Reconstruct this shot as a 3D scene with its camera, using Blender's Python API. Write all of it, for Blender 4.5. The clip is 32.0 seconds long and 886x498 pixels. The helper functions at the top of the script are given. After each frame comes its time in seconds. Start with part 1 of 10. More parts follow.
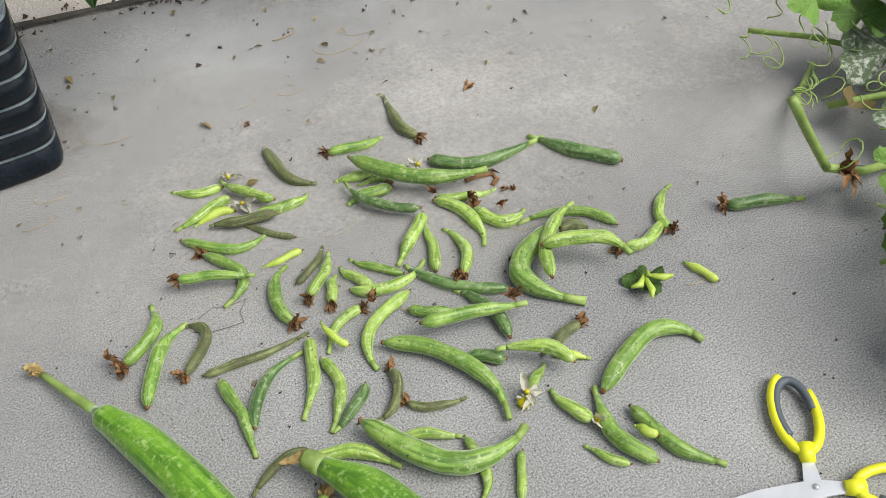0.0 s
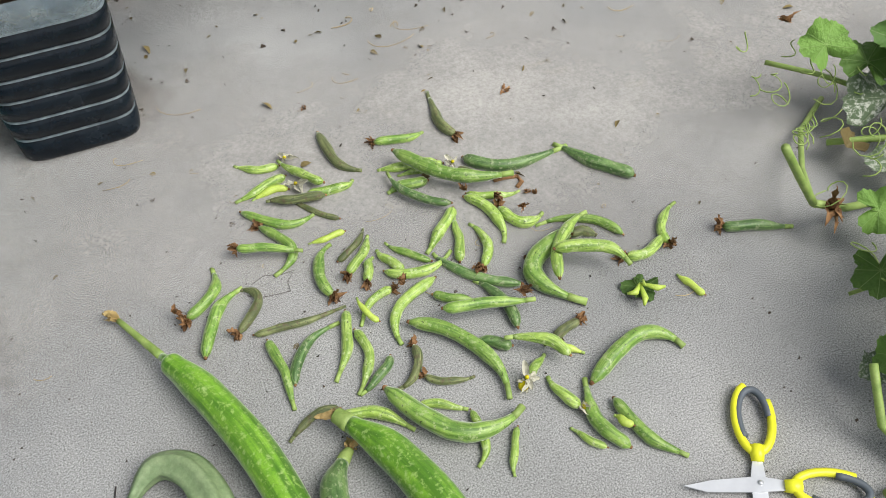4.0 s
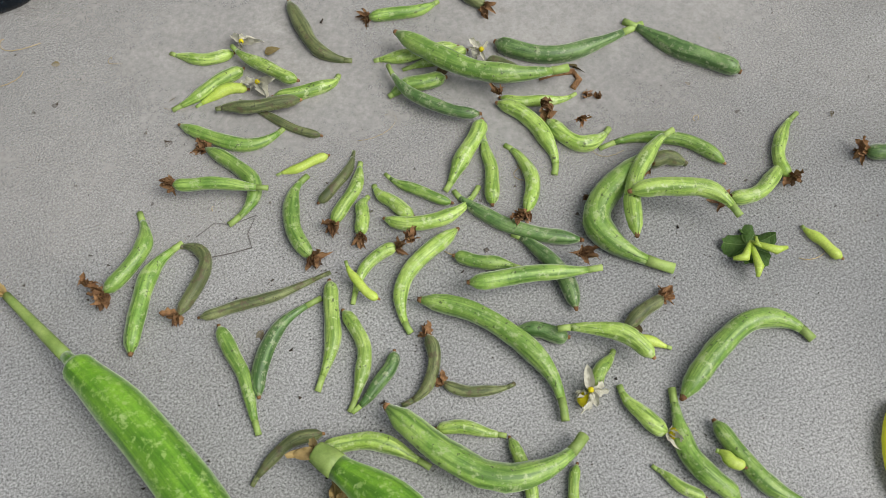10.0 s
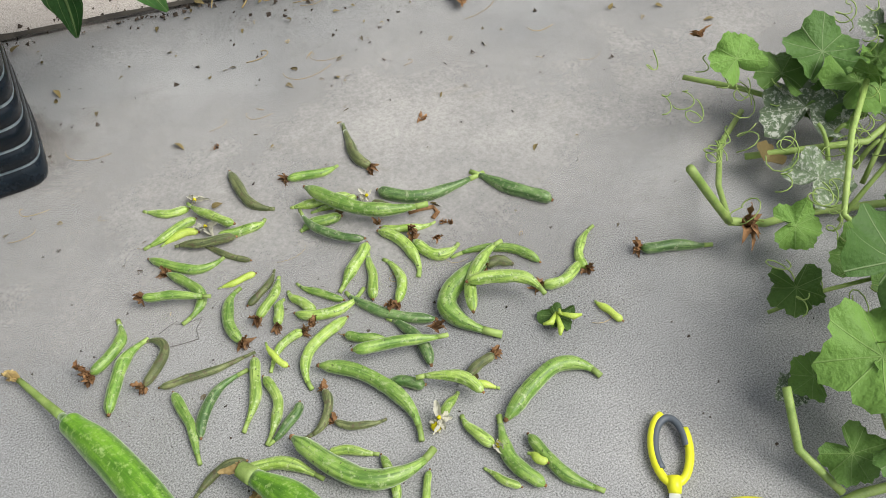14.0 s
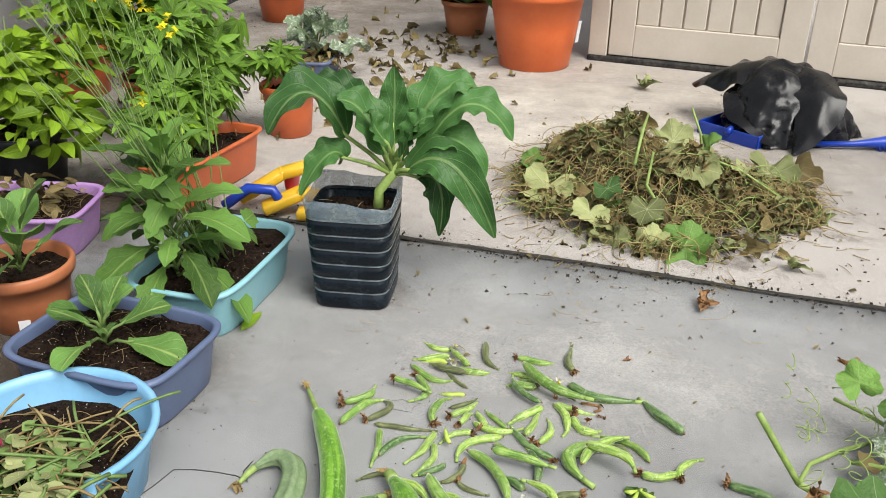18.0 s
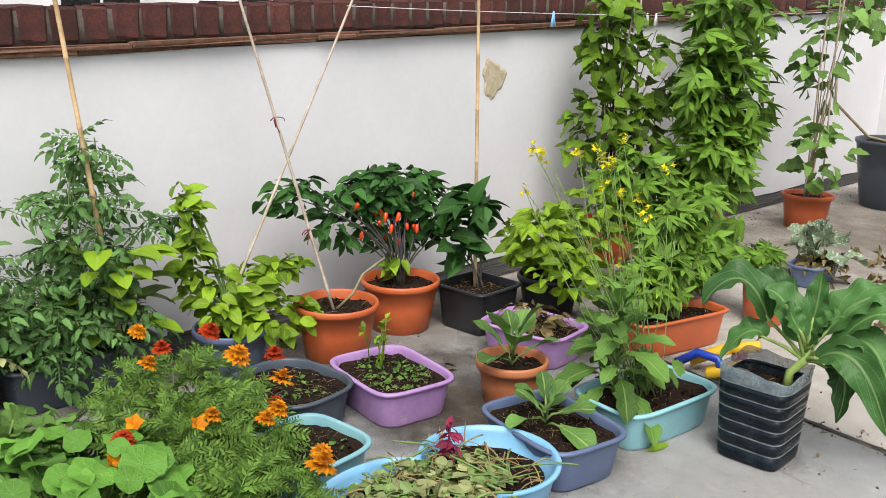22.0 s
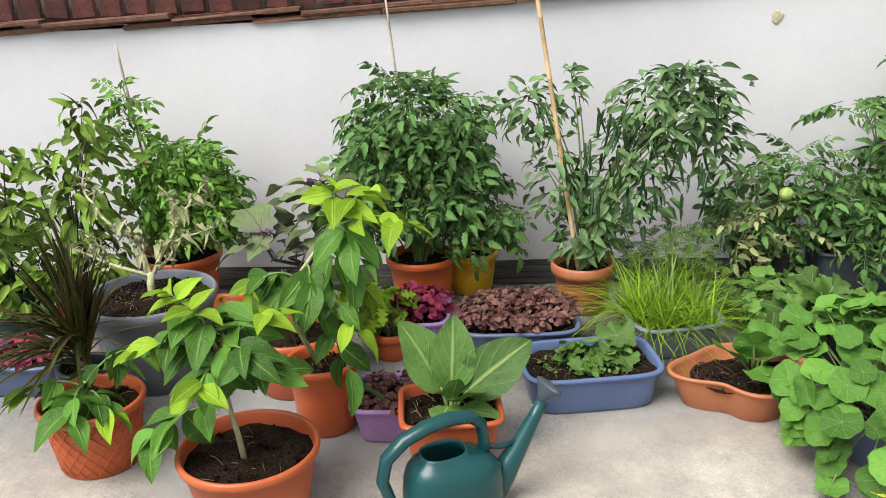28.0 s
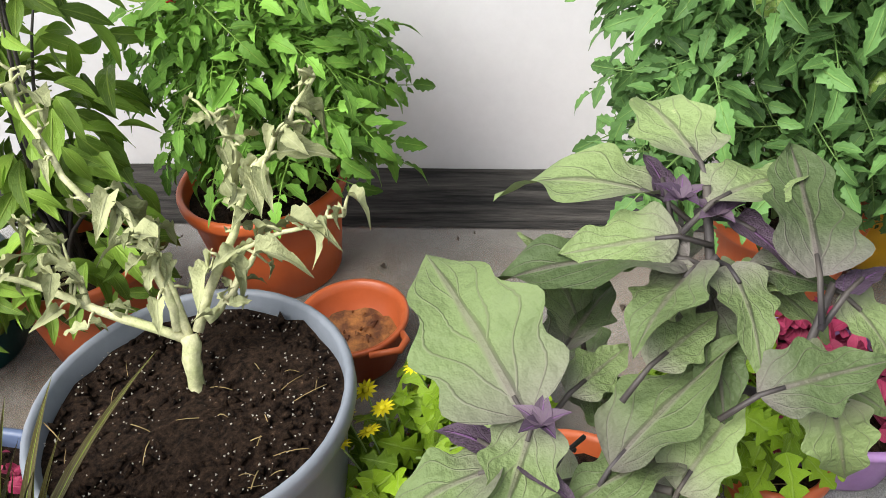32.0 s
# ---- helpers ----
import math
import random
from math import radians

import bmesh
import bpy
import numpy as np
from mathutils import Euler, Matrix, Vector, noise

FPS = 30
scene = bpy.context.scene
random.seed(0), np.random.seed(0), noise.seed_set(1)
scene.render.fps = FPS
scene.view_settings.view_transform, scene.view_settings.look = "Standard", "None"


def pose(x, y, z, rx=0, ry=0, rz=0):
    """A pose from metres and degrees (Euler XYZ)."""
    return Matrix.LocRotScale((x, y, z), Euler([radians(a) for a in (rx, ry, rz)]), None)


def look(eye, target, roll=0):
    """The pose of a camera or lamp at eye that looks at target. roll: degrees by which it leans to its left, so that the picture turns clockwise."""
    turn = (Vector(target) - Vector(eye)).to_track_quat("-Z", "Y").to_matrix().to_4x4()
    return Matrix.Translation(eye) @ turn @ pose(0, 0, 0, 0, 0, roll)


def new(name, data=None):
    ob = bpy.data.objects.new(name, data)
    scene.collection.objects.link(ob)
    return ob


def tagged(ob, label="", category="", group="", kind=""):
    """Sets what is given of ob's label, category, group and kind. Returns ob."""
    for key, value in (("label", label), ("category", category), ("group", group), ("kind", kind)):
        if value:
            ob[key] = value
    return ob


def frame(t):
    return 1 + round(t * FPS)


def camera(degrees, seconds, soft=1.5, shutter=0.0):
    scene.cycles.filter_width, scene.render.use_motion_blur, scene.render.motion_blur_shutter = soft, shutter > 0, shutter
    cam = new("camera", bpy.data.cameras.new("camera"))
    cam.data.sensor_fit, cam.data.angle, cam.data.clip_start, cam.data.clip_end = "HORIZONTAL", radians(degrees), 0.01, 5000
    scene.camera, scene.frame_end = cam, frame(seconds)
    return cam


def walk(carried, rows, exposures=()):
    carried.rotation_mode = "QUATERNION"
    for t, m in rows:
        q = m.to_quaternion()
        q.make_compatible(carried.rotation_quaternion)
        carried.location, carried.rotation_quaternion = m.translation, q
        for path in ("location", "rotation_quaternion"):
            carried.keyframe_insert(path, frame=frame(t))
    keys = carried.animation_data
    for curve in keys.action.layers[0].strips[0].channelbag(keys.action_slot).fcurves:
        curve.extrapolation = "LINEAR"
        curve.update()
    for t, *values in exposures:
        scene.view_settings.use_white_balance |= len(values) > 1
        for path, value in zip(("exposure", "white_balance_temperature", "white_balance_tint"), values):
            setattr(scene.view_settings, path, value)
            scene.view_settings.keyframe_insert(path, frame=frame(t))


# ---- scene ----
cam = camera(53.7, 32.0, 0.3)
PATH = [
    (0, (0.011, -0.003, 0.882), (0.532, 1.239, -0.595), -3.6),
    (0.5, (0.002, -0.002, 0.899), (0.505, 1.186, -0.628), -2.7),
    (1, (-0.002, -0.008, 0.920), (0.478, 1.135, -0.650), -2.2),
    (1.5, (-0.003, 0.004, 0.926), (0.458, 1.114, -0.673), -1.8),
    (2, (-0.009, 0.015, 0.925), (0.442, 1.122, -0.679), -1.7),
    (2.5, (-0.015, 0.020, 0.940), (0.438, 1.144, -0.651), -1.5),
    (4.5, (-0.002, -0.072, 1.092), (0.417, 1.105, -0.470), 0.4),
    (5, (0.025, -0.075, 1.109), (0.388, 1.069, -0.491), -0.6),
    (5.5, (0.008, -0.083, 1.103), (0.360, 1.062, -0.499), -0.3),
    (6, (-0.015, -0.031, 1.049), (0.339, 1.123, -0.546), 0.4),
    (6.5, (0.025, 0.108, 0.975), (0.371, 1.278, -0.609), 0.6),
    (7, (0.049, 0.213, 0.908), (0.416, 1.413, -0.650), 1.0),
    (7.5, (0.069, 0.258, 0.868), (0.442, 1.455, -0.689), 0.6),
    (8, (0.073, 0.276, 0.853), (0.465, 1.448, -0.718), 0.5),
    (8.5, (0.076, 0.278, 0.846), (0.476, 1.398, -0.762), 0.5),
    (9, (0.089, 0.276, 0.849), (0.463, 1.310, -0.822), 0.2),
    (9.5, (0.084, 0.276, 0.827), (0.436, 1.223, -0.899), 0.6),
    (10, (0.088, 0.285, 0.818), (0.395, 1.132, -0.968), 0.0),
    (10.5, (0.086, 0.273, 0.841), (0.348, 1.054, -0.982), -1.3),
    (11, (0.089, 0.270, 0.864), (0.333, 1.026, -0.972), -2.3),
    (11.5, (0.091, 0.270, 0.863), (0.335, 1.028, -0.972), -2.8),
    (12, (0.100, 0.270, 0.856), (0.371, 1.065, -0.958), -2.8),
    (12.5, (0.106, 0.262, 0.882), (0.423, 1.125, -0.895), -2.6),
    (13, (0.118, 0.207, 0.958), (0.498, 1.169, -0.754), -1.9),
    (13.5, (0.126, 0.093, 1.017), (0.573, 1.165, -0.611), -1.2),
    (15.5, (0.046, -0.408, 1.090), (0.421, 1.046, -0.231), -1.3),
    (16, (0.103, -0.445, 1.094), (0.371, 1.096, -0.151), -0.9),
    (16.5, (0.157, -0.500, 1.116), (0.278, 1.131, -0.036), -0.9),
    (17, (0.207, -0.596, 1.148), (0.173, 1.107, 0.099), -0.8),
    (17.5, (0.264, -0.730, 1.166), (0.084, 1.020, 0.214), -0.4),
    (18, (0.372, -0.793, 1.181), (0.067, 0.973, 0.293), 0.7),
    (18.5, (0.505, -0.852, 1.201), (0.076, 0.918, 0.373), 1.6),
    (19, (0.557, -0.930, 1.250), (0.009, 0.833, 0.484), 1.8),
    (19.5, (0.571, -1.002, 1.274), (-0.105, 0.746, 0.576), 1.7),
    (20, (0.606, -1.053, 1.291), (-0.221, 0.654, 0.653), 1.6),
    (20.5, (0.736, -1.049, 1.282), (-0.261, 0.582, 0.698), 2.0),
    (21, (0.844, -1.096, 1.285), (-0.316, 0.439, 0.740), 2.0),
    (21.5, (0.894, -1.178, 1.307), (-0.402, 0.255, 0.793), 1.6),
    (22, (0.925, -1.256, 1.317), (-0.474, 0.083, 0.815), 1.3),
    (22.5, (0.979, -1.284, 1.327), (-0.513, -0.047, 0.832), 1.2),
    (23, (1.039, -1.283, 1.328), (-0.549, -0.173, 0.834), 1.1),
    (23.5, (1.100, -1.292, 1.313), (-0.587, -0.338, 0.817), 0.8),
    (24, (1.136, -1.312, 1.303), (-0.625, -0.509, 0.796), 0.2),
    (24.5, (1.142, -1.325, 1.293), (-0.668, -0.652, 0.775), -0.4),
    (25, (1.138, -1.338, 1.296), (-0.709, -0.789, 0.762), -0.7),
    (25.5, (1.139, -1.368, 1.287), (-0.735, -0.943, 0.730), -0.8),
    (26, (1.171, -1.411, 1.276), (-0.718, -1.118, 0.688), -1.2),
    (26.5, (1.201, -1.466, 1.277), (-0.697, -1.297, 0.667), -1.7),
    (28.5, (1.215, -1.721, 1.346), (-0.656, -1.932, 0.673), -2.7),
    (29, (1.003, -1.803, 1.322), (-0.851, -2.086, 0.630), -3.1),
    (29.5, (0.662, -1.937, 1.334), (-1.173, -2.246, 0.602), -3.6),
    (30, (0.331, -2.124, 1.289), (-1.492, -2.396, 0.513), -3.6),
    (30.5, (-0.078, -2.166, 1.227), (-1.860, -2.465, 0.370), -5.7),
    (31, (-0.383, -2.224, 1.184), (-2.097, -2.546, 0.203), -7.0),
    (31.5, (-0.576, -2.262, 1.149), (-2.211, -2.590, 0.045), -6.8),
    (32, (-0.669, -2.272, 1.117), (-2.205, -2.618, -0.116), -6.7),
]
walk(cam, [(t, look(eye, target, roll)) for t, eye, target, roll in PATH], [(0.0, 0.74), (3.0, 0.74), (5.0, 0.86), (7.0, 0.75), (9.0, 0.68), (10.0, 0.505), (12.0, 0.475), (13.5, 0.68), (15.5, 0.9), (18.0, 0.98), (20.0, 0.96), (23.0, 1.05), (26.0, 1.12), (29.0, 1.07), (31.0, 1.2), (32.0, 1.5)])

# ---------- daylight: a bright, thinly clouded sky ----------
world = bpy.data.worlds.new("sky")
scene.world = world
world.use_nodes = True
wn = world.node_tree
sky = wn.nodes.new("ShaderNodeTexSky")
sky.sky_type, sky.sun_disc = "NISHITA", False
sky.sun_elevation, sky.sun_rotation = radians(54), radians(132)
soft = wn.nodes.new("ShaderNodeHueSaturation")
soft.inputs["Saturation"].default_value = 0.22
wn.links.new(sky.outputs["Color"], soft.inputs["Color"])
wn.links.new(soft.outputs["Color"], wn.nodes["Background"].inputs["Color"])
wn.nodes["Background"].inputs["Strength"].default_value = 0.1
sun = new("sun", bpy.data.lights.new("sun", "SUN"))
sun.data.energy, sun.data.angle, sun.data.color = 2.05, radians(40), (1.0, 0.965, 0.905)
sun.matrix_basis = look((6 * math.cos(radians(54)) * math.sin(radians(132)), 6 * math.cos(radians(54)) * math.cos(radians(132)), 6 * math.sin(radians(54))), (0, 0, 0))


# ---------- small builders ----------
R = random.Random(7)


def rnd(a, b):
    return R.uniform(a, b)


class Geo:
    """Collects vertices, faces and texture coordinates for one mesh."""

    def __init__(self):
        self.v, self.f, self.uv = [], [], []

    def add(self, verts, faces, uvs=None, m=None):
        n = len(self.v)
        if m is not None:
            verts = [m @ Vector(p) for p in verts]
        self.v += [tuple(p) for p in verts]
        self.f += [tuple(i + n for i in f) for f in faces]
        uvs = uvs or [(0.5, 0.5)] * len(verts)
        self.uv += list(uvs)
        return self

    def mesh(self, name, mats, smooth=True):
        me = bpy.data.meshes.new(name)
        me.from_pydata(self.v, [], self.f)
        lay = me.uv_layers.new(name="UVMap")
        idx = np.empty(len(me.loops), dtype=np.int32)
        me.loops.foreach_get("vertex_index", idx)
        lay.data.foreach_set("uv", np.array(self.uv, dtype=np.float32)[idx].ravel())
        if smooth:
            me.polygons.foreach_set("use_smooth", [True] * len(me.polygons))
        for m in mats if isinstance(mats, (list, tuple)) else [mats]:
            me.materials.append(m)
        me.update()
        return me


def thing(name, x, y, z=0.0, rz=0.0, label="", category="", group=""):
    ob = new(name)
    ob.matrix_basis = pose(x, y, z, 0, 0, rz)
    ob.empty_display_size = 0.05
    return tagged(ob, label, category, group)


def part(name, geo, material, parent, label="", smooth=True, m=None):
    me = geo if isinstance(geo, bpy.types.Mesh) else geo.mesh(name, material, smooth)
    ob = new(name, me)
    ob.parent = parent
    if m is not None:
        ob.matrix_basis = m
    return tagged(ob, label)


def solo(name, geo, material, label="", category="", kind="", smooth=False, group=""):
    return tagged(new(name, geo.mesh(name, material, smooth)), label, category, group, kind)


def rings(loops, cap_a=True, cap_b=True):
    """Faces over a list of closed rings with the same number of points."""
    n = len(loops[0])
    verts = [p for l in loops for p in l]
    faces = []
    for i in range(len(loops) - 1):
        for j in range(n):
            k = (j + 1) % n
            faces.append((i * n + j, i * n + k, (i + 1) * n + k, (i + 1) * n + j))
    if cap_a:
        faces.append(tuple(range(n - 1, -1, -1)))
    if cap_b:
        faces.append(tuple(range((len(loops) - 1) * n, len(loops) * n)))
    return verts, faces


def ring(rx, ry, z, power=2.0, n=40, cx=0.0, cy=0.0):
    out = []
    for i in range(n):
        a = 2 * math.pi * i / n
        c, s = math.cos(a), math.sin(a)
        out.append((cx + rx * math.copysign(abs(c) ** (2 / power), c), cy + ry * math.copysign(abs(s) ** (2 / power), s), z))
    return out


def vessel(profile, power=2.0, n=44, ratio=1.0):
    """A walled vessel: profile of (radius, z) from the outside of the base over the rim to the inside of the base."""
    g = Geo()
    g.add(*rings([ring(r, r * ratio if power == 2 else r * ratio, z, power, n) for r, z in profile]))
    return g


def tub(ax, ay, profile, power=5.0, n=48):
    """A vessel with a rounded oblong plan; profile of (inset, z)."""
    g = Geo()
    g.add(*rings([ring(max(ax - d, 0.004), max(ay - d, 0.004), z, power, n) for d, z in profile]))
    return g


def tube(g, pts, radii, sides=6, cap=True):
    pts = [Vector(p) for p in pts]
    if not isinstance(radii, (list, tuple)):
        radii = [radii] * len(pts)
    loops = []
    side = None
    for i, p in enumerate(pts):
        d = (pts[min(i + 1, len(pts) - 1)] - pts[max(i - 1, 0)]).normalized()
        if side is None:
            side = d.orthogonal().normalized()
        side = (side - d * side.dot(d)).normalized()
        up = d.cross(side)
        loops.append([p + (side * math.cos(a) + up * math.sin(a)) * radii[i] for a in (2 * math.pi * k / sides for k in range(sides))])
    uv = [(k / sides, i / max(1, len(pts) - 1)) for i in range(len(pts)) for k in range(sides)]
    v, f = rings(loops, cap, cap)
    g.add(v, f, uv)
    return g


def arc(a, b, bend, n=8, sag=Vector((0, 0, 1))):
    """Points from a to b, bowed by bend along sag."""
    a, b = Vector(a), Vector(b)
    return [a.lerp(b, i / n) + Vector(sag) * bend * 4 * (i / n) * (1 - i / n) for i in range(n + 1)]


def box(g, x0, x1, y0, y1, z0, z1, m=None, bevel=0.0):
    b = min(bevel, (x1 - x0) / 3, (y1 - y0) / 3, (z1 - z0) / 3)
    if b <= 0:
        v = [(x, y, z) for z in (z0, z1) for x, y in ((x0, y0), (x1, y0), (x1, y1), (x0, y1))]
        f = [(3, 2, 1, 0), (4, 5, 6, 7), (0, 1, 5, 4), (1, 2, 6, 5), (2, 3, 7, 6), (3, 0, 4, 7)]
        return g.add(v, f, None, m)
    loops = []
    for z, d in ((z0, b), (z0 + b, 0), (z1 - b, 0), (z1, b)):
        loops.append([(x0 + b, y0 + d, z), (x1 - b, y0 + d, z), (x1 - d, y0 + b, z), (x1 - d, y1 - b, z), (x1 - b, y1 - d, z), (x0 + b, y1 - d, z), (x0 + d, y1 - b, z), (x0 + d, y0 + b, z)])
    v, f = rings(loops)
    return g.add(v, f, None, m)


def aim(p, direction, normal, s=1.0, roll=0.0):
    """A pose whose +y runs along direction and whose +z is near normal."""
    y = Vector(direction).normalized()
    z = Vector(normal) - y * Vector(normal).dot(y)
    if z.length < 1e-4:
        z = y.orthogonal()
    z.normalize()
    x = y.cross(z)
    m = Matrix((x, y, z)).transposed().to_4x4()
    m.translation = p
    return m @ Matrix.Rotation(roll, 4, "Y") @ Matrix.Diagonal((s, s, s, 1))


# ---------- leaves: each is a unit long, along +y ----------
def outline(kind, v):
    if kind == "lance":
        return math.sin(math.pi * v ** 0.8) ** 0.9
    if kind == "ovate":
        return math.sin(math.pi * v ** 0.6) ** 0.8
    if kind == "broad":
        return math.sin(math.pi * v ** 0.75) ** 0.6
    if kind == "spoon":
        return (0.16 + 0.84 * min(1.0, max(0.0, (v - 0.12) / 0.4)) ** 0.8) * max(0.0, 1 - max(0.0, (v - 0.62) / 0.38) ** 2.4) ** 0.6
    if kind == "heart":
        return math.sin(math.pi * (0.12 + 0.88 * v) ** 0.55) ** 0.7
    return math.sin(math.pi * v) ** 0.7


def leaf(kind="lance", width=0.4, rows=6, fold=0.15, curl=0.25, wavy=0.0, lobes=0.0, nl=3, seed=0):
    """Vertices, faces and uv of one leaf blade, folded along its midrib and curling down."""
    rg = random.Random(seed)
    v, f, uv = [], [], []
    ph = rg.uniform(0, 6)
    for i in range(rows + 1):
        t = i / rows
        w = width / 2 * max(outline(kind, min(max(t, 0.004), 0.996)), 0.02)
        if lobes > 0:
            w *= 1 - lobes * 0.5 * (1 + math.cos(2 * math.pi * nl * t + 0.6)) * (0.4 + 0.6 * math.sin(math.pi * t))
        elif lobes:
            w *= 1 + lobes * ((nl * t) % 1.0) * min(1.0, 2.2 * (1 - t))
        z0 = -curl * t * t
        for k, s in enumerate((-1, -0.5, 0, 0.5, 1)):
            z = z0 + fold * abs(s) * w * 2 + wavy * abs(s) * math.sin((9 if wavy < 0.1 else 15) * t + ph + (1.5 if s > 0 else 0)) * width
            v.append((s * w, t * (1 - 0.2 * curl * t), z))
            uv.append((0.5 + s * 0.5, t))
    for i in range(rows):
        for k in range(4):
            a = i * 5 + k
            f.append((a, a + 1, a + 6, a + 5))
    return v, f, uv


def lobed_leaf(seed=0, n=44, cup=0.1):
    """A broad five-lobed gourd leaf on its stalk at the start point, toothed, with a deep notch at its base."""
    rg = random.Random(seed)
    ph, ph2 = rg.uniform(0, 6), rg.uniform(0, 6)
    v, f, uv = [(0, 0, 0)], [], [(0.5, 0.5)]
    for r in (0.3, 0.62, 0.85, 1.0):
        for i in range(n):
            a = -math.pi + 2 * math.pi * i / n
            k = 0.5 * (0.83 + 0.2 * abs(math.cos(a / 1.134 * math.pi / 2 * 2)) ** 1.3)
            k *= 1 - 0.72 * math.exp(-((abs(a) - math.pi) / 0.3) ** 2)
            k *= 1 + (0.035 * (1 if i % 2 else -1) + rg.uniform(-0.02, 0.02)) * (r > 0.9)
            x, y = r * k * math.sin(a), r * k * math.cos(a)
            z = cup * r * r * 0.5 + 0.12 * r * r * math.sin(3 * a + ph) + 0.06 * r ** 3 * math.sin(7 * a + ph2) - 0.05 * r * abs(math.sin(a / 1.134 * math.pi))
            v.append((x, y, z))
            uv.append((0.5 + x, 0.5 + y))
    for i in range(n):
        k = (i + 1) % n
        f.append((0, 1 + k, 1 + i))
        for q in range(3):
            f.append((1 + q * n + i, 1 + q * n + k, 1 + (q + 1) * n + k, 1 + (q + 1) * n + i))
    return v, f, uv


def draped(base, mid, tip, width, kind="broad", up=(0, 0, 1), rows=16, fold=0.25, ruffle=0.12, waves=14.0, seed=0, lobes=0.0, nl=4):
    """A blade that runs from base over mid to tip, its sides folded up a little and its edge ruffled."""
    rg = random.Random(seed)
    a, m, b, up = Vector(base), Vector(mid), Vector(tip), Vector(up)
    c = 2 * m - (a + b) / 2
    ph, ph2 = rg.uniform(0, 6), rg.uniform(0, 6)
    v, f, uv = [], [], []
    for i in range(rows + 1):
        t = i / rows
        p = a * (1 - t) ** 2 + c * 2 * t * (1 - t) + b * t * t
        d = ((c - a) * (1 - t) + (b - c) * t).normalized()
        side = d.cross(up).normalized()
        nrm = side.cross(d)
        w = width / 2 * max(outline(kind, min(max(t, 0.004), 0.996)), 0.03)
        if lobes:
            w *= 1 - lobes * 0.5 * (1 + math.cos(2 * math.pi * nl * t + 0.6)) * (0.4 + 0.6 * math.sin(math.pi * t))
        for k in range(7):
            q = k / 3 - 1
            z = fold * abs(q) ** 1.3 * w + ruffle * width * abs(q) ** 2 * math.sin(waves * t + (ph if q < 0 else ph2)) * (0.3 + 0.7 * math.sin(math.pi * t))
            v.append(tuple(p + side * w * q + nrm * z))
            uv.append((0.5 + q / 2, t))
    for i in range(rows):
        for k in range(6):
            q = i * 7 + k
            f.append((q, q + 1, q + 8, q + 7))
    return v, f, uv


def joined(*blades):
    v, f, uv = [], [], []
    for (bv, bf, buv), m in blades:
        n = len(v)
        v += [tuple(m @ Vector(p)) for p in bv]
        f += [tuple(i + n for i in q) for q in bf]
        uv += buv
    return v, f, uv


def compound(pairs=3, width=0.5, seed=0, size=0.36, droop=0.2):
    """A tomato-like leaf: toothed leaflets on short stalks in pairs along a drooping stalk, with tiny ones between."""
    rg = random.Random(seed)
    out = []
    stalk = Geo()
    tube(stalk, [(0, t, -droop * t * t) for t in (0, 0.35, 0.7, 1.0)], [0.013, 0.011, 0.009, 0.005], 3, False)
    for i in range(pairs * 2):
        big = i % 2 == 0
        t = 0.26 + 0.56 * i / (pairs * 2 - 1)
        for s in (-1, 1):
            d = Vector((s * 1.0, 0.55 + rg.uniform(-0.2, 0.2), -0.15 - 0.35 * rg.random()))
            p = Vector((0, t + rg.uniform(-0.02, 0.02), -droop * t * t))
            q = p + d.normalized() * (0.06 if big else 0.03)
            tube(stalk, [p, q], [0.006, 0.004], 3, False)
            k = size * (rg.uniform(0.8, 1.1) * (1.1 - 0.4 * abs(t - 0.5)) if big else rg.uniform(0.25, 0.4))
            b = leaf("ovate", width, 11 if big else 4, 0.14, 0.15 + rg.uniform(0, 0.4), 0.04, -0.42 if big else 0.0, 3.7, rg.randint(0, 99))
            out.append((b, aim(q, d, (0.2 * s, -0.1, 1), k, rg.uniform(-0.3, 0.3))))
    out.append(((stalk.v, stalk.f, [(0.5, 0.3)] * len(stalk.v)), Matrix()))
    b = leaf("ovate", width * 1.1, 13, 0.14, 0.35, 0.04, -0.45, 4.0, rg.randint(0, 99))
    out.append((b, aim((0, 0.9, -droop * 0.8), (0, 1, -0.5), (0, 0.3, 1), size * 1.2)))
    return joined(*out)


def palmate(n=6, width=0.3, seed=0):
    """A hand-shaped leaf: leaflets that fan out from one point."""
    rg = random.Random(seed)
    out = []
    for i in range(n):
        a = (i - (n - 1) / 2) * (4.4 / n)
        b = leaf("lance", width, 4, 0.12, 0.08 + rg.uniform(0, 0.2), 0.02, 0, 2, rg.randint(0, 99))
        s = 1.0 - 0.35 * abs(a) / 2.2
        out.append((b, aim((0, 0.12, 0), (math.sin(a), math.cos(a) + 0.1, -0.12), (0, 0, 1), s * rg.uniform(0.5, 0.62))))
    return joined(*out)


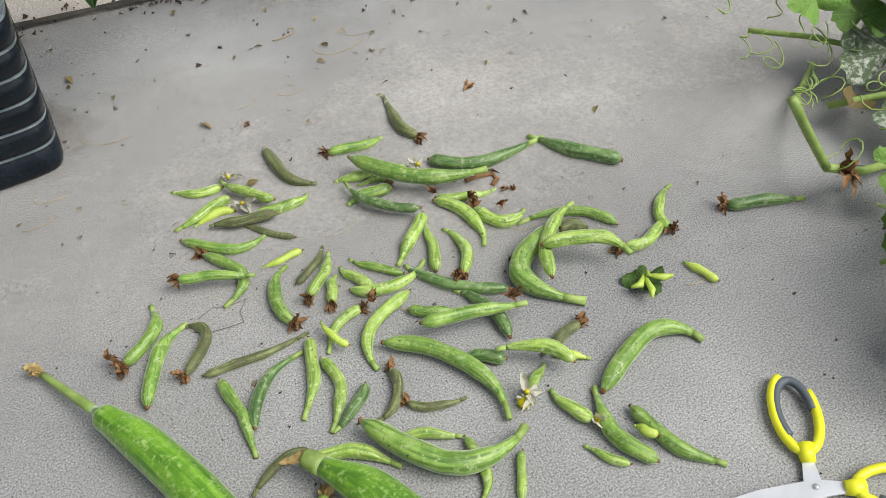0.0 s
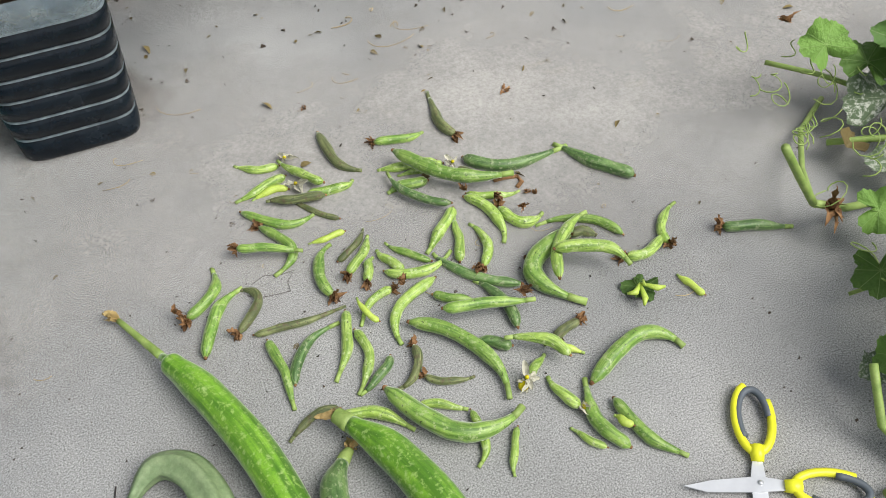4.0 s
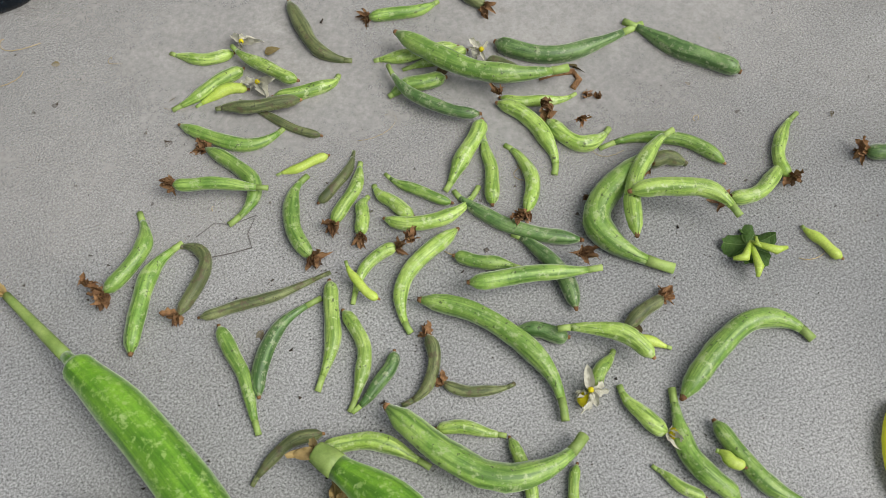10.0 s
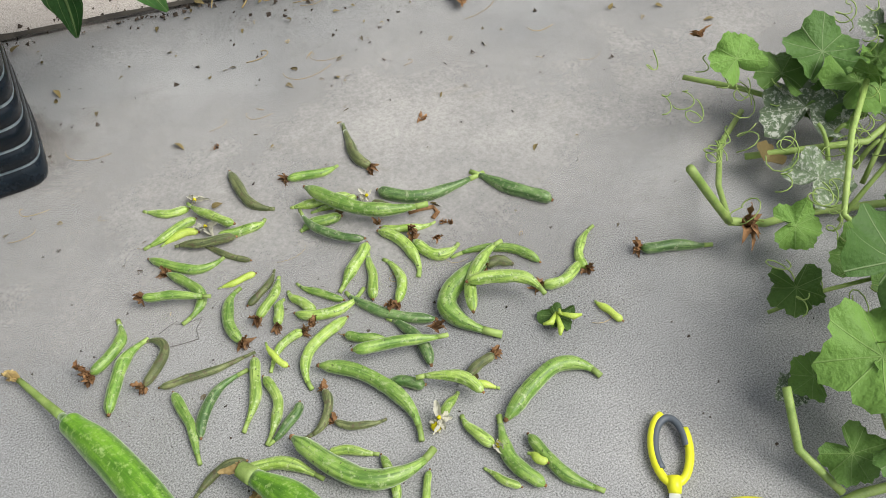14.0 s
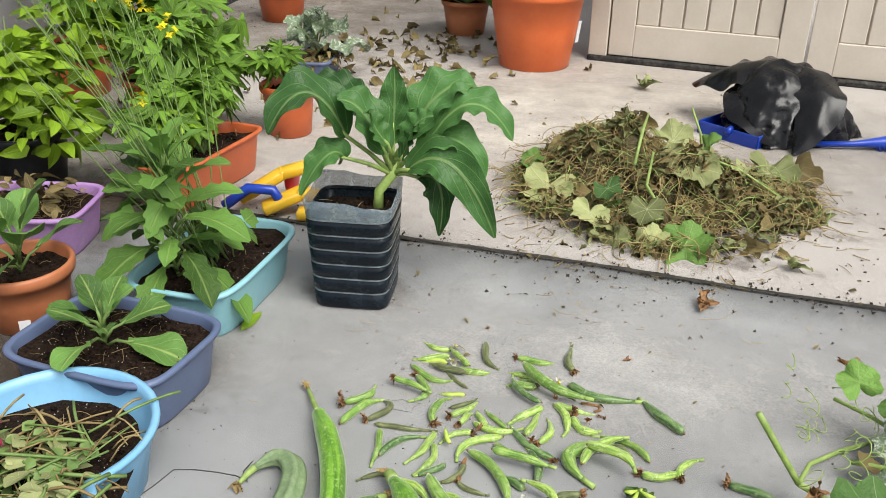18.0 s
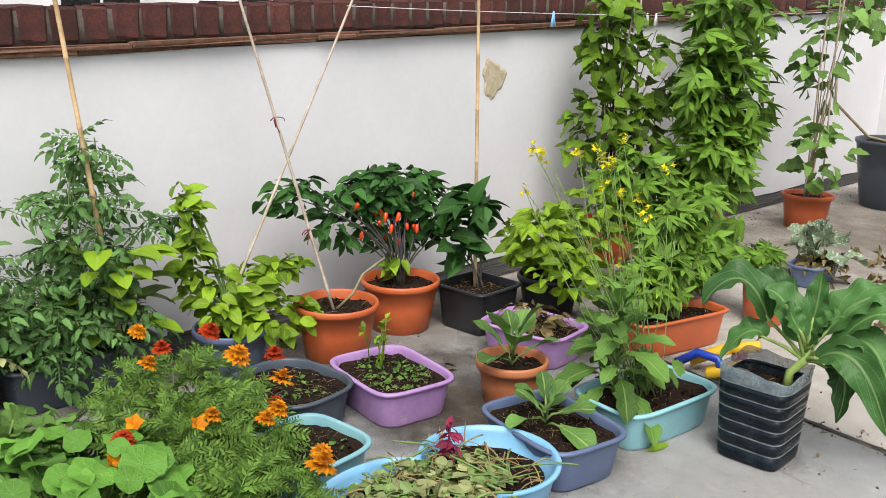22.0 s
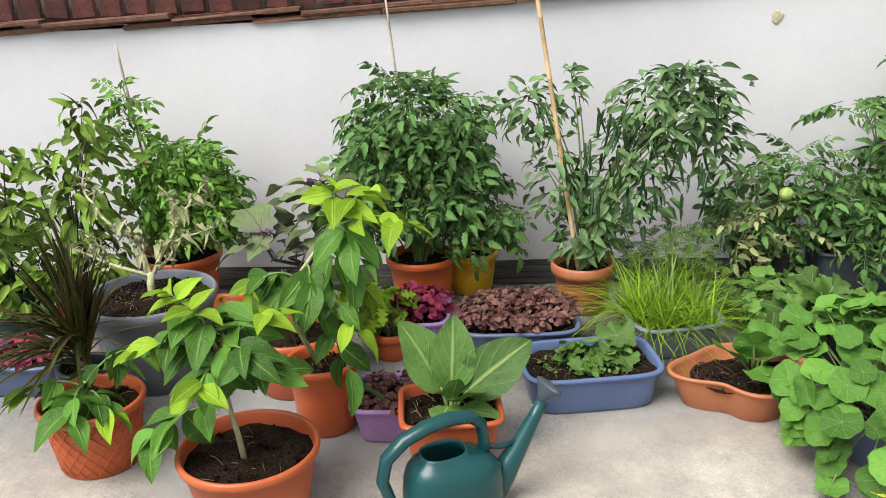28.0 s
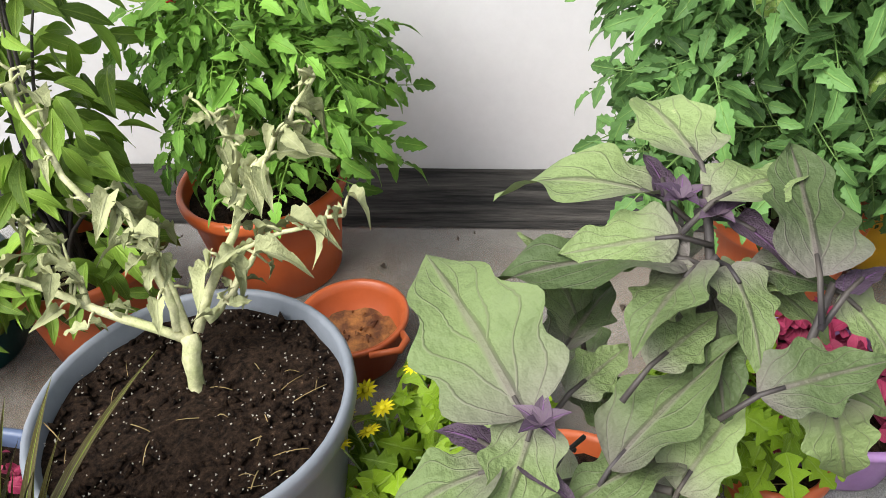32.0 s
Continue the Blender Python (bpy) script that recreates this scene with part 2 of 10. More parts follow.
def round_leaf(n=22, seed=0):
    """A round shield-shaped leaf with its stalk under the middle; its middle lies at the start point."""
    rg = random.Random(seed)
    ph = rg.uniform(0, 6)
    v, f, uv = [(0, 0, -0.03)], [], [(0.5, 0.5)]
    for r in (0.5, 1.0):
        for i in range(n):
            a = 2 * math.pi * i / n
            rr = r * 0.5 * (1 + 0.05 * math.cos(7 * a + ph) + 0.04 * math.cos(3 * a))
            v.append((rr * math.cos(a), rr * math.sin(a), 0.055 * r * math.sin(3 * a + ph) + 0.03 * r * math.sin(5 * a + 2 * ph) + 0.02 * r))
            uv.append((0.5 + rr * math.cos(a), 0.5 + rr * math.sin(a)))
    for i in range(n):
        k = (i + 1) % n
        f += [(0, 1 + i, 1 + k), (1 + i, 1 + n + i, 1 + n + k, 1 + k)]
    return v, f, uv


def feathery(seed=0, pairs=6):
    """A marigold-like leaf: narrow leaflets along a stalk."""
    rg = random.Random(seed)
    out = []
    for i in range(pairs):
        t = 0.15 + 0.75 * i / (pairs - 1)
        for s in (-1, 1):
            v = [(0, 0, 0), (0.15, 0.4, 0.03), (0, 1, -0.1), (-0.15, 0.4, 0.03)]
            out.append(((v, [(0, 1, 2, 3)], [(0.5, 0), (0.9, 0.4), (0.5, 1), (0.1, 0.4)]), aim((0, t, -0.2 * t * t), (s, 0.8, 0.1 * rg.uniform(-1, 1)), (0, 0, 1), 0.36 * rg.uniform(0.8, 1.1) * (1.15 - 0.4 * t))))
    out.append((([(0, 0, 0), (0.02, 0.5, 0), (0, 1, -0.2), (-0.02, 0.5, 0)], [(0, 1, 2, 3)], [(0.5, 0), (0.9, 0.4), (0.5, 1), (0.1, 0.4)]), Matrix()))
    return joined(*out)


def crown(g, blades, n, c, r, size, droop=0.4, out=1.0, low=-1.0, hollow=0.35):
    """n leaves in an ellipsoid c, r: they point outwards and hang by droop."""
    c, r = Vector(c), Vector(r)
    for _ in range(n):
        while True:
            d = Vector((rnd(-1, 1), rnd(-1, 1), rnd(max(-1, low), 1)))
            if hollow < d.length < 1:
                break
        p = c + Vector((d.x * r.x, d.y * r.y, d.z * r.z))
        way = Vector((d.x, d.y, d.z * 0.3)).normalized() * out + Vector((rnd(-0.9, 0.9), rnd(-0.9, 0.9), rnd(-0.45, 0.45) - droop * 0.55))
        up = Vector((rnd(-0.8, 0.8) + 0.3, rnd(-0.8, 0.8) - 0.1, 0.7)) + d * 0.75
        s = rnd(*size)
        b = R.choice(blades)
        g.add(*b, aim(p - way.normalized() * s * 0.4, way, up, s, rnd(-0.35, 0.35)))
    return g


def stems(g, base, tops, r=0.006, bow=0.05, sides=5):
    for t in tops:
        b = Vector(base) + Vector((rnd(-0.02, 0.02), rnd(-0.02, 0.02), 0))
        t = Vector(t)
        c = Vector((b.x + (t.x - b.x) * 0.12 + rnd(-bow, bow) * 0.5, b.y + (t.y - b.y) * 0.12 + rnd(-bow, bow) * 0.5, b.z + (t.z - b.z) * 0.6))
        if isinstance(g, list):
            g.append(Geo())
        tube(g[-1] if isinstance(g, list) else g, [b * (1 - k) ** 2 + c * 2 * k * (1 - k) + t * k * k for k in (0, 0.17, 0.33, 0.5, 0.67, 0.83, 1)], [r * (1 - 0.7 * i / 6) for i in range(7)], sides)
    return g


def leaves_each(parent, meshes, places, name="leaf"):
    for m in places:
        part(name, R.choice(meshes), None, parent, m=m)

# ---------- materials ----------
def node(nt, kind, **inputs):
    n = nt.nodes.new(kind)
    for k, v in inputs.items():
        n.inputs[k.replace("_", " ")].default_value = v
    return n


def surface(name, a, b, rough=0.5, scale=6.0, fine=60.0, bump=0.15, grain=0.25, metal=0.0, spread=0.08, spec=0.5, coat=0.0, c=None, detail=6.0, contrast=(0.35, 0.65)):
    """Two tones in large clouds, fine grain over them, relief, and a slight change from thing to thing."""
    m = bpy.data.materials.new(name)
    m.use_nodes = True
    nt = m.node_tree
    bsdf = nt.nodes["Principled BSDF"]
    co = nt.nodes.new("ShaderNodeTexCoord")
    big = node(nt, "ShaderNodeTexNoise", Scale=scale, Detail=detail, Roughness=0.6)
    small = node(nt, "ShaderNodeTexNoise", Scale=fine, Detail=6.0, Roughness=0.85 if fine > 250 else 0.7)
    for t in (big, small):
        nt.links.new(co.outputs["Object"], t.inputs["Vector"])
    ramp = nt.nodes.new("ShaderNodeValToRGB")
    ramp.color_ramp.elements[0].position, ramp.color_ramp.elements[1].position = contrast
    ramp.color_ramp.elements[0].color, ramp.color_ramp.elements[1].color = (*a, 1), (*b, 1)
    if c:
        e = ramp.color_ramp.elements.new(min(0.98, contrast[1] + 0.1))
        e.color = (*c, 1)
    nt.links.new(big.outputs["Fac"], ramp.inputs["Fac"])
    info = nt.nodes.new("ShaderNodeObjectInfo")
    val = nt.nodes.new("ShaderNodeMath")
    val.operation = "MULTIPLY_ADD"
    val.inputs[1].default_value, val.inputs[2].default_value = 2 * spread, 1 - spread
    nt.links.new(info.outputs["Random"], val.inputs[0])
    gr = nt.nodes.new("ShaderNodeMapRange")
    gr.inputs["From Min"].default_value, gr.inputs["From Max"].default_value = 0.25, 0.75
    gr.inputs["To Min"].default_value, gr.inputs["To Max"].default_value = 1 - grain, 1 + grain
    nt.links.new(small.outputs["Fac"], gr.inputs["Value"])
    mul = nt.nodes.new("ShaderNodeMath")
    mul.operation = "MULTIPLY"
    nt.links.new(val.outputs[0], mul.inputs[0])
    nt.links.new(gr.outputs[0], mul.inputs[1])
    hsv = nt.nodes.new("ShaderNodeHueSaturation")
    nt.links.new(ramp.outputs["Color"], hsv.inputs["Color"])
    nt.links.new(mul.outputs[0], hsv.inputs["Value"])
    nt.links.new(hsv.outputs["Color"], bsdf.inputs["Base Color"])
    rr = nt.nodes.new("ShaderNodeMapRange")
    rr.inputs["To Min"].default_value, rr.inputs["To Max"].default_value = max(0.05, rough - 0.12), min(1, rough + 0.12)
    nt.links.new(big.outputs["Fac"], rr.inputs["Value"])
    nt.links.new(rr.outputs[0], bsdf.inputs["Roughness"])
    bsdf.inputs["Metallic"].default_value = metal
    bsdf.inputs["Specular IOR Level"].default_value = spec
    bsdf.inputs["Coat Weight"].default_value = coat
    if bump:
        bp = node(nt, "ShaderNodeBump", Strength=bump, Distance=0.004)
        nt.links.new(small.outputs["Fac"], bp.inputs["Height"])
        nt.links.new(bp.outputs["Normal"], bsdf.inputs["Normal"])
    return m


def leafy(name, a, b, vein=(0.5, 0.6, 0.3), rough=0.45, veins=0.35, thin=0.25, round_=False, edge=None, tip=None, spots=0.0, root=None, single=False):
    """Leaf skin: tone changes from leaf to leaf, a pale midrib and side veins, light shining through. single: for blades that are one unit long."""
    m = bpy.data.materials.new(name)
    m.use_nodes = True
    nt = m.node_tree
    bsdf = nt.nodes["Principled BSDF"]
    outp = nt.nodes["Material Output"]
    geo = nt.nodes.new("ShaderNodeNewGeometry")
    info = nt.nodes.new("ShaderNodeObjectInfo")
    add = nt.nodes.new("ShaderNodeMath")
    add.operation = "ADD"
    nt.links.new(geo.outputs["Random Per Island"], add.inputs[0])
    nt.links.new(info.outputs["Random"], add.inputs[1])
    fr = nt.nodes.new("ShaderNodeMath")
    fr.operation = "FRACT"
    nt.links.new(add.outputs[0], fr.inputs[0])
    co = nt.nodes.new("ShaderNodeTexCoord")
    noi = node(nt, "ShaderNodeTexNoise", Scale=5.0 if single else 38.0, Detail=5.0, Roughness=0.65)
    nt.links.new(co.outputs["Object"], noi.inputs["Vector"])
    mixf = nt.nodes.new("ShaderNodeMath")
    mixf.operation = "MULTIPLY_ADD"
    mixf.inputs[1].default_value = 0.7
    nt.links.new(fr.outputs[0], mixf.inputs[0])
    half = nt.nodes.new("ShaderNodeMath")
    half.operation = "MULTIPLY"
    half.inputs[1].default_value = 0.35
    nt.links.new(noi.outputs["Fac"], half.inputs[0])
    nt.links.new(half.outputs[0], mixf.inputs[2])
    ramp = nt.nodes.new("ShaderNodeValToRGB")
    ramp.color_ramp.elements[0].color, ramp.color_ramp.elements[1].color = (a[0] * 0.4, a[1] * 0.4, a[2] * 0.4, 1), (*b, 1)
    if tip:
        e = ramp.color_ramp.elements.new(0.9)
        e.color = (*b, 1)
        ramp.color_ramp.elements[2].color = (*tip, 1)
    nt.links.new(mixf.outputs[0], ramp.inputs["Fac"])
    sep = nt.nodes.new("ShaderNodeSeparateXYZ")
    nt.links.new(co.outputs["UV"], sep.inputs[0])
    off = nt.nodes.new("ShaderNodeMath")
    off.operation = "SUBTRACT"
    off.inputs[1].default_value = 0.5
    nt.links.new(sep.outputs["X"], off.inputs[0])
    ab = nt.nodes.new("ShaderNodeMath")
    ab.operation = "ABSOLUTE"
    nt.links.new(off.outputs[0], ab.inputs[0])
    line = nt.nodes.new("ShaderNodeMapRange")
    line.inputs["From Min"].default_value, line.inputs["From Max"].default_value = 0.02, 0.055
    line.inputs["To Min"].default_value, line.inputs["To Max"].default_value = 1, 0
    side = nt.nodes.new("ShaderNodeMath")
    if round_:
        offy = nt.nodes.new("ShaderNodeMath")
        offy.operation = "SUBTRACT"
        offy.inputs[1].default_value = 0.5
        nt.links.new(sep.outputs["Y"], offy.inputs[0])
        ang = nt.nodes.new("ShaderNodeMath")
        ang.operation = "ARCTAN2"
        nt.links.new(offy.outputs[0], ang.inputs[0])
        nt.links.new(off.outputs[0], ang.inputs[1])
        tm = nt.nodes.new("ShaderNodeMath")
        tm.operation = "MULTIPLY"
        tm.inputs[1].default_value = 4.5
        nt.links.new(ang.outputs[0], tm.inputs[0])
        sn = nt.nodes.new("ShaderNodeMath")
        sn.operation = "SINE"
        nt.links.new(tm.outputs[0], sn.inputs[0])
        ab2 = nt.nodes.new("ShaderNodeMath")
        ab2.operation = "ABSOLUTE"
        nt.links.new(sn.outputs[0], ab2.inputs[0])
        far = nt.nodes.new("ShaderNodeVectorMath")
        far.operation = "DISTANCE"
        far.inputs[1].default_value = (0.5, 0.5, 0)
        nt.links.new(co.outputs["UV"], far.inputs[0])
        thin_line = nt.nodes.new("ShaderNodeMath")
        thin_line.operation = "MULTIPLY"
        nt.links.new(ab2.outputs[0], thin_line.inputs[0])
        nt.links.new(far.outputs["Value"], thin_line.inputs[1])
        line.inputs["From Min"].default_value, line.inputs["From Max"].default_value = 0.012, 0.035
        nt.links.new(thin_line.outputs[0], line.inputs["Value"])
        total = line
    else:
        nt.links.new(ab.outputs[0], line.inputs["Value"])
        side.operation = "MULTIPLY_ADD"
        side.inputs[1].default_value = -1.1
        nt.links.new(ab.outputs[0], side.inputs[0])
        nt.links.new(sep.outputs["Y"], side.inputs[2])
        k = nt.nodes.new("ShaderNodeMath")
        k.operation = "MULTIPLY"
        k.inputs[1].default_value = 24.0
        nt.links.new(side.outputs[0], k.inputs[0])
        sn = nt.nodes.new("ShaderNodeMath")
        sn.operation = "SINE"
        nt.links.new(k.outputs[0], sn.inputs[0])
        l2 = nt.nodes.new("ShaderNodeMapRange")
        l2.inputs["From Min"].default_value, l2.inputs["From Max"].default_value = 0.93, 1.0
        l2.inputs["To Min"].default_value, l2.inputs["To Max"].default_value = 0, 0.55
        nt.links.new(sn.outputs[0], l2.inputs["Value"])
        total = nt.nodes.new("ShaderNodeMath")
        total.operation = "MAXIMUM"
        nt.links.new(line.outputs[0], total.inputs[0])
        nt.links.new(l2.outputs[0], total.inputs[1])
    vm = nt.nodes.new("ShaderNodeMath")
    vm.operation = "MULTIPLY"
    vm.inputs[1].default_value = veins
    nt.links.new(total.outputs[0], vm.inputs[0])
    mix = nt.nodes.new("ShaderNodeMix")
    mix.data_type = "RGBA"
    nt.links.new(vm.outputs[0], mix.inputs["Factor"])
    nt.links.new(ramp.outputs["Color"], mix.inputs["A"])
    mix.inputs["B"].default_value = (*vein, 1)
    col = mix.outputs["Result"]
    if root:
        rt = nt.nodes.new("ShaderNodeMapRange")
        rt.inputs["From Min"].default_value, rt.inputs["From Max"].default_value = 0.02, 0.36
        rt.inputs["To Min"].default_value, rt.inputs["To Max"].default_value = 0.5, 0.0
        nt.links.new(sep.outputs["Y"], rt.inputs["Value"])
        rm = nt.nodes.new("ShaderNodeMix")
        rm.data_type = "RGBA"
        nt.links.new(rt.outputs[0], rm.inputs["Factor"])
        nt.links.new(col, rm.inputs["A"])
        rm.inputs["B"].default_value = (*root, 1)
        col = rm.outputs["Result"]
    if edge:
        em = nt.nodes.new("ShaderNodeMapRange")
        em.inputs["From Min"].default_value, em.inputs["From Max"].default_value = 0.3, 0.5
        em.inputs["To Max"].default_value = 0.7
        nt.links.new(ab.outputs[0], em.inputs["Value"])
        ex = nt.nodes.new("ShaderNodeMix")
        ex.data_type = "RGBA"
        nt.links.new(em.outputs[0], ex.inputs["Factor"])
        nt.links.new(col, ex.inputs["A"])
        ex.inputs["B"].default_value = (*edge, 1)
        col = ex.outputs["Result"]
    if spots:
        vor = node(nt, "ShaderNodeTexNoise", Scale=14.0 if single else 90.0, Detail=3.0, Roughness=0.8)
        nt.links.new(co.outputs["Object"], vor.inputs["Vector"])
        sp = nt.nodes.new("ShaderNodeMapRange")
        sp.inputs["From Min"].default_value, sp.inputs["From Max"].default_value = 0.5, 0.62
        sp.inputs["To Max"].default_value = spots
        nt.links.new(vor.outputs["Fac"], sp.inputs["Value"])
        mx = nt.nodes.new("ShaderNodeMix")
        mx.data_type = "RGBA"
        nt.links.new(sp.outputs[0], mx.inputs["Factor"])
        nt.links.new(col, mx.inputs["A"])
        mx.inputs["B"].default_value = (0.6, 0.62, 0.55, 1)
        col = mx.outputs["Result"]
    nt.links.new(col, bsdf.inputs["Base Color"])
    bsdf.inputs["Roughness"].default_value = rough
    bsdf.inputs["Specular IOR Level"].default_value = 0.18
    pucker = node(nt, "ShaderNodeTexNoise", Scale=13.0 if single else 120.0, Detail=3.0, Roughness=0.55)
    nt.links.new(co.outputs["Object"], pucker.inputs["Vector"])
    relief = nt.nodes.new("ShaderNodeMath")
    relief.operation = "MULTIPLY_ADD"
    relief.inputs[1].default_value = 1.3
    nt.links.new(pucker.outputs["Fac"], relief.inputs[0])
    nt.links.new(total.outputs[0], relief.inputs[2])
    bp = node(nt, "ShaderNodeBump", Strength=0.45, Distance=0.009 if single else 0.004)
    nt.links.new(relief.outputs[0], bp.inputs["Height"])
    nt.links.new(bp.outputs["Normal"], bsdf.inputs["Normal"])
    if thin:
        tr = nt.nodes.new("ShaderNodeBsdfTranslucent")
        gm = nt.nodes.new("ShaderNodeHueSaturation")
        gm.inputs["Value"].default_value = 1.3
        nt.links.new(col, gm.inputs["Color"])
        nt.links.new(gm.outputs["Color"], tr.inputs["Color"])
        ms = nt.nodes.new("ShaderNodeMixShader")
        ms.inputs["Fac"].default_value = thin * 0.4
        nt.links.new(bsdf.outputs[0], ms.inputs[1])
        nt.links.new(tr.outputs[0], ms.inputs[2])
        nt.links.new(ms.outputs[0], outp.inputs["Surface"])
    return m


CONCRETE = surface("concrete", (0.222, 0.226, 0.226), (0.334, 0.336, 0.332), 0.85, 2.2, 430, 0.04, 1.5, spread=0.0, spec=0.25, detail=12)
CONCRETE_B = surface("concrete_far", (0.33, 0.302, 0.276), (0.45, 0.42, 0.388), 0.85, 1.3, 380, 0.1, 1.1, spread=0.0, spec=0.25, detail=10)
JOINT = surface("joint_dirt", (0.016, 0.014, 0.011), (0.05, 0.044, 0.034), 0.95, 20, 120, 0.5)
WHITE = surface("white_paint", (0.64, 0.63, 0.648), (0.705, 0.695, 0.71), 0.7, 1.2, 35, 0.12, 0.03, spread=0.0, spec=0.3)
FELT = surface("roofing_felt", (0.014, 0.014, 0.014), (0.075, 0.07, 0.065), 0.85, 9, 60, 0.8, 0.5, spec=0.15, c=(0.15, 0.14, 0.125))
squeeze = FELT.node_tree.nodes.new("ShaderNodeMapping")
squeeze.inputs["Scale"].default_value = (6.0, 0.35, 6.0)
for n_ in [n_ for n_ in FELT.node_tree.nodes if n_.type == "TEX_NOISE"]:
    FELT.node_tree.links.new(squeeze.outputs[0], n_.inputs["Vector"])
FELT.node_tree.links.new([n_ for n_ in FELT.node_tree.nodes if n_.type == "TEX_COORD"][0].outputs["Object"], squeeze.inputs["Vector"])
BRICK = surface("brick", (0.040, 0.012, 0.010), (0.095, 0.028, 0.021), 0.9, 16, 110, 0.9, 0.5, spread=0.4, c=(0.16, 0.11, 0.09), contrast=(0.35, 0.72))
MORTAR = surface("mortar", (0.05, 0.04, 0.035), (0.11, 0.09, 0.075), 0.95, 20, 120, 0.5)
SLATE = surface("creasing_tile", (0.11, 0.05, 0.03), (0.22, 0.11, 0.07), 0.85, 16, 90, 0.5, 0.35, spread=0.25)
BEIGE = surface("beige_door_paint", (0.55, 0.49, 0.41), (0.62, 0.56, 0.48), 0.45, 3, 60, 0.05, 0.04, spread=0.0)
PLASTER = surface("bare_plaster", (0.42, 0.34, 0.22), (0.55, 0.47, 0.34), 0.95, 25, 120, 0.7, 0.25)
SOIL = surface("soil", (0.0055, 0.0036, 0.0028), (0.046, 0.028, 0.018), 0.95, 130, 420, 1.0, 0.9, spread=0.1, spec=0.1, c=(0.16, 0.105, 0.065))
GRIT = surface("pale_grit", (0.3, 0.27, 0.22), (0.55, 0.52, 0.46), 0.9, 60, 200, 0.2, 0.3)
RUSTY = surface("rusty_silt", (0.10, 0.035, 0.012), (0.34, 0.14, 0.04), 0.9, 22, 160, 0.5, 0.4, contrast=(0.4, 0.6))
STRAW = surface("dry_stalks", (0.22, 0.15, 0.055), (0.46, 0.35, 0.15), 0.85, 12, 80, 0.3, 0.3, spread=0.3)
HAY = leafy("withered_leaves", (0.05, 0.036, 0.014), (0.30, 0.235, 0.10), (0.4, 0.35, 0.2), 0.8, 0.2, 0.15)
TERRA = surface("terracotta_plastic", (0.460, 0.098, 0.029), (0.540, 0.123, 0.039), 0.42, 5, 50, 0.04, 0.06, spread=0.12)
TERRA_D = surface("faded_terracotta_plastic", (0.400, 0.135, 0.056), (0.470, 0.171, 0.075), 0.5, 6, 60, 0.06, 0.08, spread=0.1)
ORANGE = surface("bright_orange_plastic", (0.60, 0.12, 0.03), (0.68, 0.15, 0.04), 0.35, 5, 50, 0.03, 0.05, spread=0.05)
YELLOW = surface("yellow_plastic", (0.75, 0.42, 0.02), (0.8, 0.5, 0.03), 0.35, 6, 60, 0.03, 0.05)
NAVY = surface("navy_plastic", (0.085, 0.115, 0.20), (0.11, 0.145, 0.245), 0.4, 5, 60, 0.04, 0.07, spread=0.12)
BLUE = surface("blue_plastic", (0.105, 0.155, 0.31), (0.13, 0.19, 0.36), 0.4, 5, 60, 0.04, 0.06, spread=0.08)
AQUA = surface("aqua_plastic", (0.21, 0.44, 0.50), (0.27, 0.52, 0.57), 0.4, 5, 60, 0.04, 0.06)
SKYB = surface("sky_blue_plastic", (0.19, 0.44, 0.68), (0.24, 0.50, 0.74), 0.35, 5, 60, 0.03, 0.05)
PURPLE = surface("lilac_plastic", (0.36, 0.20, 0.44), (0.44, 0.26, 0.52), 0.45, 7, 60, 0.05, 0.12, spread=0.08, c=(0.5, 0.4, 0.5))
GREYP = surface("grey_plastic", (0.155, 0.175, 0.205), (0.20, 0.22, 0.255), 0.5, 6, 60, 0.05, 0.07)
SLATEP = surface("slate_plastic", (0.05, 0.065, 0.085), (0.07, 0.085, 0.11), 0.45, 6, 60, 0.05, 0.07)
BLACKP = surface("black_plastic", (0.012, 0.013, 0.016), (0.025, 0.027, 0.03), 0.4, 6, 60, 0.05, 0.1)
TEAL = surface("dark_green_plastic", (0.006, 0.055, 0.058), (0.009, 0.075, 0.077), 0.3, 6, 60, 0.03, 0.05)
BAMBOO = surface("bamboo", (0.42, 0.27, 0.13), (0.58, 0.41, 0.22), 0.55, 18, 90, 0.15, 0.15, spread=0.15)
CANE = surface("weathered_cane", (0.34, 0.26, 0.2), (0.5, 0.42, 0.35), 0.6, 18, 90, 0.15, 0.15, spread=0.1)
STEM = surface("green_stem", (0.12, 0.2, 0.05), (0.22, 0.32, 0.09), 0.6, 15, 90, 0.2, 0.2)
STEM_D = surface("dark_stem", (0.03, 0.025, 0.03), (0.07, 0.06, 0.05), 0.6, 15, 90, 0.2, 0.2)
STEM_B = surface("woody_stem", (0.2, 0.16, 0.09), (0.33, 0.28, 0.17), 0.75, 20, 90, 0.4, 0.3)
STEM_G = surface("pale_stem", (0.34, 0.37, 0.17), (0.52, 0.51, 0.31), 0.75, 22, 120, 0.5, 0.35)
RED = surface("red_fruit", (0.55, 0.02, 0.012), (0.72, 0.09, 0.015), 0.22, 8, 60, 0.0, 0.05, spread=0.25, coat=0.2)
BROWN = surface("withered_petals", (0.12, 0.06, 0.028), (0.33, 0.19, 0.09), 0.85, 90, 300, 0.4, 0.45, spread=0.3, spec=0.2)
CHILLIF = surface("green_chilli_skin", (0.008, 0.026, 0.008), (0.02, 0.055, 0.014), 0.25, 20, 90, 0.0, 0.1, spread=0.3)
STEEL = surface("blade_steel", (0.55, 0.57, 0.6), (0.65, 0.67, 0.7), 0.32, 10, 90, 0.03, 0.04, metal=0.35)
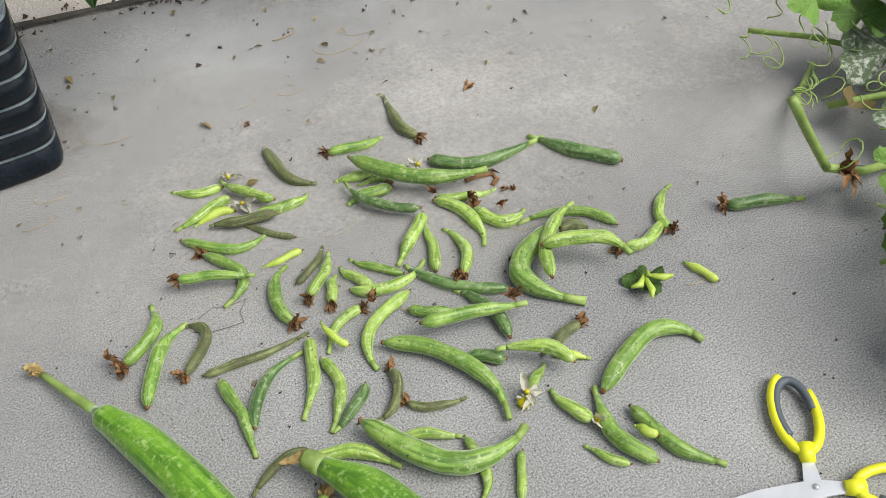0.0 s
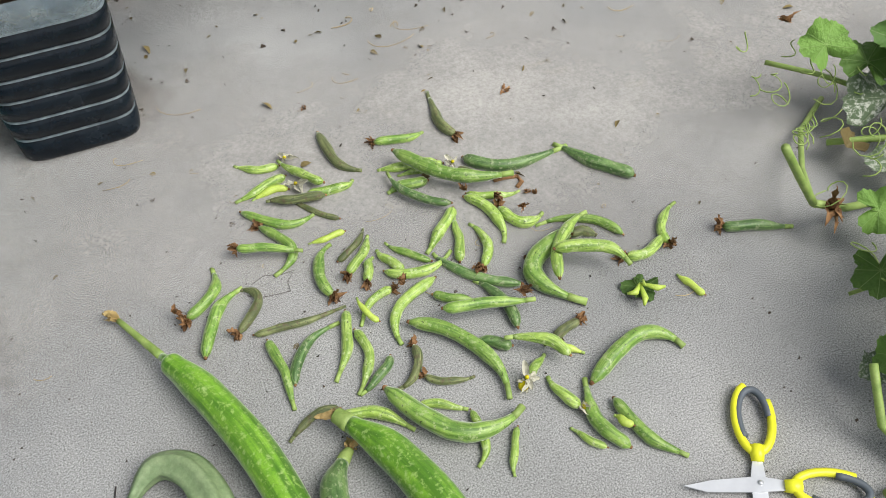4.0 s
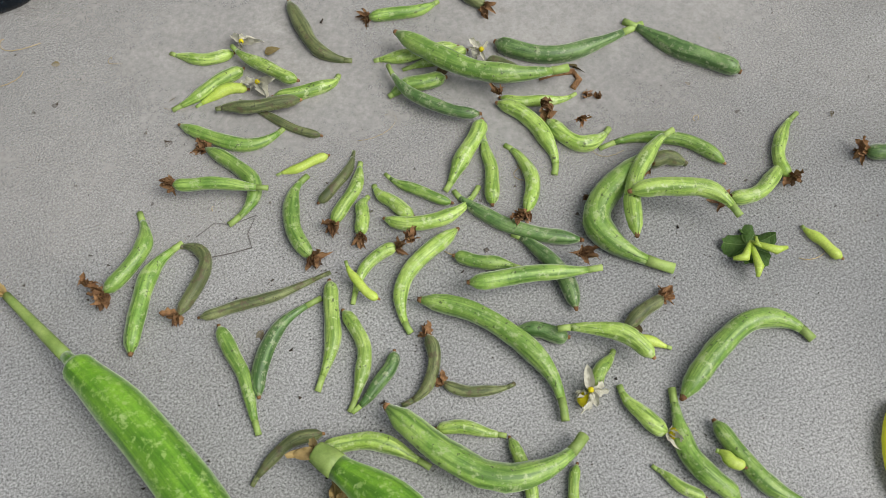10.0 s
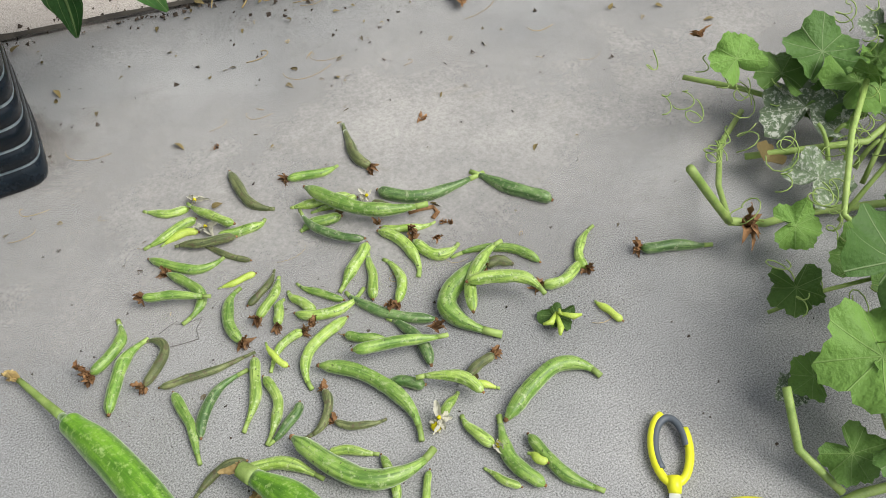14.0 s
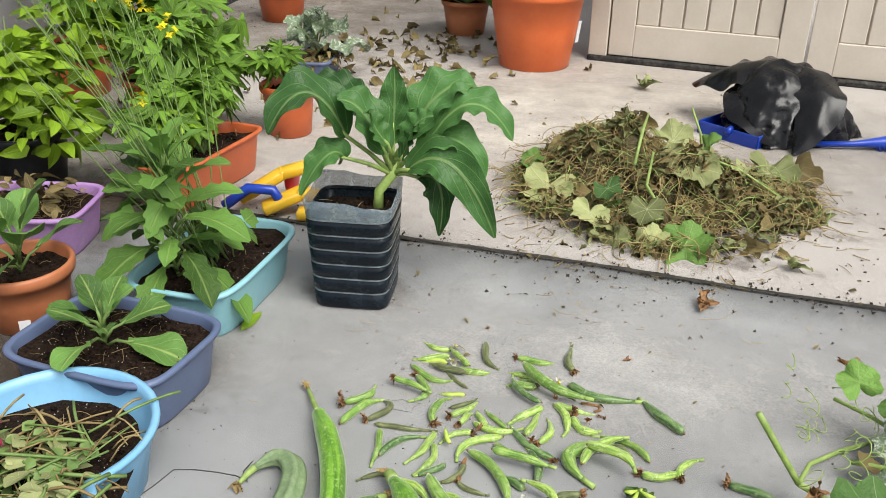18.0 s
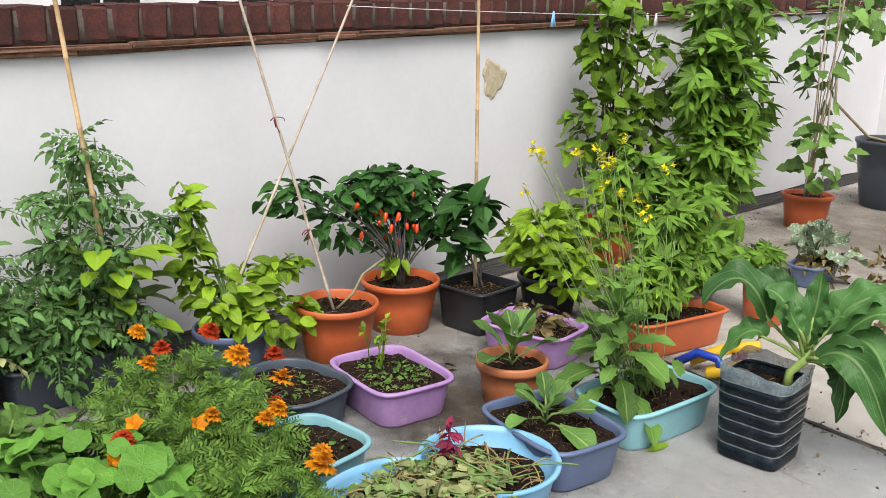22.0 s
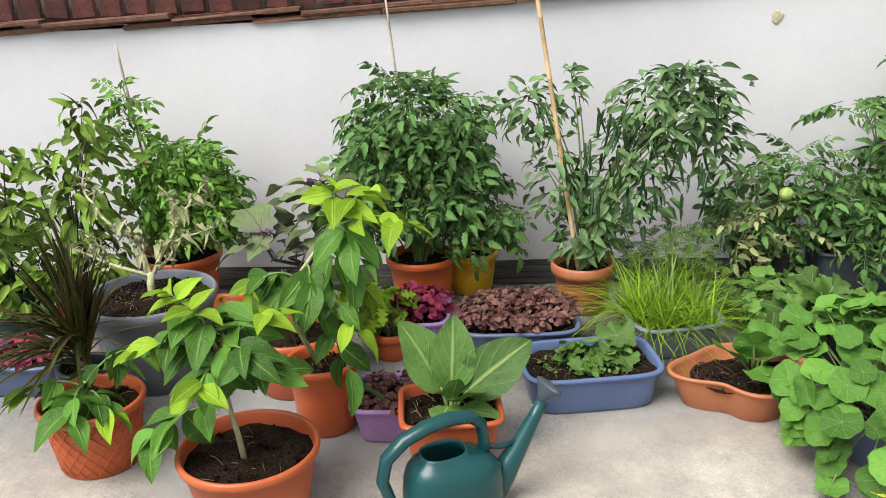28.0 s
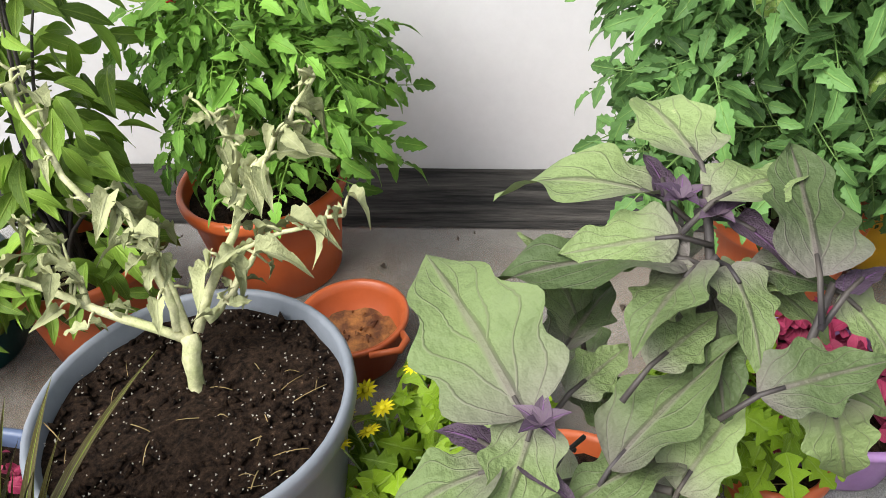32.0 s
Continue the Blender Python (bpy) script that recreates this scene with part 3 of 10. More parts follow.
LIME = surface("lime_yellow_plastic", (0.72, 0.72, 0.02), (0.8, 0.8, 0.03), 0.35, 8, 60, 0.02, 0.04)
DGREY = surface("dark_grey_rubber", (0.075, 0.09, 0.11), (0.10, 0.12, 0.14), 0.5, 8, 80, 0.05, 0.06)
TOMATO = leafy("tomato_leaf", (0.028, 0.075, 0.024), (0.150, 0.310, 0.085), (0.30, 0.44, 0.12), 0.45, 0.25, 0.2)
CHILLI = leafy("chilli_leaf", (0.030, 0.075, 0.030), (0.215, 0.37, 0.145), (0.24, 0.36, 0.10), 0.36, 0.3, 0.22)
PEPPER = leafy("pepper_leaf", (0.008, 0.035, 0.011), (0.061, 0.174, 0.035), (0.132, 0.263, 0.055), 0.38, 0.25, 0.2)
FRESH = leafy("fresh_leaf", (0.070, 0.150, 0.011), (0.265, 0.430, 0.024), (0.36, 0.50, 0.13), 0.42, 0.3, 0.3, tip=(0.40, 0.54, 0.04))
PALM = leafy("vine_leaf", (0.040, 0.105, 0.012), (0.185, 0.355, 0.038), (0.33, 0.47, 0.11), 0.42, 0.3, 0.3)
MUSTARD = leafy("mustard_leaf", (0.044, 0.105, 0.020), (0.160, 0.315, 0.060), (0.36, 0.47, 0.15), 0.5, 0.3, 0.25, single=True)
COLLARD = leafy("cauliflower_leaf", (0.026, 0.085, 0.024), (0.105, 0.255, 0.066), (0.38, 0.50, 0.2), 0.32, 0.28, 0.18)
YOUNG = leafy("young_cabbage_leaf", (0.055, 0.135, 0.036), (0.175, 0.345, 0.078), (0.50, 0.60, 0.20), 0.45, 0.4, 0.2, single=True)
MANGO = leafy("citrus_leaf", (0.034, 0.105, 0.016), (0.135, 0.315, 0.046), (0.32, 0.48, 0.12), 0.27, 0.35, 0.22, tip=(0.28, 0.46, 0.04), single=True)
NEWLEAF = leafy("young_citrus_leaf", (0.18, 0.36, 0.014), (0.36, 0.57, 0.035), (0.46, 0.60, 0.12), 0.32, 0.35, 0.35, single=True)
NASTUR = leafy("nasturtium_leaf", (0.050, 0.150, 0.024), (0.150, 0.345, 0.050), (0.36, 0.50, 0.18), 0.42, 0.3, 0.22, round_=True, tip=(0.30, 0.44, 0.04), single=True)
NASTY = leafy("yellowed_nasturtium_leaf", (0.55, 0.48, 0.03), (0.65, 0.6, 0.06), (0.6, 0.6, 0.3), 0.5, 0.4, 0.25, round_=True, single=True)
EGG = leafy("aubergine_leaf", (0.070, 0.120, 0.048), (0.215, 0.285, 0.115), (0.16, 0.10, 0.13), 0.55, 0.35, 0.2, tip=(0.58, 0.59, 0.33), root=(0.20, 0.15, 0.18), single=True)
EGGP = leafy("purple_aubergine_leaf", (0.054, 0.031, 0.074), (0.160, 0.117, 0.150), (0.2, 0.08, 0.25), 0.6, 0.5, 0.2, single=True)
DRYEGG = leafy("drying_aubergine_leaf", (0.22, 0.27, 0.10), (0.46, 0.48, 0.26), (0.5, 0.5, 0.33), 0.75, 0.3, 0.2, tip=(0.5, 0.4, 0.24), single=True)
PURP = leafy("burgundy_leaf", (0.056, 0.022, 0.022), (0.28, 0.135, 0.11), (0.25, 0.12, 0.1), 0.4, 0.3, 0.15)
CRIM = leafy("crimson_leaf", (0.120, 0.009, 0.030), (0.36, 0.04, 0.10), (0.4, 0.1, 0.15), 0.5, 0.3, 0.2)
GRASS = leafy("grass_blade", (0.14, 0.30, 0.014), (0.33, 0.55, 0.035), (0.36, 0.52, 0.066), 0.45, 0.15, 0.3)
DRAC = leafy("dark_strap_leaf", (0.018, 0.013, 0.009), (0.085, 0.070, 0.026), (0.17, 0.24, 0.03), 0.36, 0.9, 0.1, tip=(0.17, 0.23, 0.03), root=(0.20, 0.28, 0.03), single=True)
MARI = leafy("marigold_leaf", (0.040, 0.100, 0.020), (0.170, 0.310, 0.048), (0.20, 0.31, 0.06), 0.5, 0.2, 0.2)
SQUASH = leafy("squash_leaf", (0.055, 0.130, 0.034), (0.190, 0.345, 0.075), (0.34, 0.45, 0.18), 0.5, 0.32, 0.25, round_=True, tip=(0.300, 0.330, 0.064), single=True)
SQUASH_D = leafy("dark_squash_leaf", (0.045, 0.12, 0.03), (0.12, 0.23, 0.06), (0.3, 0.38, 0.2), 0.5, 0.5, 0.2, round_=True, tip=(0.2, 0.2, 0.07), single=True)
MILDEW = leafy("mildewed_leaf", (0.112, 0.173, 0.098), (0.22, 0.3, 0.17), (0.4, 0.45, 0.3), 0.75, 0.35, 0.2, round_=True, spots=0.8, single=True)
PALE = leafy("wilted_pale_leaf", (0.15, 0.18, 0.06), (0.40, 0.43, 0.19), (0.5, 0.52, 0.3), 0.7, 0.5, 0.2, round_=True, tip=(0.3, 0.22, 0.09), single=True)
PALE_S = leafy("wilted_small_leaf", (0.055, 0.065, 0.022), (0.30, 0.31, 0.13), (0.4, 0.42, 0.2), 0.75, 0.3, 0.2)
PETAL_Y = leafy("yellow_petal", (0.82, 0.66, 0.012), (0.86, 0.76, 0.02), (0.8, 0.7, 0.05), 0.5, 0.1, 0.3)
PETAL_O = leafy("orange_petal", (0.75, 0.20, 0.008), (0.85, 0.33, 0.01), (0.8, 0.3, 0.02), 0.55, 0.1, 0.25)
PETAL_R = leafy("rust_petal", (0.30, 0.012, 0.008), (0.6, 0.05, 0.01), (0.8, 0.35, 0.02), 0.55, 0.3, 0.2)
PETAL_W = leafy("cream_petal", (0.7, 0.68, 0.5), (0.8, 0.78, 0.65), (0.8, 0.8, 0.6), 0.6, 0.1, 0.3)


def gourd_skin(name, a, b, scuff, rough=0.4, speck=0.0):
    """Gourd rind: streaks along the fruit, dull scuffs, fine pale down at its edges."""
    m = surface(name, a, b, rough, 60, 420, 0.12, 0.3, spread=0.15)
    nt = m.node_tree
    bsdf = nt.nodes["Principled BSDF"]
    co, info = nt.nodes.new("ShaderNodeTexCoord"), nt.nodes.new("ShaderNodeObjectInfo")
    base = bsdf.inputs["Base Color"].links[0].from_socket
    mp = nt.nodes.new("ShaderNodeMapping")
    mp.inputs["Scale"].default_value = (14, 2.2, 1)
    nt.links.new(co.outputs["UV"], mp.inputs["Vector"])
    sh = nt.nodes.new("ShaderNodeVectorMath")
    sh.operation = "SCALE"
    sh.inputs[0].default_value = (37, 53, 71)
    nt.links.new(info.outputs["Random"], sh.inputs["Scale"])
    nt.links.new(sh.outputs[0], mp.inputs["Location"])
    st = node(nt, "ShaderNodeTexNoise", Scale=1.0, Detail=5.0, Roughness=0.6)
    nt.links.new(mp.outputs[0], st.inputs["Vector"])
    r1 = nt.nodes.new("ShaderNodeMapRange")
    r1.inputs["From Min"].default_value, r1.inputs["From Max"].default_value = 0.42, 0.62
    r1.inputs["To Max"].default_value = 0.85
    nt.links.new(st.outputs["Fac"], r1.inputs["Value"])
    m1 = nt.nodes.new("ShaderNodeMix")
    m1.data_type = "RGBA"
    nt.links.new(r1.outputs[0], m1.inputs["Factor"])
    nt.links.new(base, m1.inputs["A"])
    m1.inputs["B"].default_value = (a[0] * 0.42, a[1] * 0.52, a[2] * 0.42, 1)
    sc = node(nt, "ShaderNodeTexNoise", Scale=130.0, Detail=4.0, Roughness=0.7)
    add = nt.nodes.new("ShaderNodeVectorMath")
    nt.links.new(co.outputs["Object"], add.inputs[0])
    nt.links.new(sh.outputs[0], add.inputs[1])
    nt.links.new(add.outputs[0], sc.inputs["Vector"])
    r2 = nt.nodes.new("ShaderNodeMapRange")
    r2.inputs["From Min"].default_value, r2.inputs["From Max"].default_value = 0.54, 0.63
    r2.inputs["To Max"].default_value = 0.75
    nt.links.new(sc.outputs["Fac"], r2.inputs["Value"])
    m2 = nt.nodes.new("ShaderNodeMix")
    m2.data_type = "RGBA"
    nt.links.new(r2.outputs[0], m2.inputs["Factor"])
    nt.links.new(m1.outputs["Result"], m2.inputs["A"])
    m2.inputs["B"].default_value = (*scuff, 1)
    out = m2.outputs["Result"]
    if speck:
        vo = node(nt, "ShaderNodeTexVoronoi", Scale=75.0)
        warp = nt.nodes.new("ShaderNodeVectorMath")
        warp.operation = "MULTIPLY_ADD"
        warp.inputs[1].default_value = (0.02, 0.02, 0.02)
        nt.links.new(sc.outputs["Color"], warp.inputs[0])
        nt.links.new(co.outputs["Object"], warp.inputs[2])
        nt.links.new(warp.outputs[0], vo.inputs["Vector"])
        r3 = nt.nodes.new("ShaderNodeMapRange")
        r3.inputs["From Min"].default_value, r3.inputs["From Max"].default_value = 0.08, 0.26
        r3.inputs["To Min"].default_value, r3.inputs["To Max"].default_value = speck, 0.0
        nt.links.new(vo.outputs["Distance"], r3.inputs["Value"])
        m3 = nt.nodes.new("ShaderNodeMix")
        m3.data_type = "RGBA"
        nt.links.new(r3.outputs[0], m3.inputs["Factor"])
        nt.links.new(out, m3.inputs["A"])
        m3.inputs["B"].default_value = (0.45, 0.58, 0.24, 1)
        out = m3.outputs["Result"]
    # dark flecks and bruises
    fl = node(nt, "ShaderNodeTexNoise", Scale=210.0, Detail=2.0, Roughness=0.6)
    nt.links.new(add.outputs[0], fl.inputs["Vector"])
    r4 = nt.nodes.new("ShaderNodeMapRange")
    r4.inputs["From Min"].default_value, r4.inputs["From Max"].default_value = 0.64, 0.7
    r4.inputs["To Max"].default_value = 0.75 if not speck else 0.2
    nt.links.new(fl.outputs["Fac"], r4.inputs["Value"])
    m4 = nt.nodes.new("ShaderNodeMix")
    m4.data_type = "RGBA"
    nt.links.new(r4.outputs[0], m4.inputs["Factor"])
    nt.links.new(out, m4.inputs["A"])
    m4.inputs["B"].default_value = (0.035, 0.04, 0.015, 1)
    out = m4.outputs["Result"]
    nt.links.new(out, bsdf.inputs["Base Color"])
    bsdf.inputs["Sheen Weight"].default_value = 0.55
    bsdf.inputs["Sheen Roughness"].default_value = 0.35
    bsdf.inputs["Sheen Tint"].default_value = (0.9, 1.0, 0.8, 1)
    return m


GOURD_L = gourd_skin("light_green_gourd", (0.25, 0.395, 0.06), (0.46, 0.61, 0.155), (0.50, 0.59, 0.29))
GOURD_M = gourd_skin("mid_green_gourd", (0.15, 0.29, 0.043), (0.32, 0.47, 0.105), (0.38, 0.47, 0.21))
GOURD_D = gourd_skin("dark_green_gourd", (0.075, 0.165, 0.04), (0.19, 0.30, 0.10), (0.32, 0.37, 0.21))
GOURD_B = gourd_skin("withering_gourd", (0.10, 0.12, 0.04), (0.22, 0.25, 0.10), (0.1, 0.07, 0.04), 0.6)
GOURD_Y = surface("yellow_green_gourd", (0.38, 0.52, 0.07), (0.5, 0.62, 0.12), 0.38, 60, 420, 0.15, 0.34, spread=0.1)
GOURD_S = gourd_skin("speckled_bottle_gourd", (0.10, 0.26, 0.012), (0.19, 0.38, 0.03), (0.3, 0.45, 0.12), 0.33, 0.45)
GOURD_R = surface("ridged_gourd", (0.16, 0.235, 0.11), (0.25, 0.33, 0.17), 0.5, 60, 200, 0.08, 0.2, spread=0.05, c=(0.4, 0.46, 0.3))
SMOKED = surface("smoked_plastic", (0.003, 0.006, 0.010), (0.009, 0.015, 0.022), 0.25, 14, 160, 0.06, 0.4, spread=0.0, spec=0.3, c=(0.035, 0.04, 0.038), contrast=(0.4, 0.7))
CLEARP = surface("clear_plastic", (0.16, 0.22, 0.27), (0.30, 0.36, 0.38), 0.25, 25, 90, 0.05, 0.3, spread=0.0)
see = CLEARP.node_tree.nodes.new("ShaderNodeBsdfTransparent")
blend = CLEARP.node_tree.nodes.new("ShaderNodeMixShader")
blend.inputs["Fac"].default_value = 0.5
CLEARP.node_tree.links.new(CLEARP.node_tree.nodes["Principled BSDF"].outputs[0], blend.inputs[1])
CLEARP.node_tree.links.new(see.outputs[0], blend.inputs[2])
CLEARP.node_tree.links.new(blend.outputs[0], CLEARP.node_tree.nodes["Material Output"].inputs["Surface"])
RIBM = surface("scuffed_rib", (0.10, 0.13, 0.145), (0.26, 0.31, 0.33), 0.4, 30, 80, 0.0, 0.3)
BAG = surface("black_bin_bag", (0.003, 0.003, 0.0035), (0.007, 0.007, 0.008), 0.27, 10, 90, 0.0, 0.2, spec=0.35)
crease = node(BAG.node_tree, "ShaderNodeTexNoise", Scale=7.0, Detail=3.0, Roughness=0.55, Distortion=0.6)
crease.noise_type = "RIDGED_MULTIFRACTAL"
dent = node(BAG.node_tree, "ShaderNodeBump", Strength=0.8, Distance=0.02)
BAG.node_tree.links.new([n_ for n_ in BAG.node_tree.nodes if n_.type == "TEX_COORD"][0].outputs["Object"], crease.inputs["Vector"])
BAG.node_tree.links.new(crease.outputs["Fac"], dent.inputs["Height"])
BAG.node_tree.links.new(dent.outputs["Normal"], BAG.node_tree.nodes["Principled BSDF"].inputs["Normal"])
COBALT = surface("cobalt_plastic", (0.008, 0.04, 0.33), (0.012, 0.055, 0.42), 0.35, 8, 60, 0.03, 0.06)
TOYRED = surface("red_plastic", (0.6, 0.02, 0.02), (0.68, 0.03, 0.03), 0.35, 8, 60, 0.02, 0.05)
TOMATO_B = leafy("bright_tomato_leaf", (0.045, 0.125, 0.018), (0.215, 0.45, 0.065), (0.33, 0.46, 0.1), 0.5, 0.25, 0.25)
CHILLI_B = leafy("bright_chilli_leaf", (0.045, 0.11, 0.015), (0.25, 0.41, 0.055), (0.38, 0.48, 0.1), 0.42, 0.3, 0.25)
STALK = surface("pale_stalk", (0.22, 0.33, 0.075), (0.34, 0.45, 0.13), 0.55, 40, 260, 0.05, 0.25, spread=0.15)
HEAP = surface("matted_trimmings", (0.05, 0.04, 0.018), (0.14, 0.11, 0.05), 0.95, 30, 120, 0.8, 0.5)
CRUMB = surface("dirt_crumbs", (0.02, 0.015, 0.01), (0.07, 0.05, 0.035), 0.95, 30, 120, 0.3, 0.3)
BEANLEAF = leafy("bean_leaf", (0.021, 0.057, 0.006), (0.166, 0.300, 0.022), (0.275, 0.399, 0.083), 0.45, 0.25, 0.25)
HOUSE = surface("orange_brickwork", (0.42, 0.2, 0.09), (0.5, 0.27, 0.13), 0.9, 6, 60, 0.2, 0.2)



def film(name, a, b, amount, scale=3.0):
    """A stain, film of dust or painted tone that thins out unevenly towards its rim."""
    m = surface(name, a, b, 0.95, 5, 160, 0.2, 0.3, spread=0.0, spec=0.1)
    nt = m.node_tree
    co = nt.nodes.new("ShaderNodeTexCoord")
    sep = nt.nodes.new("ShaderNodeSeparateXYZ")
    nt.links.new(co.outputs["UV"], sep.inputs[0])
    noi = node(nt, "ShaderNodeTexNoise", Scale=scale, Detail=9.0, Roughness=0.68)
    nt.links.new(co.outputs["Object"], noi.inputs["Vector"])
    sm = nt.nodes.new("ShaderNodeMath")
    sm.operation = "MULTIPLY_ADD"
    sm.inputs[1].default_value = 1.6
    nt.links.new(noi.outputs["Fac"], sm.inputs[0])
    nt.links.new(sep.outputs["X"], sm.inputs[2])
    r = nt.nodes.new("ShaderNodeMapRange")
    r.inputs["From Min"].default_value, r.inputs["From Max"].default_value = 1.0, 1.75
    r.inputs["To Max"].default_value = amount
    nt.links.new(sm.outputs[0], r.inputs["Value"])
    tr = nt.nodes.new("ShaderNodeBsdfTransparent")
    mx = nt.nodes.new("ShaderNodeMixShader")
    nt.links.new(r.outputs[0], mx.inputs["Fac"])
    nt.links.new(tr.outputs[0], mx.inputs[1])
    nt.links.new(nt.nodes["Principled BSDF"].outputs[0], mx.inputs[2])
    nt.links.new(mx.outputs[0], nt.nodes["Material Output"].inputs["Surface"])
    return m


# damp dirt, darkened so its colour also carries the shade round the vessels
DAMP_SHADE = film("damp_dirt_and_shade", (0.045, 0.036, 0.027), (0.12, 0.092, 0.068), 1.0)
DUST = film("tan_dust", (0.54, 0.485, 0.42), (0.62, 0.565, 0.495), 0.9)
STAIN = film("grey_stain", (0.13, 0.125, 0.12), (0.2, 0.19, 0.18), 0.25, 2.2)
# the floor's brighter sheen towards the joint, put into the colour
PALE_SHEEN = film("pale_floor_sheen", (0.44, 0.425, 0.405), (0.52, 0.505, 0.48), 0.7)
SOILING = film("brown_grime", (0.17, 0.135, 0.105), (0.27, 0.225, 0.18), 0.65)

# ---------- the setting ----------
WX = -2.33          # face of the long white wall


def wall_top(y):
    return 1.195 + 0.045 * (y - 0.5) if y > -2.4 else 1.0645 + 0.006 * (y + 2.4)


def build_floor():
    g = Geo()
    nx, ny = 60, 60
    # near slab, its far edge along the joint
    def joint_y(x):
        return 1.585 - 0.13 * x + 0.006 * math.sin(5 * x)
    xs = [WX - 0.3 + 7.6 * i / nx for i in range(nx + 1)]
    for part_no, (mat, name) in enumerate(((CONCRETE, "floor_near"), (CONCRETE_B, "floor_far"))):
        g = Geo()
        v, f = [], []
        for x in xs:
            j = joint_y(x)
            a, b = (-9.0, j - 0.006) if part_no == 0 else (j + 0.006, 10.0)
            for k in range(ny + 1):
                y = a + (b - a) * k / ny
                v.append((x, y, 0.0 if k not in (0, ny) else -0.003))
        for i in range(nx):
            for k in range(ny):
                q = i * (ny + 1) + k
                f.append((q, q + ny + 1, q + ny + 2, q + 1))
        g.add(v, f)
        n = len(v)
        edge = [i * (ny + 1) + (ny if part_no == 0 else 0) for i in range(nx + 1)]
        low = [(v[e][0], v[e][1], -0.05) for e in edge]
        g.add(low, [])
        for i in range(nx):
            q = (edge[i], edge[i + 1], n + i + 1, n + i)
            g.f.append(q if part_no == 0 else q[::-1])
        solo(name, g, mat, "grey concrete terrace floor slab, dusty and stained" if part_no == 0 else "paler concrete floor slab beyond a dirty joint", "floor", "structure", True)
    b = Geo()
    box(b, WX - 0.4, 5.3, -9.2, 10.2, -0.12, -0.012)
    solo("floor_bed", b, JOINT, "dark dirt under the floor joint", "floor", "structure")
    e = Geo()
    box(e, -400, 400, -400, 400, -3.2, -3.0)
    solo("ground", e, CONCRETE_B, "grey ground far below the terrace", "ground", "structure")


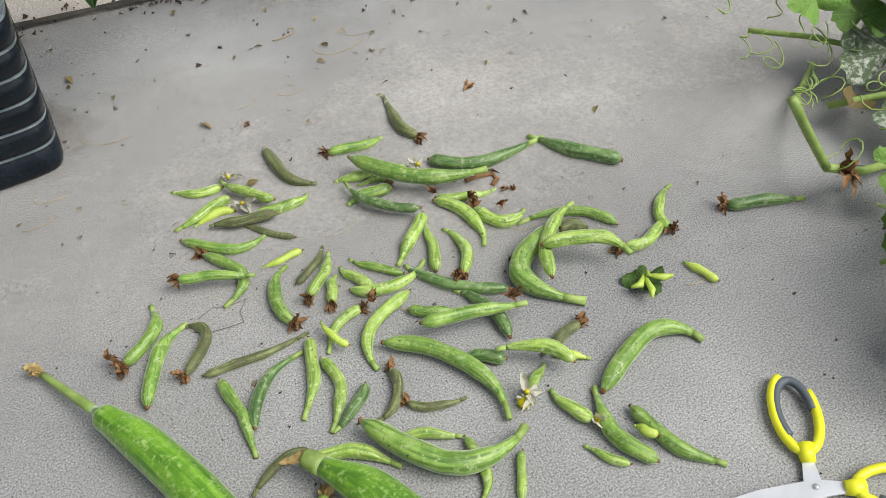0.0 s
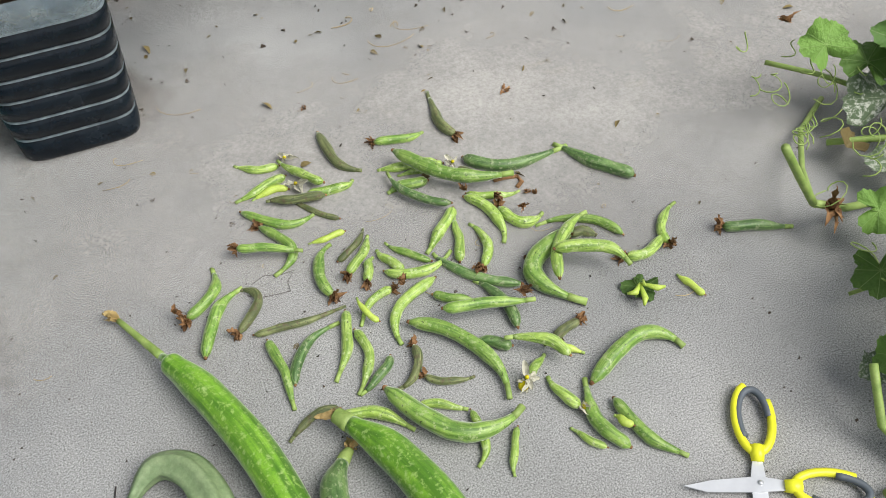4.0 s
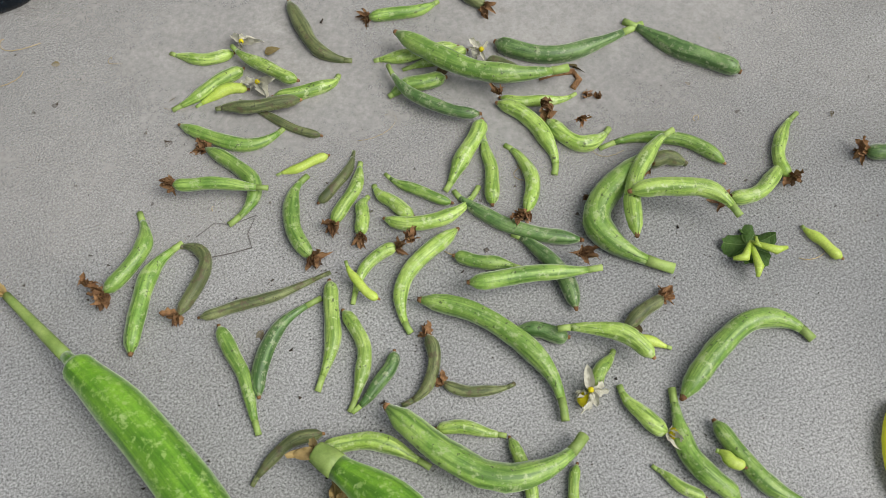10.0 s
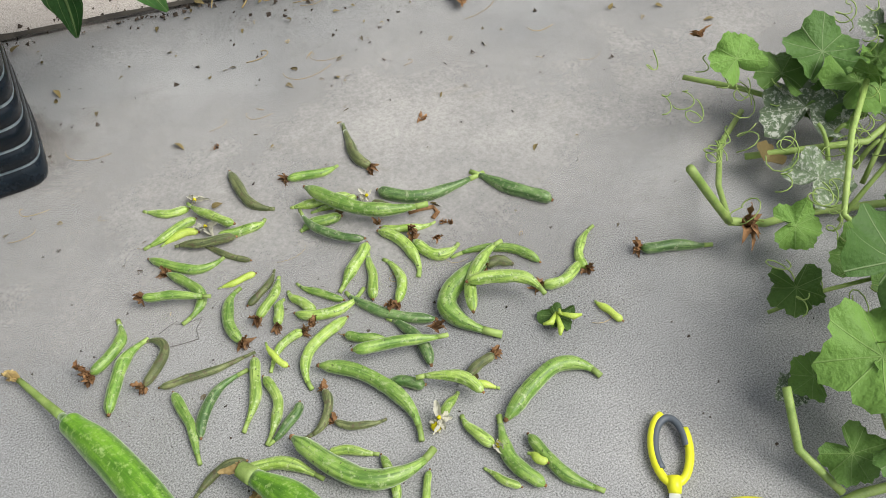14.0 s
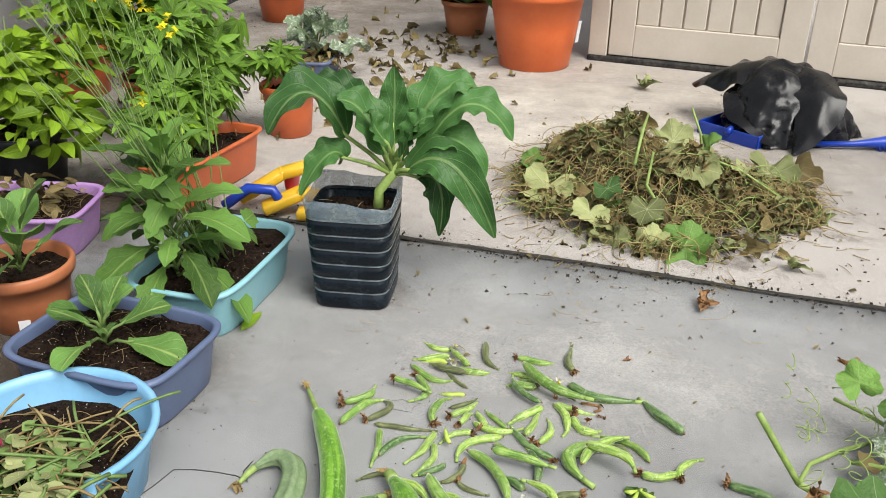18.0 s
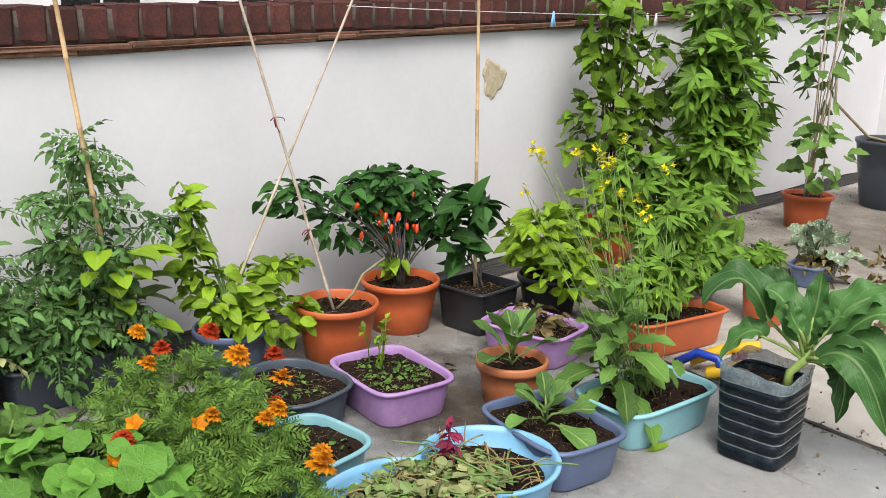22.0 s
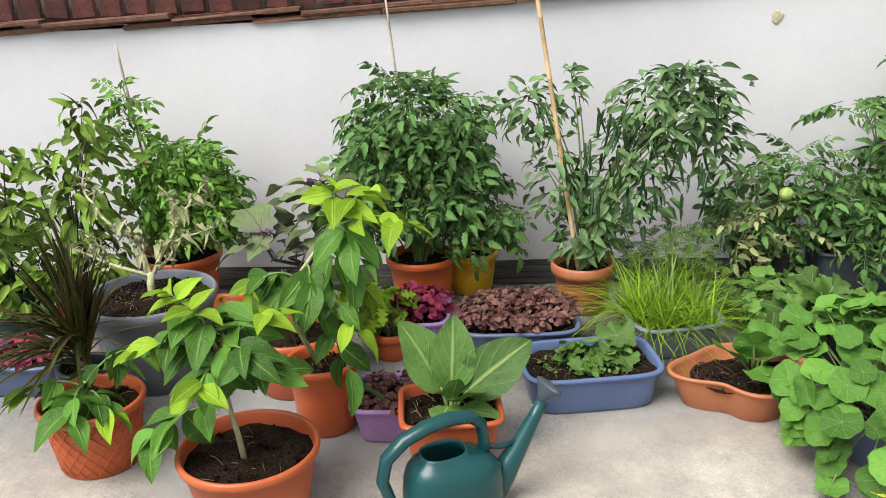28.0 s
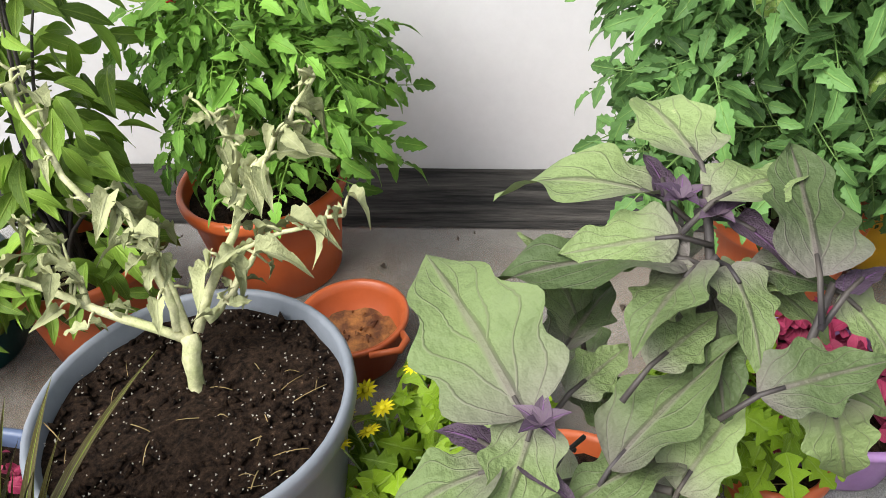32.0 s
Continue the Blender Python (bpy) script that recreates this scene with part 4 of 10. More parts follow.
def build_wall():
    # long white wall with a sloping top
    y0, y1 = -8.8, 7.65
    g = Geo()
    for a, b in ((y0, -2.4), (-2.4, y1)):
        v = [(x, y, z) for x in (WX, WX - 0.22) for y, z in ((a, -0.1), (b, -0.1), (b, wall_top(b) if b > 0 else 1.0645), (a, wall_top(a)))]
        g.add(v, [(0, 1, 2, 3), (7, 6, 5, 4), (0, 4, 5, 1), (3, 2, 6, 7), (1, 5, 6, 2), (0, 3, 7, 4)])
    wall = solo("wall_west", g, WHITE, "white painted garden wall under a red brick coping", "wall", "structure")
    # felt upstand along its foot
    s = Geo()
    n = 80
    pv = []
    for i in range(n + 1):
        y = y0 + (y1 - y0) * i / n
        h = 0.034 + 0.006 * math.sin(3.1 * y) + rnd(-0.003, 0.003)
        pv += [(WX + 0.012, y, h), (WX + 0.02, y, h - 0.01), (WX + 0.05, y, 0.02), (WX + 0.2, y, 0.004)]
    s.add(pv, [(i * 4 + k, i * 4 + k + 1, i * 4 + k + 5, i * 4 + k + 4) for i in range(n) for k in range(3)])
    solo("baseboard_felt", s, FELT, "black weathered roofing felt skirting along the wall foot", "skirting", "structure")
    # two courses of creasing tiles, each tile a piece
    tiles = tagged(new("creasing_course"), "two courses of thin weathered clay tiles under the coping", "wall", "", "structure")
    tm = []
    for k in range(4):
        t = Geo()
        box(t, -0.115, 0.115, -0.26, 0.26, -0.0095, 0.0095, None, 0.004)
        t.v = [(x + R.gauss(0, 0.003), y + R.gauss(0, 0.003), z + R.gauss(0, 0.0025)) for x, y, z in t.v]
        tm.append(t.mesh("tile", SLATE, False))
    y = -6.0
    while y < 7.2:
        for c in range(2):
            o = part("tile", R.choice(tm), None, tiles)
            o.matrix_basis = pose(WX - 0.085 + rnd(-0.012, 0.012) + 0.012 * c, y + 0.2 * c, wall_top(y) + 0.012 + 0.025 * c + rnd(-0.003, 0.003), 2.6 + rnd(-0.6, 0.6), rnd(-2, 2), rnd(-1, 1))
        y += 0.522
    # bricks on edge
    cop = tagged(new("brick_coping"), "dark red soldier-course brick coping with worn mortar", "wall", "", "structure")
    bed = Geo()
    for a, b in ((-6.2, -2.4), (-2.4, 7.4)):
        v = [(x, y, wall_top(y) + z) for x in (WX, WX - 0.2) for y, z in ((a, 0.04), (b, 0.04), (b, 0.158), (a, 0.158))]
        bed.add(v, [(0, 1, 2, 3), (7, 6, 5, 4), (0, 4, 5, 1), (3, 2, 6, 7), (1, 5, 6, 2), (0, 3, 7, 4)])
    part("mortar_bed", bed, MORTAR, cop)
    bm_ = []
    for k in range(6):
        t = Geo()
        box(t, -0.107, 0.107, -0.051, 0.051, -0.066, 0.066, None, 0.011)
        t.v = [(x + R.gauss(0, 0.002), y + R.gauss(0, 0.002), z + R.gauss(0, 0.003)) for x, y, z in t.v]
        bm_.append(t.mesh("brick", BRICK, False))
    y = -6.1
    while y < 7.3:
        o = part("brick", R.choice(bm_), None, cop)
        o.matrix_basis = pose(WX - 0.1 + rnd(-0.004, 0.004), y, wall_top(y) + 0.109 + rnd(-0.005, 0.005), rnd(-1.5, 1.5), 0, rnd(-1.2, 1.2))
        y += 0.1125
    # bare plaster patches where the paint has come off
    for name, y, z, r in (("plaster_patch", 2.2, 1.03, 0.085), ("plaster_hole", -0.56, 1.012, 0.022)):
        p = Geo()
        n = 26
        lo, mi = [], []
        for i in range(n):
            a = 2 * math.pi * i / n
            rr = r * (1 + 0.16 * math.sin(3 * a + 1) + 0.1 * math.sin(7 * a) + rnd(-0.06, 0.06))
            lo.append((WX + 0.001, y + rr * math.cos(a), z + rr * 1.15 * math.sin(a)))
            mi.append((WX + 0.007, y + rr * 0.86 * math.cos(a), z + rr * 0.98 * math.sin(a)))
        p.add(*rings([lo, mi], False, True))
        solo(name, p, PLASTER, "patch of bare crumbling plaster in the white wall", "wall", "structure")


def build_back():
    g = Geo()
    # end wall, white
    a, b = Vector((WX, 7.62, 0)), Vector((0.5, 7.05, 0))
    d = (b - a).normalized()
    n = Vector((-d.y, d.x, 0))
    pts = [a, b, b + n * 0.2, a + n * 0.2]
    v = [(p.x, p.y, z) for z in (-0.05, 2.6) for p in pts]
    g.add(v, [(3, 2, 1, 0), (4, 5, 6, 7), (0, 1, 5, 4), (1, 2, 6, 5), (2, 3, 7, 6), (3, 0, 4, 7)])
    solo("wall_north", g, WHITE, "white painted end wall of the terrace", "wall", "structure")
    f = Geo()
    m = aim(a, d, (0, 0, 1))
    box(f, 0.0, 0.03, 0, (b - a).length, 0.0, 0.07, m, 0.01)
    solo("baseboard_north", f, FELT, "black felt skirting at the end wall's foot", "skirting", "structure")
    # a ledge line on the end wall
    l = Geo()
    box(l, 0.0, 0.025, 0.9, (b - a).length, 0.3, 0.33, m, 0.008)
    solo("trim_north", l, WHITE, "white ledge along the end wall", "trim", "structure")
    # return wall to the door, and the door wall
    r = Geo()
    box(r, 0.36, 0.56, 4.05, 7.06, -0.05, 1.7)
    solo("wall_return", r, WHITE, "white painted return wall behind the orange pot", "wall", "structure")


def build_door():
    o = Vector((0.33, 4.02, 0))
    e = Vector((3.2, 3.44, 0))
    d = (e - o).normalized()
    m = aim(o, d, (0, 0, 1))            # y along the doors, -x... towards the terrace is +x after aim
    L = (e - o).length
    w = Geo()
    box(w, -0.2, -0.05, -0.05, L + 1.5, 2.1, 2.6, m)
    box(w, -0.2, -0.05, 2.16, L + 1.5, -0.05, 2.1, m)
    solo("wall_door", w, WHITE, "white wall above and beside the beige doors", "wall", "structure")
    fr = tagged(new("door_frame"), "beige painted door frame with a dark sill", "door frame", "", "structure")
    for y0, y1, z0, z1 in ((0.0, 0.1, 0.0, 2.1), (2.12, 2.16, 0.0, 2.1), (0.1, 2.12, 2.04, 2.1)):
        j = Geo()
        box(j, -0.1, 0.01, y0, y1, z0, z1, m, 0.004)
        part("jamb", j, BEIGE, fr, smooth=False)
    sill = Geo()
    box(sill, -0.1, 0.035, 0.0, 2.16, 0.0, 0.028, m, 0.006)
    part("sill", sill, FELT, fr, "dark metal sill", False)
    for k, (y0, y1) in enumerate(((0.108, 1.09), (1.102, 2.112))):
        door = tagged(new("door_%d" % (k + 1)), "closed beige panelled door with vertical boards", "door", "", "structure")
        for nm, a0, a1, z0, z1, x1 in (("stile", y0, y0 + 0.13, 0.032, 2.035, 0.0), ("stile", y1 - 0.13, y1, 0.032, 2.035, 0.0), ("bottom_rail", y0 + 0.13, y1 - 0.13, 0.032, 0.2, 0.0), ("top_rail", y0 + 0.13, y1 - 0.13, 1.9, 2.035, 0.0)):
            q = Geo()
            box(q, -0.045, x1, a0, a1, z0, z1, m, 0.004)
            part(nm, q, BEIGE, door, smooth=False)
        n = 6
        wv = (y1 - y0 - 0.26) / n
        for i in range(n):
            q = Geo()
            box(q, -0.04, -0.012, y0 + 0.13 + i * wv + 0.004, y0 + 0.13 + (i + 1) * wv - 0.004, 0.2, 1.9, m, 0.005)
            part("board", q, BEIGE, door, smooth=False)
        q = Geo()
        box(q, -0.044, -0.03, y0 + 0.1, y1 - 0.1, 0.15, 1.95, m)
        part("backing", q, BEIGE, door, "recess behind the boards", False)


def build_rest():
    # plain walls that close the terrace out of sight, and a house beyond the coping
    for name, b in (("wall_east", (4.9, 5.1, -9, 10, -0.05, 1.6)), ("wall_south", (-2.5, 5.1, -9.1, -8.9, -0.05, 1.6))):
        g = Geo()
        box(g, *b)
        solo(name, g, WHITE, "plain white boundary wall", "wall", "structure")


def build_floor_films():
    # thin films of grime, dust, damp, painted shade and pale sheen over the concrete, thinning towards their rims
    for k, (mt, cx, cy, ax, ay, lab) in enumerate((
            (SOILING, -1.35, 5.2, 1.5, 2.7, "brown damp grime over the far floor"), (SOILING, -1.95, 0.9, 0.75, 3.0, "brown grime along the wall foot"), (SOILING, -1.55, -3.3, 0.7, 1.3, "brown grime among the pots"), (SOILING, -1.9, -2.3, 0.6, 2.2, "brown grime along the wall foot"),
            (DUST, -0.6, -1.5, 1.2, 1.2, "pale tan dust on the floor"), (DUST, -0.6, -2.9, 0.8, 0.8, "pale tan dust on the floor"), (DUST, 0.3, 2.9, 1.8, 1.6, "pale tan dust on the floor"),
            (DAMP_SHADE, -1.45, -1.3, 0.4, 0.6, "damp stain round the tubs, darkened for their shade"), (DAMP_SHADE, -0.75, 0.8, 0.45, 0.5, "damp stain round the bowls, darkened for their shade"), (DAMP_SHADE, -1.2, 0.75, 0.7, 0.55, "damp stain round the bowls, darkened for their shade"), (DAMP_SHADE, -0.226, 1.265, 0.21, 0.19, "dark shade painted on the floor under the bottle planter"),
            (DAMP_SHADE, -1.2, 1.7, 0.6, 0.6, "damp stain round the troughs, darkened for their shade"), (DAMP_SHADE, 0.65, 2.15, 0.75, 0.7, "crumbled dirt round the heap"), (PALE_SHEEN, 0.5, 0.98, 1.7, 0.5, "pale sheen painted on the floor before the joint"), (DUST, -0.62, -1.1, 0.7, 0.7, "pale tan dust on the floor"), (STAIN, 1.4, 2.6, 0.9, 0.8, "grey weathered stain on the floor"))):
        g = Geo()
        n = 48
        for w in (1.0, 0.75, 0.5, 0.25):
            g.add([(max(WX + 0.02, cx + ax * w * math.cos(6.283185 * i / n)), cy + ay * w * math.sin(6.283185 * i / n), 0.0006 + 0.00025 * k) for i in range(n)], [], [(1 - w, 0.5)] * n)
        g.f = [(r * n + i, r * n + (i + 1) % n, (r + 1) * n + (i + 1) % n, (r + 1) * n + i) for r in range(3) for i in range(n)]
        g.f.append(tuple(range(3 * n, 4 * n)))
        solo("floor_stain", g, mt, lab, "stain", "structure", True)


def build_beyond():
    # neighbouring houses seen just over the coping
    b = tagged(new("neighbour_house"), "orange brick house with dark windows beyond the wall", "house")
    for nm, mt, x0, x1, y0, y1, z0, z1 in (("wall", HOUSE, -9.4, -9.0, -2.2, 1.2, -3, 4), ("wall", WHITE, -9.5, -9.1, 1.2, 9, -3, 4), ("wall", BRICK, -9.5, -9.1, -9, -2.2, -3, 4)):
        g = Geo()
        box(g, x0, x1, y0, y1, z0, z1)
        part(nm, g, mt, b, smooth=False)
    for y in (-6.4, -4.2, -2.9, 0.2, 2.4, 4.6, 6.6):
        f = Geo()
        box(f, -9.0 - 0.09, -8.96, y, y + 1.0, 0.9, 2.3)
        w = part("window_frame", f, WHITE, b, "white window frame", False)
        for k in (0, 1):
            p = Geo()
            box(p, -8.97, -8.95, y + 0.06 + 0.46 * k, y + 0.48 + 0.46 * k, 0.98, 2.22)
            part("pane", p, BAG, w, "dark window pane", False)


build_floor()
build_floor_films()
build_beyond()
build_wall()
build_back()
build_door()
build_rest()

# ---------- vessels and soil ----------
def soil(parent, rx, ry, z, power=2.0, crumbs=60, rough=0.008, material=None, litter=10):
    g = Geo()
    loops = []
    for k in range(9, 0, -1):
        s = k / 9
        loops.append([(x, y, z + (noise.noise(Vector((x * 22, y * 22, z * 9))) * rough * 1.6 + noise.noise(Vector((x * 70, y * 70, 3))) * rough + (1 - s) * 0.006)) for x, y, _ in ring(rx * s, ry * s, z, power, 36)])
    g.add(*rings(loops, False, True))
    for _ in range(crumbs):
        a, r = rnd(0, 6.28), math.sqrt(rnd(0, 0.9))
        x, y, s = rx * r * math.cos(a), ry * r * math.sin(a), rnd(0.003, 0.009)
        m = pose(x, y, z + 0.004, rnd(0, 360), rnd(0, 360), 0) @ Matrix.Diagonal((s, s * rnd(0.6, 1), s * rnd(0.5, 0.9), 1))
        g.add([(1, 1, 1), (-1, -1, 1), (-1, 1, -1), (1, -1, -1)], [(0, 2, 1), (0, 1, 3), (0, 3, 2), (1, 2, 3)], None, m)
    tagged(part("soil", g, material or SOIL, parent, "dark crumbly potting soil"), kind="stuff")
    if crumbs >= 80:
        w = Geo()
        for _ in range(crumbs):
            a, r, q = rnd(0, 6.28), math.sqrt(rnd(0, 0.95)), rnd(0.0006, 0.0017)
            m = pose(rx * r * math.cos(a), ry * r * math.sin(a), z + 0.0075, rnd(0, 360), rnd(0, 360), 0) @ Matrix.Diagonal((q, q * rnd(0.6, 1), q * rnd(0.5, 0.9), 1))
            w.add([(1, 1, 1), (-1, -1, 1), (-1, 1, -1), (1, -1, -1)], [(0, 2, 1), (0, 1, 3), (0, 3, 2), (1, 2, 3)], None, m)
        tagged(part("grit", w, GRIT, parent, "specks of pale grit"), kind="stuff")
    if litter:
        h = Geo()
        for _ in range(litter):
            a, r = rnd(0, 6.28), math.sqrt(rnd(0, 0.85))
            x, y, l, b = rx * r * math.cos(a), ry * r * math.sin(a), rnd(0.015, 0.05), rnd(0, 6.28)
            tube(h, arc((x, y, z + 0.006), (x + l * math.cos(b), y + l * math.sin(b), z + 0.008 + rnd(0, 0.012)), rnd(0, 0.006), 3), rnd(0.0004, 0.0009), 3)
        tagged(part("litter", h, STRAW, parent, "bits of straw and dry stalk"), kind="stuff")


def round_pot(name, x, y, r, h, mat, label, category="potted plant", rim=0.03, taper=0.74, fill=0.035, lip=0.009, z=0.0, group="", crumbs=60):
    ob = thing(name, x, y, z, rnd(0, 360), label, category, group)
    b = r * taper
    def at(k):
        return b + (r - lip - b) * k / h
    prof = [(b - 0.006, 0.0), (b, 0.004), (at(h * 0.5), h * 0.5), (at(h - rim), h - rim), (r - 0.003, h - rim + 0.002), (r, h - rim * 0.6), (r, h - 0.006), (r - 0.004, h), (r - 0.010, h), (r - 0.014, h - 0.006), (at(h - rim) - 0.004, h - rim - 0.01), (b, 0.02), (0.01, 0.018)]
    part("pot", vessel(prof), mat, ob)
    soil(ob, at(h - fill) - 0.003, at(h - fill) - 0.003, h - fill, crumbs=crumbs, litter=10 if crumbs < 100 else 26)
    return ob, h - fill


def tray(name, x, y, rz, ax, ay, h, mat, label, category="planter", fill=0.03, power=5.0, slope=0.03, lip=0.012, crumbs=80, group="", litter=16):
    ob = thing(name, x, y, 0, rz, label, category, group)
    prof = [(slope + 0.012, 0.0), (slope + 0.004, 0.003), (slope, 0.012), (lip + 0.002, h - 0.022), (lip, h - 0.014), (0.001, h - 0.012), (0.0, h - 0.004), (0.004, h), (0.012, h), (lip + 0.004, h - 0.005), (lip + 0.005, h - 0.03), (slope + 0.006, 0.015), (max(ax, ay), 0.014)]
    part("tub", tub(ax, ay, prof, power), mat, ob)
    soil(ob, ax - lip - 0.005, ay - lip - 0.005, h - fill, power, crumbs, litter=litter)
    return ob, h - fill


def cane(ob, a, b, r=0.006, mat=None, label="bamboo cane"):
    g = Geo()
    n = 14
    pts, rad = [], []
    for i in range(n + 1):
        p = Vector(a).lerp(Vector(b), i / n)
        for d, k in ((-0.004, 1.0), (0.0, 1.22), (0.004, 1.0)) if i % 2 and i < n else ((0, 1.0),):
            pts.append(p + (Vector(b) - Vector(a)).normalized() * d)
            rad.append(r * k * (1.05 - 0.25 * i / n))
    tube(g, pts, rad, 8)
    part("cane", g, mat or BAMBOO, ob, label)


def fruit_mesh(name, mat, l, r, bend=0.15, tip=0.25, sides=8):
    g = Geo()
    pts = [(0, bend * l * (t * t), -l * t) for t in (0, 0.08, 0.3, 0.55, 0.8, 0.95, 1.0)]
    tube(g, pts, [r * k for k in (0.45, 0.85, 1.0, 0.92, 0.65, tip + 0.05, 0.06)], sides)
    return g.mesh(name, mat)


def blades(fn, count=4, **kw):
    return [fn(seed=i * 7 + 3, **kw) for i in range(count)]


# leaf forms
TOM_LEAF = blades(compound, 6, pairs=3, size=0.3, width=0.52, droop=0.3)
CHI_LEAF = blades(leaf, 5, kind="lance", width=0.33, curl=0.42, fold=0.22, rows=6, wavy=0.03)
PEP_LEAF = blades(leaf, 4, kind="ovate", width=0.52, curl=0.25, fold=0.2, rows=5)
OVA_LEAF = blades(leaf, 4, kind="broad", width=0.62, curl=0.35, fold=0.15, rows=5, wavy=0.03)
PAL_LEAF = blades(palmate, 4, n=6)
LOB_LEAF = blades(leaf, 4, kind="heart", width=0.8, curl=0.3, fold=0.1, rows=8, lobes=0.35, wavy=0.03)
SML_LEAF = blades(leaf, 3, kind="ovate", width=0.62, curl=0.2, fold=0.15, rows=3)
MAT_LEAF = blades(leaf, 4, kind="broad", width=0.8, curl=0.25, fold=0.15, rows=4, wavy=0.06)
FEA_LEAF = blades(feathery, 4)
CUT_LEAF = blades(leaf, 4, kind="broad", width=0.72, curl=0.35, fold=0.12, rows=14, lobes=0.75, nl=3.4, wavy=0.04)


def foliage(ob, name, mat, label=""):
    class Box(Geo):
        def done(self):
            return tagged(part(name, self, mat, ob, label), kind="stuff")
    return Box()


def bushy(ob, sz, mat, forms, clumps, size, stem_mat=None, droop=0.4, stem_r=0.006, base=(0, 0), name="foliage", label=""):
    """Foliage from clumps (x, y, z, rx, ry, rz, count) in the world's axes about the thing's foot, with stems up to them."""
    inv = ob.matrix_basis.to_3x3().inverted()
    g = foliage(ob, name, mat, label)
    tops = []
    for x, y, z, rx, ry, rz, n in clumps:
        c = inv @ Vector((x, y, z))
        tops.append(c + Vector((0, 0, rz * 0.6)))
        for _ in range(max(1, n // 25)):
            tops.append(c + Vector((rnd(-rx, rx), rnd(-ry, ry), rnd(-rz, rz))) * 0.7)
        sub = Geo()
        crown(sub, forms, n, (0, 0, 0), (rx, ry, rz), size, droop)
        g.add(sub.v, sub.f, sub.uv, Matrix.Translation(c) @ inv.to_4x4())
    g.done()
    s = []
    stems(s, (base[0], base[1], sz - 0.01), tops, stem_r, 0.04)
    for q in s:
        part("stem", q, stem_mat or STEM, ob)


def hang(ob, mesh, name, n, c, r, label=""):
    inv = ob.matrix_basis.to_3x3().inverted()
    for _ in range(n):
        p = inv @ (Vector(c) + Vector((rnd(-1, 1) * r[0], rnd(-1, 1) * r[1], rnd(-1, 1) * r[2])))
        part(name, mesh, None, ob, label, m=Matrix.Translation(p) @ pose(0, 0, 0, rnd(-18, 18), rnd(-18, 18), rnd(0, 360)))


def big_leaves(ob, meshes, n, base, length, spread=(0.2, 0.9), stalk=0.4, rise=0.0, mat_stalk=None, name="leaf", turn=0.0, droop=0.5):
    """A rosette of large leaves, each an object, on stalks from base."""
    for i in range(n):
        g = Geo()
        a = turn + i * 2.4 + rnd(-0.2, 0.2)
        k = i / max(1, n - 1)
        tilt = spread[0] + (spread[1] - spread[0]) * (1 - k)
        d = Vector((math.cos(a) * math.sin(tilt), math.sin(a) * math.sin(tilt), math.cos(tilt)))
        L = rnd(*length) * (0.65 + 0.35 * (1 - k * 0.6))
        p0 = Vector(base) + Vector((0, 0, rise * k))
        p1 = p0 + d * L * stalk
        tube(g, [p0, p0.lerp(p1, 0.5) + Vector((0, 0, 0.01)), p1, p1 + d * L * 0.12], [0.005, 0.0042, 0.0035, 0.002], 5)
        way = (d + Vector((0, 0, -droop * math.sin(tilt)))).normalized()
        part(name, R.choice(meshes), None, ob, m=aim(p1, way, Vector((0, 0, 1)) - d * 0.3, L, rnd(-0.3, 0.3)))
        part("leaf_stalk", g, mat_stalk or STEM, ob)


def leaf_mesh(name, form, mat):
    return Geo().add(*form).mesh(name, mat)


MUST_M = [leaf_mesh("leaf", leaf("spoon", 0.44 + 0.04 * s, 18, 0.16, 0.3 + 0.12 * s, 0.07, 0.3, 4, s), MUSTARD) for s in range(4)]
HEAD_M = [leaf_mesh("leaf", leaf("broad", 0.62, 14, 0.1, 0.12 + 0.08 * s, 0.05, 0.0, 2, s), YOUNG) for s in range(4)]
YOUNG_M = [leaf_mesh("leaf", leaf("spoon", 0.66, 12, 0.14, 0.25, 0.07, 0.0, 2, s), YOUNG) for s in range(4)]
MANGO_M = [leaf_mesh("leaf", leaf("lance", 0.46 + 0.03 * s, 14, 0.2, 0.15 + 0.12 * s, 0.035, 0.0, 2, s), MANGO) for s in range(4)]
NEW_M = [leaf_mesh("leaf", leaf("lance", 0.46 + 0.04 * s, 14, 0.24, 0.2 + 0.15 * s, 0.05, 0.0, 2, s), NEWLEAF) for s in range(3)]
EGG_M = [leaf_mesh("leaf", leaf("ovate", 0.66, 26, 0.1, 0.12 + 0.08 * s, 0.085, 0.3, 3.2, s), EGG) for s in range(5)]
EGGP_M = [leaf_mesh("leaf", leaf("heart", 0.5, 10, 0.15, 0.3, 0.05, 0.2, 3, s), EGGP) for s in range(2)]
NAST_M = [leaf_mesh("leaf", round_leaf(22, s), NASTUR) for s in range(5)]
NASTY_M = [leaf_mesh("leaf", round_leaf(22, 9), NASTY)]
SQUASH_M = [leaf_mesh("leaf", lobed_leaf(0 + s, 44, 0.10), SQUASH) for s in range(4)]
SQUASHD_M = [leaf_mesh("leaf", lobed_leaf(10 + s, 44, 0.16), SQUASH_D) for s in range(4)]
MILDEW_M = [leaf_mesh("leaf", lobed_leaf(20 + s, 44, 0.06), MILDEW) for s in range(4)]
PALE_M = [leaf_mesh("leaf", lobed_leaf(30 + s, 44, 0.12), PALE) for s in range(4)]
SPIN_M = [leaf_mesh("leaf", leaf("broad", 0.7, 7, 0.12, 0.3, 0.03, 0, 2, s), FRESH) for s in range(4)]
